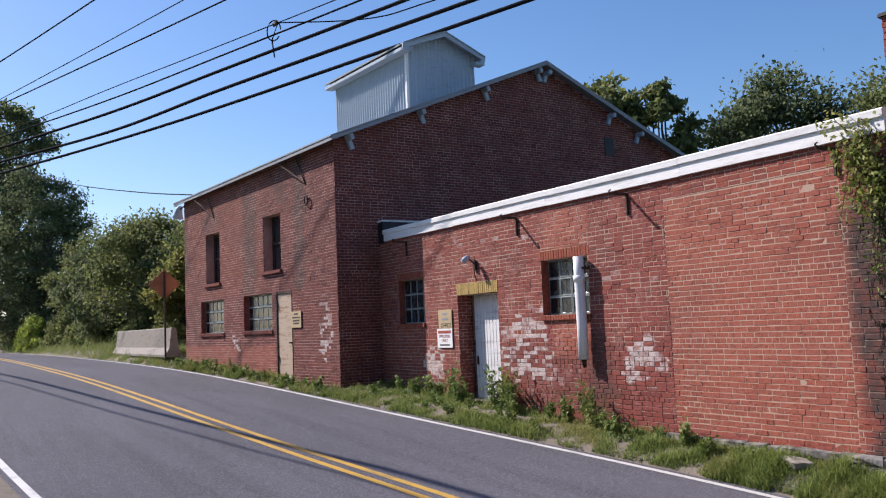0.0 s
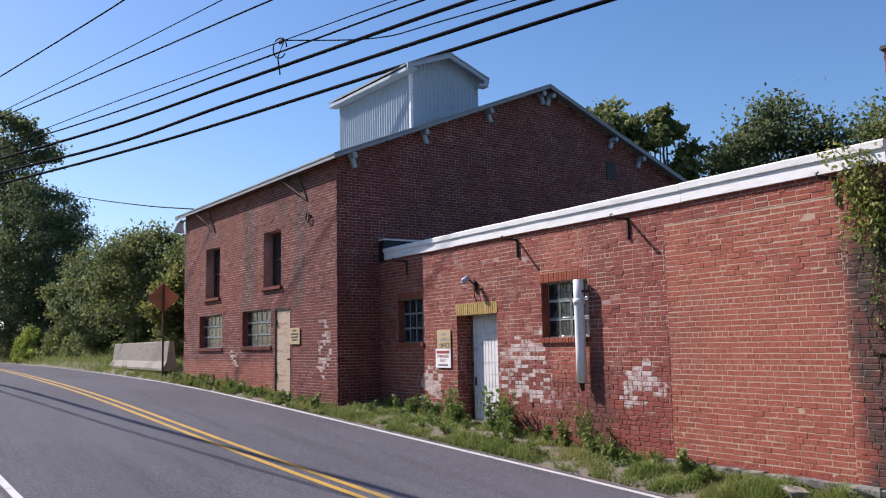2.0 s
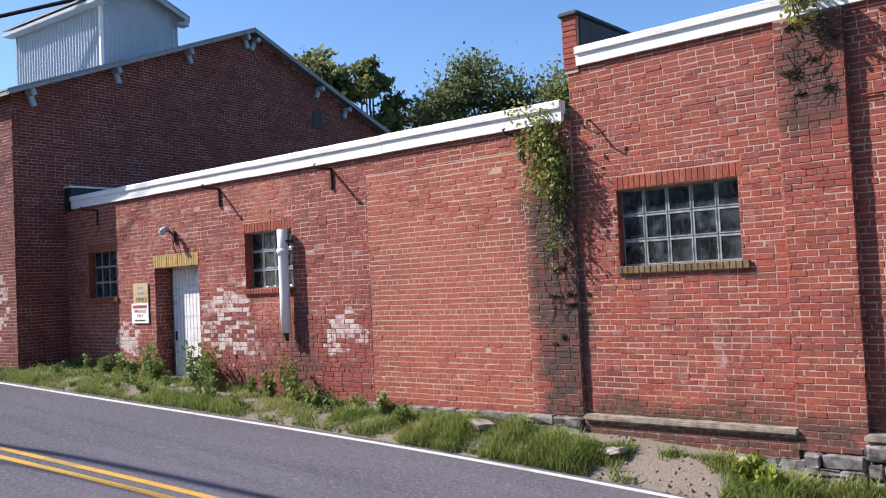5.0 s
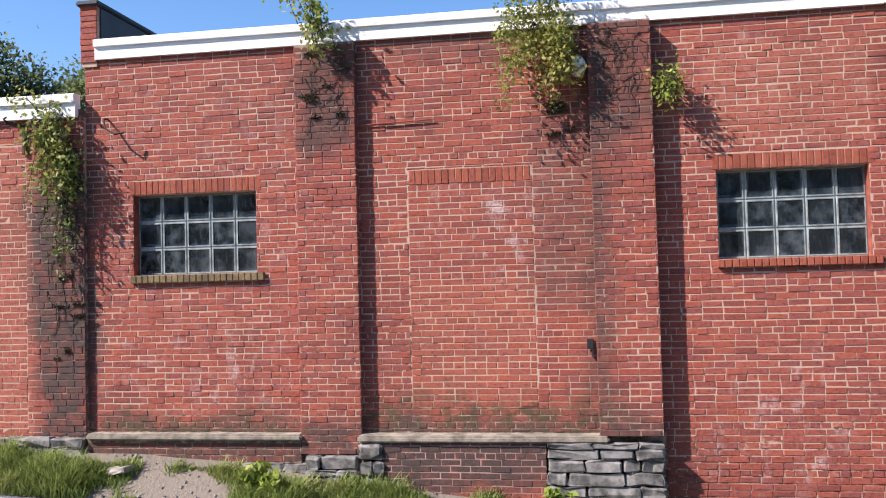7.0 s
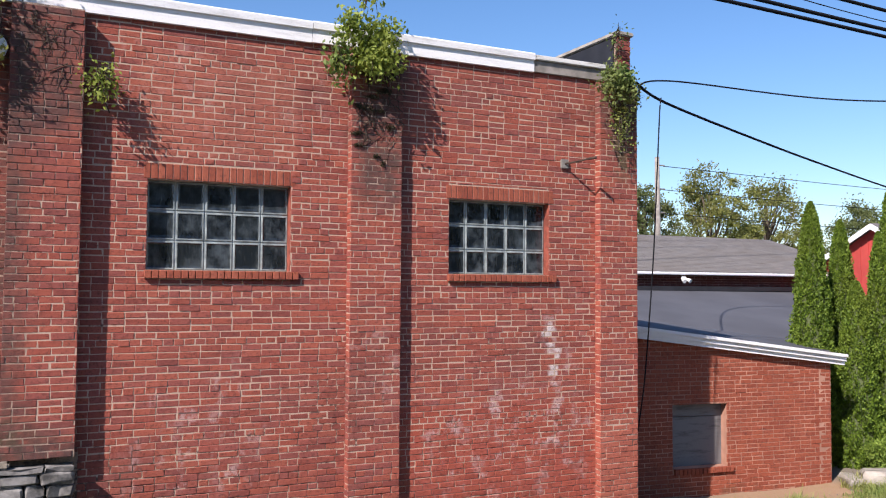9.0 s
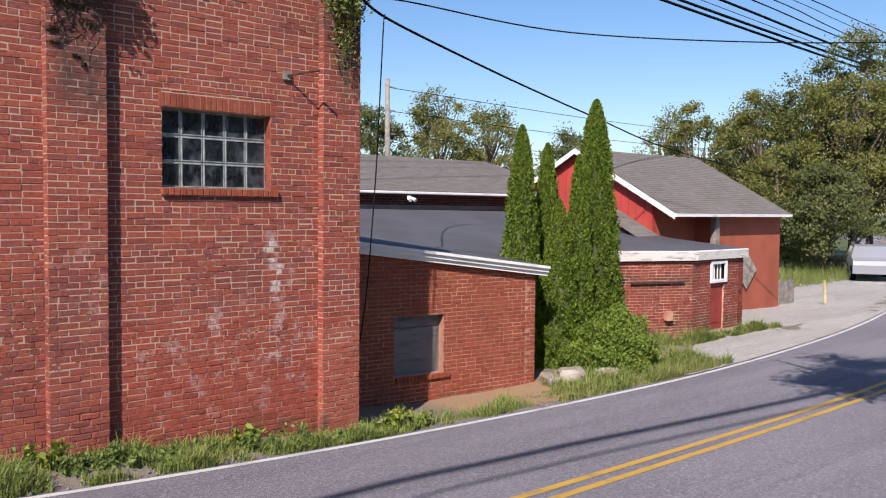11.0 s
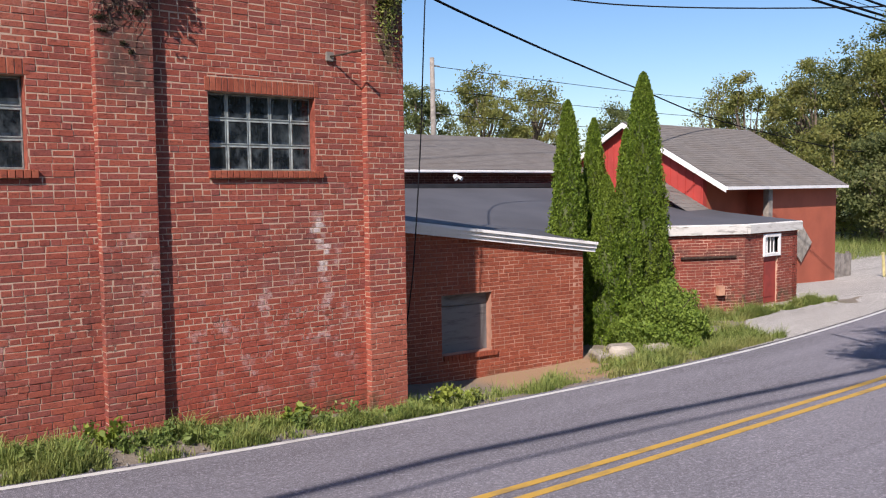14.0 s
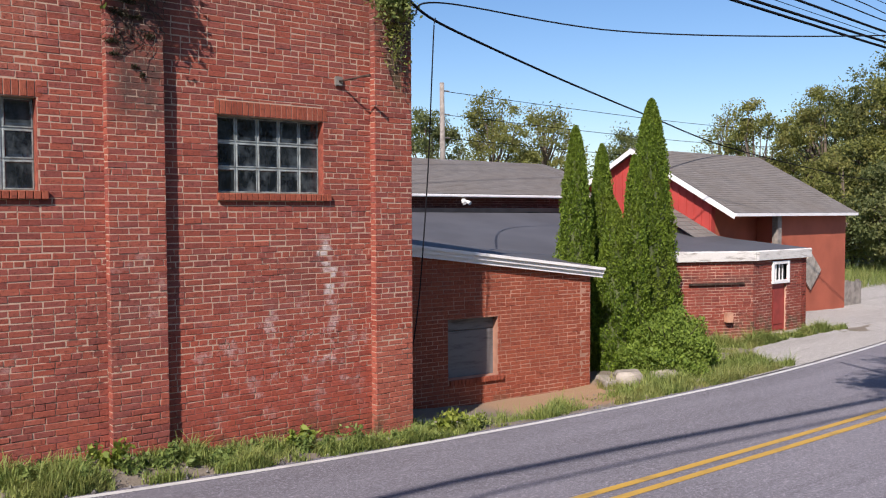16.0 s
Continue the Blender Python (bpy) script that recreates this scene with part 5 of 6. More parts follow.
# trees along the road's bend beyond the mill
for i, (x, y, top, sp, m_, sd) in enumerate([
    (-50.0, 1.2, 8.6, 3.4, LEAF_MID, 11), (-47.0, 3.2, 8.1, 2.6, LEAF_MID, 12), (-56, -0.2, 7.6, 2.6, LEAF_DARK, 13), (-44.0, 2.0, 6.4, 2.2, LEAF_OLIVE, 14),
    (-81.6, -1.6, 16.6, 5.2, LEAF_DARK, 15), (-86, -3.0, 20.0, 5.0, LEAF_DARK, 16), (-68.0, 0.8, 9.2, 3.0, LEAF_MID, 17), (-66.0, 4.0, 10.4, 4.0, LEAF_DARK, 18), (-72, 9, 10.0, 5, LEAF_DARK, 26), (-58, 8, 8.0, 3.5, LEAF_MID, 27), (-78, -0.7, 14.0, 3.8, LEAF_DARK, 29)]):
    put_tree("broadleaf_tree", x, y, top, sp, m_, "dense leafy tree at the bend of the road", leaves=26000 if sp > 4 else 20000, leaf=0.125 if sp > 4 else 0.105, clumps=130, tuft=(0.13, 0.26), bare=0.06, seed=sd)
put_tree("broadleaf_tree", -86.6, -2.9, 24.6, 3.2, LEAF_DARK, "tall sparse tree over the bend of the road", leaves=6000, leaf=0.2, clumps=34, bare=0.55, seed=30)
# woods beyond the sheds
for i, (x, y, top, sp, m_, sd, lv) in enumerate([
    (38.5, 33.0, 9.6, 3.0, LEAF_OLIVE, 31, 8000), (42.5, 32.0, 9.2, 3.0, LEAF_OLIVE, 32, 7000), (33.5, 33.5, 8.6, 2.6, LEAF_MID, 33, 6000), (47.0, 28.0, 7.8, 3.0, LEAF_MID, 34, 7000),
    (53.0, 24.5, 9.0, 3.0, LEAF_OLIVE, 35, 2600), (48.0, 19.5, 8.3, 2.6, LEAF_OLIVE, 36, 7000), (50.0, 16.0, 9.6, 3.2, LEAF_OLIVE, 37, 10000), (50.0, 12.5, 10.8, 3.3, LEAF_MID, 38, 11000),
    (48.0, 9.5, 11.6, 3.3, LEAF_OLIVE, 39, 11000), (52.0, 7.5, 12.2, 3.5, LEAF_MID, 40, 11000), (44.0, 12.0, 5.0, 3.0, LEAF_OLIVE, 41, 8000), (43.0, 9.0, 4.0, 2.4, LEAF_MID, 42, 7000), (58, 20, 9.5, 4, LEAF_DARK, 43, 9000), (60.0, 13, 11, 4.5, LEAF_DARK, 44, 9000)]):
    put_tree("broadleaf_tree", x, y, top, sp, m_, "tall thin-leaved tree in the woods beyond the sheds", leaves=int(lv * 2.4), leaf=0.085, clumps=150, tuft=(0.1, 0.22), bare=0.12, seed=sd)
# a roadside tree whose branches shade the far lane
put_tree("roadside_tree", 7.5, -12.0, 7.9, 2.3, LEAF_MID, "roadside tree that shades the lane", leaves=10000, leaf=0.075, clumps=34, tuft=(0.14, 0.28), bare=0.58, seed=51, lean=(1.0, 6.2))


# unseen trees added behind the viewer to darken glass reflections and cut sky fill
for i in range(9):
    put_tree("broadleaf_tree", -42 + i * 8.5 + (i % 3), -27.0 - (i * 5) % 7, 8.5 + (i * 3) % 4, 4.4, LEAF_DARK, "unseen leafy tree added behind the viewer to darken reflections", leaves=5000, leaf=0.3, clumps=50, bare=0.08, seed=100 + i)


def evergreen(x, y, top, r, seed):
    """A columnar arborvitae: a dark core in a dense coat of upright sprays."""
    rng = np.random.default_rng(seed)
    z0 = land_z(x, y)
    h = top - z0
    th = thing("arborvitae", "tall columnar bright green arborvitae between the brick offices", "tree", (x, y, z0), group="row of arborvitae", local=True)
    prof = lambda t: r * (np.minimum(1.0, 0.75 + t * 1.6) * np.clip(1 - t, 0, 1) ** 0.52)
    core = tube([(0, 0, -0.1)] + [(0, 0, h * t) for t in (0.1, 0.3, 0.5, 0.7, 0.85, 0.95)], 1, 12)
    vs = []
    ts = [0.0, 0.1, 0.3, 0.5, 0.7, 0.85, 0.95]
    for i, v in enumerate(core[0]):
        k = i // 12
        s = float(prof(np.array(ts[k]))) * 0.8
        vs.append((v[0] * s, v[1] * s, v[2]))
    # Added solid core in dark leaf colour fills the column; no trunk is modelled.
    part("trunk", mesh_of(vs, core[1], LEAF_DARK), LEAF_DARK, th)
    n = int(44000 * r * h / 2.5)
    t = rng.uniform(0, 1, n) ** 1.15
    w = rng.uniform(0, 2 * math.pi, n)
    lump = 1 + 0.12 * np.sin(w * 5 + t * 23 + seed) + 0.11 * np.sin(w * 9 - t * 41) + 0.07 * np.sin(w * 17 + t * 67)
    rad = prof(t) * lump * rng.uniform(0.78, 1.05, n)
    c = np.stack([rad * np.cos(w), rad * np.sin(w), t * h], 1)
    out = np.stack([np.cos(w) * 0.7, np.sin(w) * 0.7, np.full(n, 1.6)], 1)
    coat("foliage", c, 0.030, LEAF_CONE, th, out=out, wide=0.42, droop=0)


evergreen(12.25, 2.3, 3.2, 0.48, 61)
evergreen(12.85, 1.8, 1.7, 0.46, 62)
evergreen(13.54, 2.7, 2.93, 0.44, 63)
evergreen(13.55, 1.85, 2.65, 0.38, 65)
evergreen(14.45, 2.1, 3.9, 0.64, 64)


def shrub(name, at, r, mat, label, n=5000, leaf=0.05, seed=1, cat="shrub"):
    rng = np.random.default_rng(seed)
    th = thing(name, label, cat, at, local=True)
    st = ([], [])
    for i in range(9):
        w = rng.uniform(0, 6.28)
        st = add(st, tube([(0, 0, -0.05), (math.cos(w) * r[0] * 0.3, math.sin(w) * r[1] * 0.3, r[2] * 0.5), (math.cos(w) * r[0] * 0.75, math.sin(w) * r[1] * 0.75, r[2] * 0.9)], 0.02, 5, 0.006))
    part("stem", st, STEM, th, kind="stuff")
    v = unit(rng.normal(size=(n, 3)))
    v[:, 2] = np.abs(v[:, 2])
    lump = 1 + 0.12 * np.sin(v[:, 0] * 9) * np.cos(v[:, 1] * 8) + 0.1 * np.sin(v[:, 2] * 14 + v[:, 0] * 5)
    c = v * np.array(r) * (lump * rng.uniform(0.7, 1.03, n))[:, None]
    coat("foliage", c, leaf, mat, th, out=v * 0.8 + np.array([0, 0, 0.7]))


shrub("evergreen_bush", (13.35, 0.8, land_z(13.35, 0.8) - 0.05), (1.1, 0.8, 1.15), LEAF_BUSH, "rounded low evergreen bush by the arborvitae", 30000, 0.034, 71)
for i, (x, y, r) in enumerate([(-62, 0.2, 2.6), (-68, -0.4, 2.6), (-73, -0.6, 2.8), (-57, 0.6, 2.2), (-48.0, 0.2, 1.8), (-45.5, 1.0, 1.6), (-82, -1.2, 3.2), (-90, -1.6, 3.6), (-76, -1.2, 2.4)]):
    shrub("roadside_shrub", (x, y, land_z(x, y) - 0.1), (r, r * 0.8, r * 0.9), LEAF_MID, "dense green undergrowth below the roadside trees", 4500, 0.13, 150 + i)
shrub("roadside_shrub", (-74.0, -2.5, land_z(-74.0, -2.5)), (2.9, 1.2, 2.4), LEAF_BRIGHT, "bright yellow green shrub at the bend", 5000, 0.11, 72)


def weed(x, y, h, seed, mat=None, n=90, leaf=0.035, spread=0.16, z=None):
    """A broad-leaved weed: several stems with leaves along them."""
    rng = np.random.default_rng(seed)
    th = thing("weed", "leafy green weed at the foot of the brick wall", "weed", (x, y, (ground_z(x, y) if z is None else z) - 0.02), group="weeds along the wall", local=True)
    st, pts = ([], []), []
    for i in range(int(4 + h * 5)):
        w, hh = rng.uniform(0, 6.28), h * rng.uniform(0.45, 1.0)
        d = np.array([math.cos(w), math.sin(w) * 0.7, 0]) * spread * rng.uniform(0.3, 1.2)
        p0, p1, p2 = np.array([d[0] * 0.2, d[1] * 0.2, 0]), np.array([d[0] * 0.6, d[1] * 0.6, hh * 0.55]), np.array([d[0] * 1.1, d[1] * 1.1, hh])
        st = add(st, tube([p0, p1, p2], 0.006, 4, 0.002))
        t = rng.uniform(0.15, 1, n // 3)[:, None]
        pts.append((1 - t) ** 2 * p0 + 2 * t * (1 - t) * p1 + t**2 * p2 + rng.normal(size=(n // 3, 3)) * 0.04 * (0.4 + h))
    part("stem", st, LEAF_WEED, th, kind="stuff")
    coat("leaves", np.concatenate(pts), leaf, mat or LEAF_WEED, th, droop=0.3)


wr = random.Random(17)
for x, h in [(-19.3, 0.3), (-18.7, 0.35), (-18.0, 0.45), (-17.5, 0.5), (-17.0, 0.35), (-16.5, 0.75), (-16.2, 0.5), (-15.2, 0.85), (-15.0, 0.6), (-14.7, 0.95), (-14.4, 0.4), (-13.6, 0.35), (-12.9, 0.6), (-12.5, 0.75), (-12.2, 0.5), (-11.8, 0.4), (-10.4, 0.35), (-9.8, 0.3)]:
    weed(x, -0.28 - wr.random() * 0.25, h, int(-x * 100), leaf=0.04, n=110)
for i in range(26):
    x = -30.9 + i * 0.41 + wr.random() * 0.25
    weed(x, mill_y(x) - 0.18 - wr.random() * 0.2, wr.uniform(0.18, 0.5), 300 + i, n=70, leaf=0.045)
for i in range(34):
    x = wr.uniform(1.2, 7.4)
    weed(x, wr.uniform(edge_y(x) + 0.25, -0.28 if x < 6.2 else 0.1), wr.uniform(0.1, 0.32), 900 + i, n=70, leaf=0.028, spread=0.13)
for i in range(22):
    x = wr.uniform(-19.5, -9.0)
    weed(x, wr.uniform(edge_y(x) + 0.35, -0.3), wr.uniform(0.12, 0.34), 950 + i, n=70, leaf=0.032, spread=0.15)
for x, y, h in [(-4.9, -0.5, 0.35), (-4.75, -0.55, 0.3), (-1.75, -0.42, 0.4), (-0.9, -0.33, 0.2), (4.3, -0.3, 0.3), (2.1, -0.35, 0.35), (6.5, -0.5, 0.35), (6.9, -0.6, 0.3)]:
    weed(x, y, h, int(abs(x) * 77 + 5), LEAF_BRIGHT, 140, 0.045, 0.2)


def grass_bed(x0, x1, y0, y1, n, hmin, hmax, seed, name="grass", label="rough green verge grass in tufts", gap=0.0, clump=2.2):
    """Blades of grass in tufts over a stretch of ground."""
    rng = np.random.default_rng(seed)
    P = []
    n = int(n * 1.9)
    while len(P) < n:
        x = rng.uniform(x0, x1)
        lo, hi = y0(x), y1(x)
        y = rng.uniform(lo, hi)
        d = noise.noise((x * clump, y * clump, seed)) + 0.5 * noise.noise((x * 0.6, y * 0.9, seed + 3.0))
        if d > gap + rng.uniform(-0.25, 0.15):
            P.append((x, y, ground_z(x, y), 0.55 + max(0, d)))
    P = np.array(P)
    n = len(P)
    w = rng.uniform(0, 2 * math.pi, n)
    h = rng.uniform(hmin, hmax, n) ** 1.0 * P[:, 3] * (0.7 + 0.8 * rng.random(n) ** 2)
    side = np.stack([np.cos(w), np.sin(w), np.zeros(n)], 1)
    bend = np.stack([-np.sin(w), np.cos(w), np.zeros(n)], 1) * (h * rng.uniform(0.1, 1.15, n))[:, None]
    base = P[:, :3] - np.array([0, 0, 0.02])
    wd = (0.0035 + 0.005 * rng.random(n))[:, None]
    tip = base + bend + np.array([0, 0, 1]) * h[:, None]
    mid = base + bend * 0.35 + np.array([0, 0, 1]) * (h * 0.62)[:, None]
    q = np.concatenate([np.stack([base - side * wd, base + side * wd, mid + side * wd * 0.8, mid - side * wd * 0.8], 1),
                        np.stack([mid - side * wd * 0.8, mid + side * wd * 0.8, tip + side * 0.001, tip - side * 0.001], 1)])
    me = quads(q)
    me.materials.append(BLADE)
    return tagged(new(name, me), label, "grass", kind="stuff")


ey = edge_y
grass_bed(-20, -8.0, lambda x: ey(x) + 0.2, lambda x: -0.15, 19000, 0.05, 0.17, 1, gap=-0.16)
grass_bed(-9.5, -3.0, lambda x: ey(x) + 0.15, lambda x: -0.32, 16000, 0.06, 0.22, 2, gap=-0.02)
grass_bed(-3.0, 6.6, lambda x: ey(x) + 0.1, lambda x: -0.16, 15000, 0.05, 0.22, 3, gap=-0.04)
grass_bed(-46, -20, lambda x: ey(x) + 0.15, lambda x: mill_y(x) - 0.06 if x > -31.2 else 0.0, 12000, 0.08, 0.3, 4, gap=-0.05)
grass_bed(-82, -44, lambda x: ey(x) + 0.2, lambda x: ey(x) + 5.0, 9000, 0.2, 0.6, 9, gap=-0.2)
grass_bed(6.6, 12.2, lambda x: ey(x) + 0.15, lambda x: 0.5, 3500, 0.06, 0.24, 5, gap=0.16)
grass_bed(11.0, 15.5, lambda x: ey(x) + 0.15, lambda x: 1.0 if x < 12 else 0.6, 9000, 0.08, 0.27, 6, gap=-0.05)
grass_bed(14.5, 21.2, lambda x: 0.95, lambda x: 2.0 if x < 17 else 1.3, 9000, 0.08, 0.26, 7, gap=-0.1)
grass_bed(24, 48, lambda x: 5.0 if x < 28 else 6.8, lambda x: 12.0, 12000, 0.3, 0.7, 8, gap=-0.2)


# washed-up dirt against the stone footing
BANK = sheet([-7.6 + 0.1 * i for i in range(32)], lambda x: [-0.74 + 0.052 * j for j in range(14)],
             lambda x, y: max(ground_z(x, y) - 0.03, -0.47 - 0.30 * (-0.12 - y) - 0.5 * min(1.0, max(0.0, (x + 5.3) / 0.7)) - 0.5 * min(1.0, max(0.0, (-6.9 - x) / 0.5))) + 0.05 * min(1.0, max(0.0, (y + 0.7) * 3)) * noise.noise((x * 2.4, y * 3, 4)) - 0.16 * min(1.0, max(0.0, (-0.58 - y) / 0.12)) - 0.2 * (x < -7.45 or x > -4.6),
             SOIL, "dirt_bank", "bare dirt washed up against the stone footing", "ground")


# gravel and crumbs of mortar in the verge
GV = random.Random(33)
gv, gf = [], []
for i in range(1500):
    x = GV.uniform(-19, 12)
    y = GV.uniform(edge_y(x) + 0.1, -0.15 if x < 6.2 else 0.7)
    r, z = GV.uniform(0.008, 0.03) * (1 if GV.random() < 0.95 else 2), ground_z(x, y)
    k = len(gv)
    gv += [(x - r, y, z), (x, y - r, z), (x + r * 0.9, y + r * 0.2, z), (x, y + r, z), (x + r * 0.1, y, z + r * GV.uniform(0.5, 1.0)), (x, y, z - r)]
    gf += [(k + a, k + b, k + 4) for a, b in ((0, 1), (1, 2), (2, 3), (3, 0))]
tagged(new("gravel", mesh_of(gv, gf, STONE)), "scattered gravel and mortar crumbs on the verge", "gravel", kind="stuff")


# vines that grow out of the roof edge
def vine(x0, x1, z0, z1, y, n, mat, seed, label, leaf=0.05, rise=0.0, dense=0.6):
    rng = np.random.default_rng(seed)
    cx, cz = (x0 + x1) / 2, z0 + (z1 - z0) * dense
    th = thing("wall_vine", label, "vine", (cx, y, cz))
    st, pts = ([], []), []
    for i in range(16):
        a = np.array([cx + rng.normal() * (x1 - x0) * 0.12, y + 0.05, cz + rng.normal() * 0.1])
        e = np.array([rng.uniform(x0, x1), y - rng.uniform(0.03, 0.2), rng.uniform(z0, z1)])
        m = (a + e) / 2 + np.array([0, -0.08, 0.1])
        st = add(st, tube([a, m, e], 0.008, 4, 0.003))
        t = rng.uniform(0.25, 1.05, n // 16)[:, None]
        pts.append((1 - t) ** 2 * a + 2 * t * (1 - t) * m + t**2 * e + rng.normal(size=(n // 16, 3)) * np.array([0.075, 0.06, 0.08]))
    part("stem", st, STEM, th, kind="stuff")
    coat("leaves", np.concatenate(pts), leaf, mat, th, droop=0.5)


def dark_strands(x0, x1, z0, z1, y, seed, n=26):
    """Dark strands on the brick, added for shaded joint cavities, moss and clinging stems."""
    rng = np.random.default_rng(seed)
    th = thing("joint_strands", "dark brown strands standing in for joint cavities, moss and stems", "vine", ((x0 + x1) / 2, y, (z0 + z1) / 2), group="dead vines")
    st = ([], [])
    for i in range(n):
        p = np.array([rng.uniform(x0, x1), y, z1 - (z1 - z0) * rng.random() ** 1.6 * 0.7])
        path = [p]
        for k in range(4):
            p = p + np.array([rng.normal() * 0.05, rng.normal() * 0.006, -rng.uniform(0.02, 0.1)])
            p[1] = min(p[1], y)
            path.append(p)
        st = add(st, tube(path, rng.uniform(0.003, 0.007), 5, 0.002))
    part("dark_strand", st, STEM, th, kind="stuff")


vine(-7.85, -7.25, 2.55, 3.95, -0.14, 1100, LEAF_VINE, 81, "yellow green vine hanging from the wing's roof corner", 0.032, dense=0.75)
vine(-7.6, -7.15, 1.2, 3.2, -0.08, 420, LEAF_WEED, 82, "thin dark vine down the wing's brick corner", 0.035, dense=0.85)
vine(-4.62, -4.0, 4.1, 4.9, -0.2, 420, LEAF_VINE, 83, "small yellow green vine over the pilaster top", 0.034, dense=0.3)
vine(-2.2, -1.35, 3.3, 4.85, -0.2, 3600, LEAF_VINE, 84, "large yellow green vine hanging from the roof edge", 0.026, dense=0.6)
vine(-0.62, -0.35, 3.35, 3.62, -0.12, 300, LEAF_BRIGHT, 85, "small bright green plant rooted in the brick joint", 0.027)
vine(1.92, 2.66, 3.92, 4.52, -0.22, 2200, LEAF_BRIGHT, 86, "bright green vine bushing over the pilaster top", 0.032, dense=0.5)
vine(2.22, 2.42, 4.5, 5.1, -0.15, 110, LEAF_BRIGHT, 87, "upright shoot of green vine above the roof edge", 0.042)
vine(1.86, 2.1, 3.75, 4.2, -0.18, 260, LEAF_WEED, 95, "darker leaves hanging beside the pilaster top", 0.034, dense=0.7)
vine(5.42, 6.08, 3.98, 4.42, -0.24, 1500, LEAF_WEED, 88, "green vine over the building's roof corner", 0.028, dense=0.5)
vine(5.72, 5.98, 3.35, 3.95, -0.18, 420, LEAF_VINE, 89, "hanging vine on the corner pilaster", 0.024, dense=0.85)
vine(5.78, 5.92, 4.5, 5.05, -0.1, 70, LEAF_WEED, 90, "thin shoot above the roof corner", 0.024)
dark_strands(-4.5, -3.95, 3.0, 4.2, -0.122, 91)
dark_strands(-1.6, -0.7, 3.2, 4.2, -0.187, 92, 40)
dark_strands(2.22, 2.78, 2.9, 4.2, -0.128, 93, 60)
dark_strands(-7.7, -7.22, 0.3, 3.4, -0.075, 94, 60)


def moss_clump(x, y, z, w, h, seed):
    """A pad of dark moss that grips a joint."""
    rng = np.random.default_rng(seed)
    th = thing("moss_clump", "dark brown moss clump gripping the brick joints", "moss", (x, y, z), group="moss clumps", local=True)
    n = int(420 * w * h / 0.012)
    v = unit(rng.normal(size=(n, 3))) * np.array([w, 0.03, h]) * rng.uniform(0.3, 1.0, n)[:, None]
    v[:, 1] = -np.abs(v[:, 1])
    coat("tuft", v, 0.012, MOSS_LEAF, th, droop=0.4)


MOSS_LEAF = leaf_mat("brown moss", (0.028, 0.024, 0.012), (0.07, 0.058, 0.026), None, 0.2)
mr = random.Random(44)
for x0, x1, z0, z1, y, n in ((2.22, 2.76, 2.9, 4.0, -0.115, 15), (-4.52, -3.95, 3.2, 4.15, -0.11, 9), (-1.7, -1.32, 3.05, 3.5, -0.012, 5), (-7.6, -7.25, 0.6, 2.4, -0.07, 8)):
    for i in range(n):
        moss_clump(mr.uniform(x0, x1), y, z1 - (z1 - z0) * mr.random() ** 1.5, mr.uniform(0.04, 0.13), mr.uniform(0.02, 0.055), 700 + i + int(x0 * 10))


# ---- overhead lines ----
def line(name, pts, r, label, cat="cable", sag=0.0, group="overhead lines", mat=None):
    """A cable through the given points, drawn as a smooth sagging tube."""
    P = [Vector(p) for p in pts]
    out = []
    for i in range(len(P) - 1):
        a, b = P[max(i - 1, 0)], P[i]
        c, d = P[i + 1], P[min(i + 2, len(P) - 1)]
        for k in range(10):
            t = k / 10
            v = 0.5 * ((2 * b) + (c - a) * t + (2 * a - 5 * b + 4 * c - d) * t * t + (3 * b - a - 3 * c + d) * t**3)
            v.z -= sag * 4 * t * (1 - t)
            out.append(v)
    out.append(P[-1])
    th = thing(name, label, cat, P[0], group=group)
    part("wire", mesh_of(*tube(out, r, 8), mat or RUBBER, True), mat or RUBBER, th)
    return th


# x and y of points of the left span and of the right span, and the radius
SPANS = [(((-57.7, -5.9), (-46.6, -1.5), (-37.7, 1.6), (-22.2, 6.4)), ((35.92, 13.51), (53.9, 14.15)), 0.070), (((-54.0, -6.1), (-44.2, -1.9), (-35.1, 0.8), (-22.9, 4.8)), ((36.55, 12.92), (52.0, 13.39)), 0.070),
         (((-50.2, -6.4), (-40.7, -2.6), (-32.7, 0.0), (-23.8, 2.9)), ((38.25, 11.57), (49.04, 12.12)), 0.062), (((-47.5, -6.5), (-38.5, -3.0), (-31.0, -0.5), (-24.3, 1.7)), ((39.52, 10.55), (46.29, 10.93)), 0.031),
         (((-43.3, -5.4), (-36.9, -3.3), (-31.8, -1.5), (-24.9, 0.9)), ((37.4, 12.24), (50.52, 12.77)), 0.018), (((-41.3, -7.0), (-26.1, -2.0)), ((40.15, 9.81), (45.44, 10.24)), 0.025),
         (((-38.1, -6.4), (-26.6, -3.1)), ((41.0, 9.18), (45.02, 9.39)), 0.016), (((-35.0, -7.4), (-27.6, -5.4)), ((41.63, 8.54), (44.6, 8.65)), 0.023)]
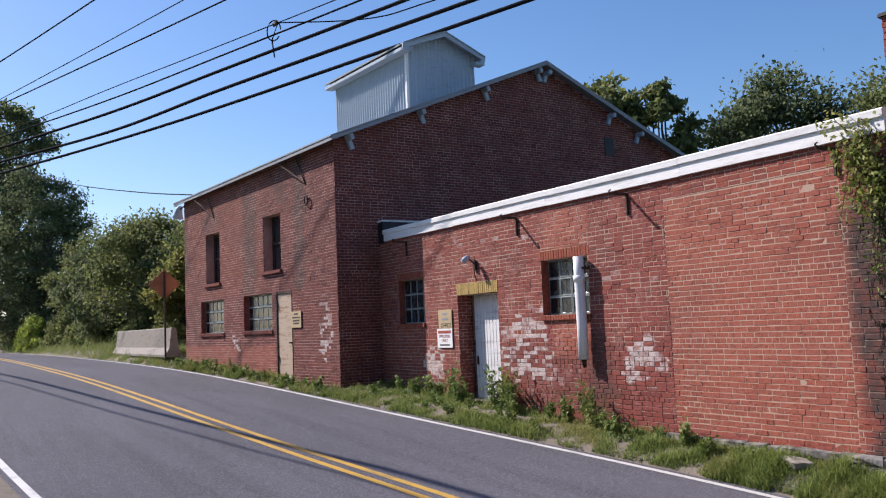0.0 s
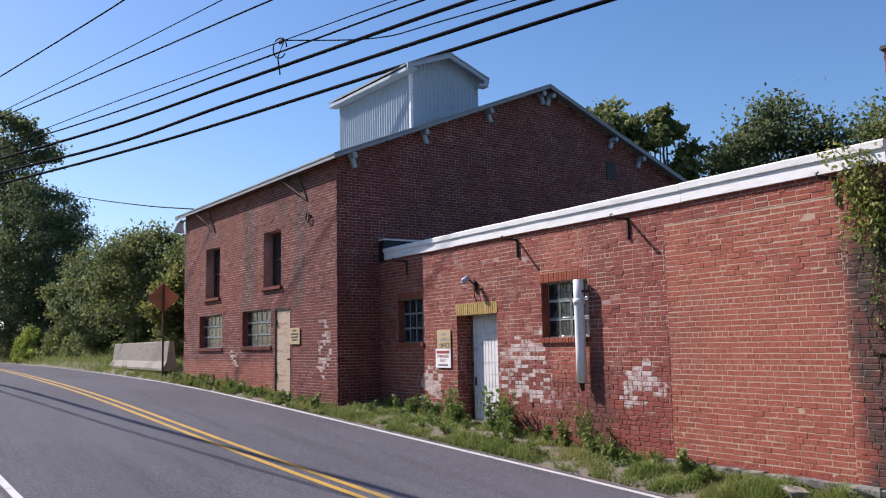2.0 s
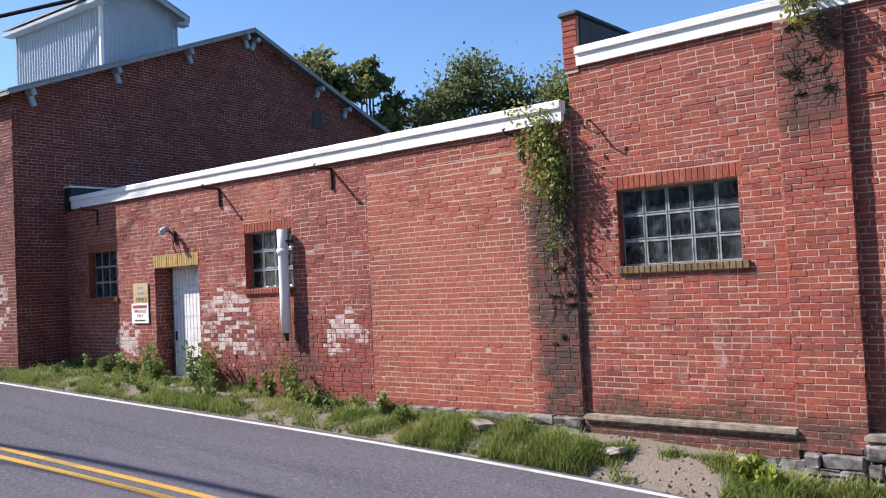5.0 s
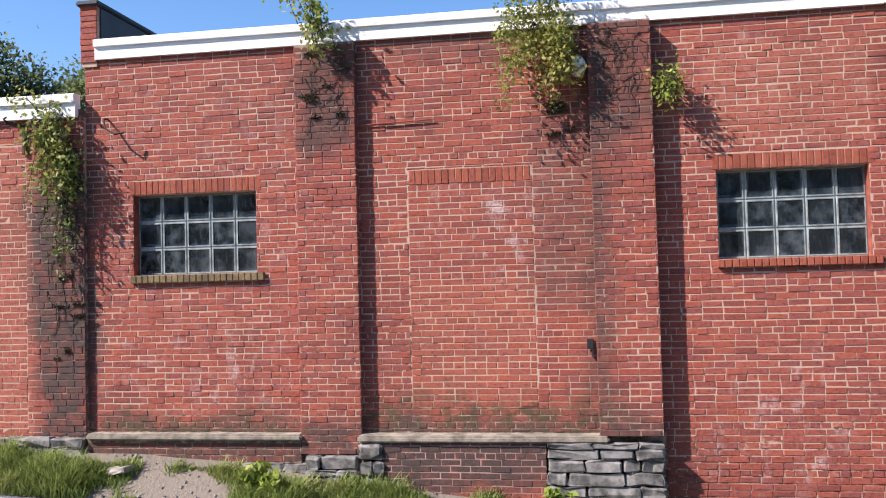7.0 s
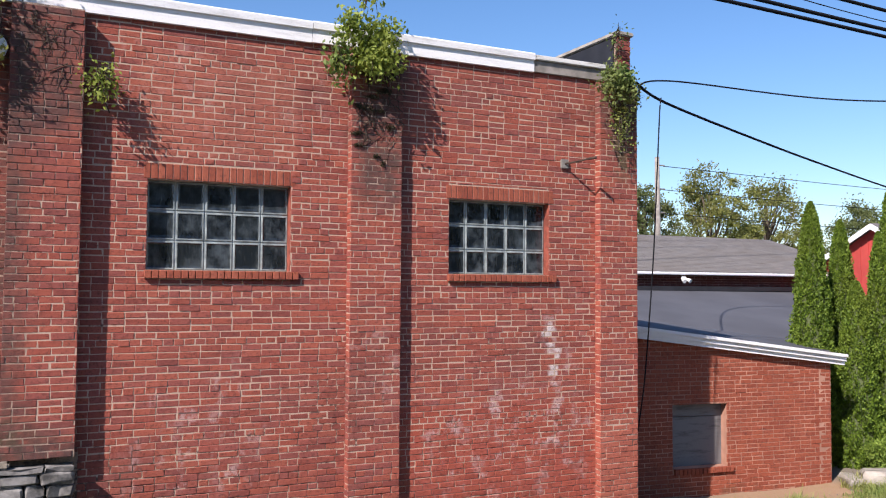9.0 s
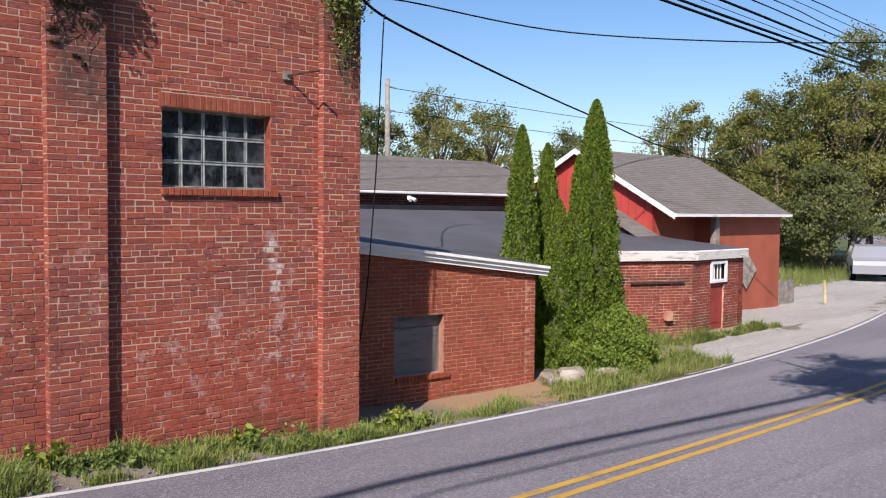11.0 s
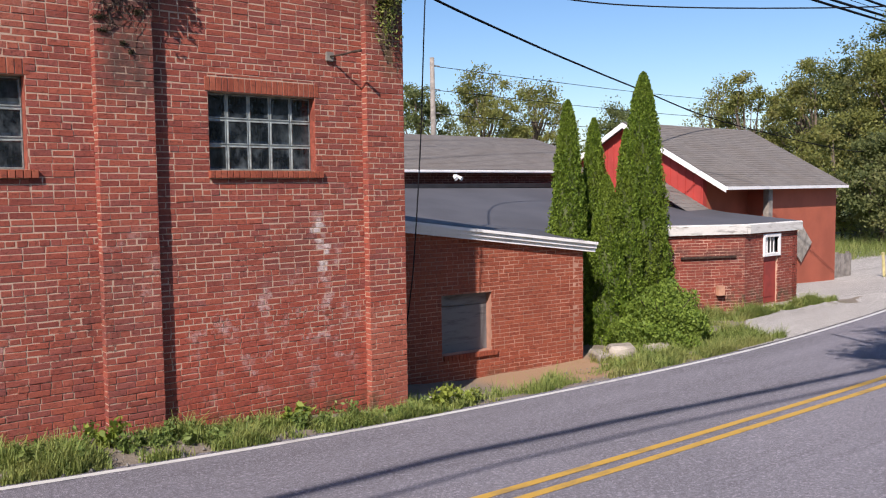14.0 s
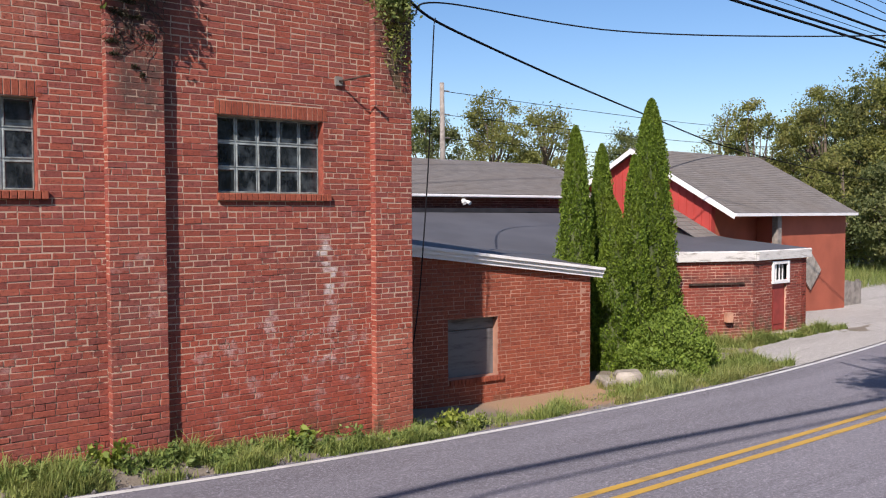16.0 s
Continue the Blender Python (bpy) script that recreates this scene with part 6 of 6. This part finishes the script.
for left, (c, d), r in SPANS:
    a, b = left[0], left[-1]
    ux, uy = b[0] - left[-2][0], b[1] - left[-2][1]
    wx, wy = a[0] - left[1][0], a[1] - left[1][1]
    vx, vy = d[0] - c[0], d[1] - c[1]
    k, e = 14 / max(0.5, vx), 9.0 / ux
    line("power_line", [(a[0] + wx * 2, a[1] + wy * 2, 11.6)] + [(*p, 11.5) for p in left] + [(b[0] + ux * e, b[1] + uy * e, 11.55), (4.0, (b[1] + c[1]) / 2 + 2.5, 11.6), (c[0] - 14, c[1] - 0.6, 11.5), (*c, 11.5), (*d, 11.5), (d[0] + vx * k, d[1] + vy * k, 11.6)],
         r, "black overhead cable strung along the road")
line("power_line", [(-60, -14.68, 9.3), (-41.8, -12.65, 9.3), (-30.9, -11.28, 9.3), (-24.3, -10.28, 9.3), (-19.9, -9.68, 9.3), (-7.9, -9.03, 9.3), (-4.6, -9.03, 9.3), (0.9, -9.68, 9.3), (26, -13.28, 9.4)], 0.075, "thick bundled black cable over the far lane")
line("power_line", [(-60, -15.38, 9.3), (-41.8, -13.28, 9.3), (-30.9, -11.88, 9.3), (-24.3, -10.88, 9.3), (-19.9, -10.28, 9.3), (-7.9, -9.63, 9.3), (-4.6, -9.58, 9.3), (0.9, -10.23, 9.3), (26, -13.88, 9.4)], 0.034, "thin black cable over the far lane")
clamp = thing("line_splice", "wire splice with a loop and dangling end on the overhead line", "cable", (-27.45, 0.06, 11.53))
part("loop", mesh_of(*tube([(-27.55 + 0.22 * math.cos(w), 0.06 + 0.15 * math.cos(w), 11.33 + 0.34 * math.sin(w)) for w in np.linspace(0, 5.6, 16)], 0.022, 6), RUBBER, True), RUBBER, clamp)
part("clamp", boxes([(-27.60, -27.25, 0.02, 0.12, 11.46, 11.60)], 0.03), DARKSTEEL, clamp)
part("dangling_end", tube([(-27.32, 0.12, 11.53), (-27.58, -0.00, 11.01), (-27.53, 0.06, 10.43)], 0.026, 6), RUBBER, clamp)
line("splice_wire", [(-27.32, 0.12, 11.53), (-25.23, 2.41, 11.33), (-23.14, 3.91, 11.53), (-15.18, 8.15, 11.92)], 0.022, "thin wire that branches from the splice")
line("service_drop", [(-80, -4.0, 15.8), (-62, -3.29, 12.13), (-48, -2.65, 9.36), (-36, -2.39, 7.2), (-29.64, -2.11, 6.15)], 0.02, "service wire to the mill's eave")
line("service_drop", [(6.2, -0.16, 4.05), (6.6, 0.5, 4.35), (7.6, 1.6, 4.62), (10.1, 3.8, 5.6), (14.9, 3.3, 5.6), (19.4, 0.4, 5.6), (24, -2.5, 5.9)], 0.017, "black service cable looping from the building corner")
line("service_drop", [(6.2, -0.12, 4.30), (7.4, 0.65, 4.28), (10.5, 1.73, 4.10), (13.5, 2.96, 4.05), (18.0, 4.85, 4.03), (26.0, 7.27, 3.66), (38.0, 8.98, 3.07), (44.0, 9.87, 3.08), (56, 11.5, 3.4)], 0.02, "black service cable running to the sheds")
line("drop_cable", [(6.94, 0.25, 4.24), (6.79, 0.1, 4.05), (6.74, 0.1, 3.2), (6.67, 0.1, 2.01), (6.54, 0.1, 0.58), (6.47, 0.12, -0.05), (6.40, 0.3, -1.2)], 0.0095, "loose black cable hanging beside the corner")
far_pole = thing("utility_pole", "weathered wooden utility pole beyond the grey roof", "pole", (25.1, 22, -1.6))
part("shaft", mesh_of(*tube([(25.15, 22, -1.7), (25.1, 22, 3), (25.05, 22, 7.6)], 0.16, 10, 0.11), WOODGREY, True), WOODGREY, far_pole)
for z in (7.2, 6.1, 5.0):
    part("insulator", boxes([(25.1, 25.5, 21.96, 22.04, z, z + 0.06)], 0.01), WOODGREY, far_pole)
    line("far_wire", [(25.4, 22, z), (45, 21, z - 0.4), (70, 20, z)], 0.016, "thin distant wire between poles", group="distant wires")


# ---- fittings on the low wing ----
def arm_bracket(x, z, y, long=0.36):
    th = thing("iron_bracket", "rusty iron arm bracket under the roof edge", "bracket", (x, y, z), group="iron wall brackets", local=True)
    part("plate", boxes([(-0.02, 0.02, -0.035, 0.0, -0.32, 0.02)], 0.004), DARKSTEEL, th)
    part("arm", boxes([(-0.018, 0.018, -long, -0.02, -0.01, 0.03)], 0.004), DARKSTEEL, th)
    part("hook", tube([(0, -long, 0.01), (0, -long - 0.02, 0.05), (0, -long + 0.02, 0.07)], 0.012, 6), DARKSTEEL, th)


for x in (-18.9, -14.58, -11.6, -7.95):
    arm_bracket(x, 3.5, -0.068)
lamp = thing("wall_lamp", "old white wall lamp over the office door", "lamp", (-16.05, -0.07, 2.75), local=True)
part("base", boxes([(-0.05, 0.05, -0.05, 0, -0.12, 0.1)], 0.012), DARKSTEEL, lamp)
part("arm", tube([(0, -0.03, 0.02), (-0.02, -0.12, 0.1), (-0.03, -0.2, 0.1)], 0.018, 8), DARKSTEEL, lamp)
part("shade", mesh_of(*tube([(-0.03, -0.13, 0.14), (-0.03, -0.18, 0.145), (-0.03, -0.24, 0.1), (-0.03, -0.27, 0.06)], 0.045, 12, 0.068), TIN, True), TIN, lamp, "dented pale shade")
part("wire", tube([(0.03, -0.05, -0.1), (0.05, -0.06, -0.25), (0.09, -0.03, -0.33)], 0.01, 6), RUBBER, lamp)


def words(text, size, parent, mat, at):
    """Letters cut out of a thin sheet, facing the road."""
    cu = bpy.data.curves.new("letters", "FONT")
    cu.body, cu.size, cu.extrude, cu.align_x = text, size, 0.0015, "CENTER"
    tmp = bpy.data.objects.new("letters", cu)
    me = bpy.data.meshes.new_from_object(tmp)
    bpy.data.objects.remove(tmp)
    me.transform(Matrix.Rotation(radians(90), 4, "X"))
    me.materials.clear()
    me.materials.append(mat)
    ob = part("lettering", me, mat, parent)
    ob.location = at
    return ob


INK = plain("faded black paint", (0.06, 0.055, 0.05), 0.8, scale=20, vary=0.5)
RED_INK = plain("faded red paint", (0.35, 0.07, 0.05), 0.8, scale=20, vary=0.4)
TAN = white_mat("faded tan sign board", (0.50, 0.38, 0.22), (0.34, 0.25, 0.15), 0.6)
s1_ = thing("office_sign", "faded tan board sign beside the office door", "sign", (-17.30, -0.075, 1.49), local=True)
part("board", boxes([(-0.275, 0.275, -0.015, 0.0, 0, 0.40)], 0.004), TAN, s1_)
words("OFFICE", 0.13, s1_, INK, (0.03, -0.017, 0.02))
for z, w in ((0.17, 0.13), (0.28, 0.1)):
    part("worn_mark", boxes([(-w, w, -0.018, -0.015, z, z + 0.05)]), TIN_DARK, s1_)
s2_ = thing("notice_sign", "white notice board sign below the office sign", "sign", (-17.34, -0.075, 1.08), local=True)
part("board", boxes([(-0.31, 0.31, -0.015, 0.0, 0, 0.405)], 0.004), FASCIA, s2_)
part("heading_bar", boxes([(-0.26, 0.26, -0.018, -0.015, 0.305, 0.365)]), RED_INK, s2_)
words("EMPLOYEES", 0.088, s2_, RED_INK, (0, -0.017, 0.215))
words("ONLY", 0.088, s2_, RED_INK, (0, -0.017, 0.125))
part("small_print", boxes([(-0.2, 0.2, -0.018, -0.015, 0.045, 0.075)]), INK, s2_)
s3_ = thing("warning_sign", "small cream notice beside the mill door", "sign", (*mw(-2.24, -0.02), 1.65), local=True)
s3_.rotation_euler = (0, 0, TURN)
part("board", boxes([(-0.29, 0.29, -0.015, 0.0, 0, 0.42)], 0.004), TAN, s3_)
for z, w in ((0.33, 0.12), (0.24, 0.22), (0.16, 0.2), (0.09, 0.16)):
    part("text_bar", boxes([(-w, w, -0.018, -0.015, z, z + 0.04)]), INK, s3_)
pipe = thing("drain_pipe", "white plastic pipe leaning from the glass block window", "pipe", (-12.71, -0.2, 0.77))
part("tube", mesh_of(*tube([(-12.71, -0.20, 0.90), (-12.71, -0.20, 1.5), (-12.715, -0.20, 2.3), (-12.72, -0.20, 2.62)], 0.088, 14), PLASTIC, True), PLASTIC, pipe)
part("collar", mesh_of(*tube([(-12.715, -0.20, 2.20), (-12.72, -0.20, 2.30)], 0.102, 14), PLASTIC, True), PLASTIC, pipe)
part("strap", boxes([(-12.83, -12.60, -0.21, -0.065, 2.40, 2.44)], 0.004), DARKSTEEL, pipe)
part("rusty_stub", mesh_of(*tube([(-12.71, -0.20, 0.90), (-12.72, -0.19, 0.84), (-12.73, -0.17, 0.77)], 0.05, 8, 0.03), DARKSTEEL, True), DARKSTEEL, pipe)

# ---- fittings on the main wall ----
globe = thing("globe_lamp", "white globe lamp half hidden in the vine", "lamp", (-1.40, -0.012, 3.78), local=True)
part("base", boxes([(-0.05, 0.05, -0.03, 0.0, -0.05, 0.05)], 0.008), DARKSTEEL, globe)
bm = bmesh.new()
bmesh.ops.create_uvsphere(bm, u_segments=16, v_segments=10, radius=0.1, matrix=Matrix.Translation((0, -0.13, 0.02)) @ Matrix.Diagonal((0.85, 0.85, 1.15, 1)))
part("globe", bm, FASCIA, globe)
spot = thing("wall_spotlight", "small weathered wall bracket with a thin rod and rusty tip", "lamp", (5.12, -0.01, 3.14), local=True)
part("plate", boxes([(-0.06, 0.06, -0.03, 0, -0.06, 0.06)], 0.01), WOODGREY, spot)
part("rod", tube([(0, -0.03, 0), (0.1, -0.22, 0.02), (0.18, -0.34, 0.05)], 0.012, 6), DARKSTEEL, spot)
part("head", tube([(0.16, -0.3, 0.04), (0.22, -0.4, 0.05)], 0.016, 8, 0.02), DARKSTEEL, spot)
cond = thing("wall_conduit", "thin rusty conduit across the brick", "conduit", (-3.45, -0.01, 3.33), local=True)
part("tube", tube([(-0.42, -0.02, -0.01), (0, -0.02, 0.0), (0.45, -0.02, 0.015)], 0.009, 8), REVEAL, cond)
hook = thing("iron_hook", "curved rusty iron hook in the brick", "hook", (-6.92, -0.01, 3.57), local=True)
part("rod", tube([(0, 0.02, 0.0), (0, -0.08, -0.02), (0.05, -0.14, -0.14), (0.18, -0.16, -0.22), (0.28, -0.12, -0.2)], 0.012, 6), DARKSTEEL, hook)
plate = thing("iron_plate", "small black iron bracket on the stained pilaster", "bracket", (-1.36, -0.012, 0.75), local=True)
part("plate", boxes([(-0.035, 0.035, -0.02, 0, 0.03, 0.14)], 0.004), TAR, plate)
part("tail", boxes([(0.012, 0.034, -0.02, 0, -0.06, 0.03)], 0.004), TAR, plate)
for x, z in ((-2.94, 6.08), (-9.42, 6.02)):
    st = thing("eave_stay", "rusty iron stay bracing the mill's eave", "bracket", (*mw(x, -0.01), z), group="mill eave stays", local=True)
    st.rotation_euler = (0, 0, TURN)
    part("rod", tube([(0, -0.2, 0.0), (0.7, -0.1, -0.4), (1.38, 0.0, -0.8)], 0.022, 6), DARKSTEEL, st)
    part("strut", tube([(1.0, -0.05, -0.1), (1.38, -0.01, -0.78)], 0.018, 6), DARKSTEEL, st)
ring = thing("iron_ring", "iron anchor ring on the mill front", "bracket", (*mw(-1.44, -0.01), 4.83), local=True)
part("loop", tube([(0.1 * math.cos(w), -0.05, 0.12 * math.sin(w)) for w in np.linspace(0, 6.28, 13)], 0.02, 6), DARKSTEEL, ring)
vent = thing("gable_vent", "small dark vent opening in the gable", "vent", (*mw(0.0, 9.4), 6.73), local=True)
vent.rotation_euler = (0, 0, TURN)
# A solid black block; the opening's inner shade is put into its colour.
part("frame", boxes([(-0.05, 0.02, -0.2, 0.2, -0.27, 0.27)], 0.01), TAR, vent)
mast = thing("street_lamp", "small street lamp on an arm at the mill corner", "lamp", (*mw(-10.9, 0.1), 5.9), local=True)
mast.rotation_euler = (0, 0, TURN)
part("arm", tube([(0.05, 0.05, 0.0), (-0.4, 0.0, 0.12), (-0.75, 0.0, 0.08)], 0.03, 6), DARKSTEEL, mast)
part("head", mesh_of(*tube([(-0.7, 0.0, 0.12), (-0.85, 0.0, 0.08), (-0.95, 0.0, -0.08), (-1.0, 0.0, -0.2)], 0.08, 10, 0.2), TIN, True), TIN, mast)

# ---- roadside beyond the mill ----
BARRIER = white_mat("stained concrete", (0.22, 0.19, 0.155), (0.09, 0.075, 0.06), 0.8)


def barrier(x0, x1, y):
    """A concrete road barrier with a flared foot."""
    z = ground_z((x0 + x1) / 2, y) - 0.03
    th = thing("concrete_barrier", "weathered concrete road barrier on the verge", "barrier", ((x0 + x1) / 2, y, z))
    f = Face((x0, y), (x1, y))
    prof = [(-0.3, z), (0.3, z), (0.3, z + 0.08), (0.16, z + 0.33), (0.085, z + 1.02), (0.07, z + 1.04), (-0.07, z + 1.04), (-0.085, z + 1.02), (-0.16, z + 0.33), (-0.3, z + 0.08)]
    part("block", prism(f, prof, 0, f.length), BARRIER, th)


barrier(-42.6, -32.7, -2.02)
dsign = thing("diamond_road_sign", "orange diamond road sign on a thin post", "road sign", (-32.3, -2.2, 0.8))
ORANGE = plain("faded orange sign sheeting", (0.36, 0.13, 0.05), 0.6, scale=3, vary=0.2)
sx, sy, sz, sr = -32.3, -2.42, 3.38, 0.53
dv = [(sx, sy, sz + sr), (sx + 0.12, sy + sr, sz), (sx, sy, sz - sr), (sx - 0.12, sy - sr, sz)]
dv += [(x - 0.02, y, z) for x, y, z in dv]
part("plate", (dv, [(0, 1, 2, 3), (7, 6, 5, 4), (0, 4, 5, 1), (1, 5, 6, 2), (2, 6, 7, 3), (3, 7, 4, 0)]), ORANGE, dsign)
part("post", boxes([(sx + 0.012, sx + 0.06, sy - 0.03, sy + 0.03, 0.5, sz + sr - 0.1)]), DARKSTEEL, dsign)

# ---- yard beyond the sheds ----
lot = sheet([float(x) for x in np.arange(13.5, 60, 0.5)], lambda x: [edge_y(x) + 0.09 + (max(0.4, min(2.4, (x - 13.5) * 0.5)) if x < 21 else 4.2 if x < 27 else 6.5) * i / 6 for i in range(7)],
            lambda x, y: ground_z(x, y) + 0.012 + 0.01 * noise.noise((x, y, 1)), PATH_ASPHALT, "pavement", "cracked pale asphalt apron beside the road", "pavement")
fence = thing("plank_fence", "short weathered plank fence by the red shed", "fence", (27.9, 4.3, -1.8))
for i in range(12):
    part("plank", boxes([(27.5 + i * 0.15, 27.5 + i * 0.15 + 0.135, 4.28, 4.32, -1.75, -0.92 - 0.012 * (i % 3))], 0.004), WOODGREY, fence)
for x in (27.6, 28.4, 29.2):
    part("post", boxes([(x - 0.05, x + 0.05, 4.33, 4.43, -1.9, -0.88)], 0.008), WOODGREY, fence)
part("rail", boxes([(27.5, 29.3, 4.32, 4.36, -1.1, -1.02)], 0.004), WOODGREY, fence)
bol = thing("marker_post", "leaning pale yellow marker post", "post", (29.4, 3.2, ground_z(29.4, 3.2)), local=True)
part("shaft", tube([(0, 0, -0.1), (-0.08, 0, 0.4), (-0.16, 0, 0.86)], 0.05, 8), plain("pale yellow paint", (0.6, 0.52, 0.25)), bol)
wallr = thing("stone_parapet", "low stone wall with a pale coping beyond the yard", "wall", (48, 11, -1.7))
part("body", boxes([(46.5, 47.0, 5.0, 12.2, -1.9, -1.0)]), STONE, wallr)
part("coping", boxes([(46.4, 47.1, 4.9, 12.3, -1.0, -0.85)], 0.03), CONCRETE, wallr)
rail = thing("rusty_guardrail", "rusty steel guardrail before the woods", "guardrail", (46, 15, -1.7))
for z in (-1.15, -0.75):
    part("beam", boxes([(46.6, 46.7, 12.4, 22, z, z + 0.16)], 0.02), DARKSTEEL, rail)
for i in range(6):
    part("post", boxes([(46.7, 46.85, 12.6 + i * 1.8, 12.75 + i * 1.8, -1.9, -0.55)], 0.01), DARKSTEEL, rail)


def suv(at, turn):
    """A parked silver car: shaped body, glass house, wheels."""
    th = thing("parked_car", "silver sport utility car parked in the yard", "car", at, local=True)
    PAINT = Mat("silver car paint", 0.3, 0.6, 0.5).color((0.55, 0.57, 0.62)).m
    side = [(-2.2, 0.35), (-2.25, 0.75), (-2.1, 0.95), (-1.1, 1.08), (-0.45, 1.58), (0.2, 1.66), (1.6, 1.6), (2.1, 1.15), (2.2, 0.8), (2.18, 0.38)]
    n = len(side)
    vs = [(x, s * (0.88 if z < 1.2 else 0.72), z) for s in (-1, 1) for x, z in side]
    fs = [tuple(range(n)), tuple(range(n, 2 * n))[::-1]] + [(i, (i + 1) % n, n + (i + 1) % n, n + i)[::-1] for i in range(n)]
    part("body", mesh_of(vs, fs, PAINT), PAINT, th)
    for s in (-1, 1):
        wv = [(-0.95, s * 0.86, 1.08), (1.75, s * 0.86, 1.12), (1.45, s * 0.745, 1.54), (-0.42, s * 0.745, 1.54)]
        wv += [(x, y + s * 0.02, z) for x, y, z in wv]
        part("side_window", (wv, [(0, 1, 2, 3), (7, 6, 5, 4), (0, 4, 5, 1), (1, 5, 6, 2), (2, 6, 7, 3), (3, 7, 4, 0)]), DARKGLASS, th)
        for x in (-1.4, 1.35):
            w = part("wheel", tube([(x, s * 0.7, 0.34), (x, s * 0.92, 0.34)], 0.34, 18), RUBBER, th)
            part("rim", tube([(x, s * 0.915, 0.34), (x, s * 0.93, 0.34)], 0.2, 14), TIN, w)
        part("headlight", boxes([(-2.24, -2.05, s * 0.7 - 0.14, s * 0.7 + 0.14, 0.74, 0.88)], 0.02), FASCIA, th)
    th.rotation_euler = (0, 0, turn)


suv((42.6, 6.6, ground_z(42.6, 6.6) + 0.02), radians(25))

# ---- loose stones by the offices ----
def rock(x, y, w, h, seed, mat=None):
    th = part_free("broken_concrete", stone_mesh(w, h, w * 0.7, seed), mat or CONCRETE, "broken chunk of pale concrete in the dirt", "rubble")
    th.location = (x, y, ground_z(x, y) + h * 0.3)
    th.rotation_euler = (0.1, -0.1, seed * 1.7)


def part_free(name, bm, mat, label, cat):
    me = bpy.data.meshes.new(name)
    bm.to_mesh(me)
    bm.free()
    me.materials.append(mat)
    return tagged(new(name, me), label, cat, group="loose rubble")


for i, (x, y, w, h) in enumerate([(7.2, 0.1, 0.22, 0.12), (7.0, 0.45, 0.5, 0.1), (7.5, 0.35, 0.3, 0.1), (6.9, -0.1, 0.18, 0.1), (7.8, 0.5, 0.35, 0.12), (12.0, 0.75, 0.7, 0.3), (12.5, 0.3, 0.5, 0.28), (11.6, 0.9, 0.5, 0.18), (-8.6, -0.4, 0.35, 0.1), (-6.5, -0.45, 0.3, 0.08)]):
    rock(x, y, w, h, i + 1)

finish_bricks()
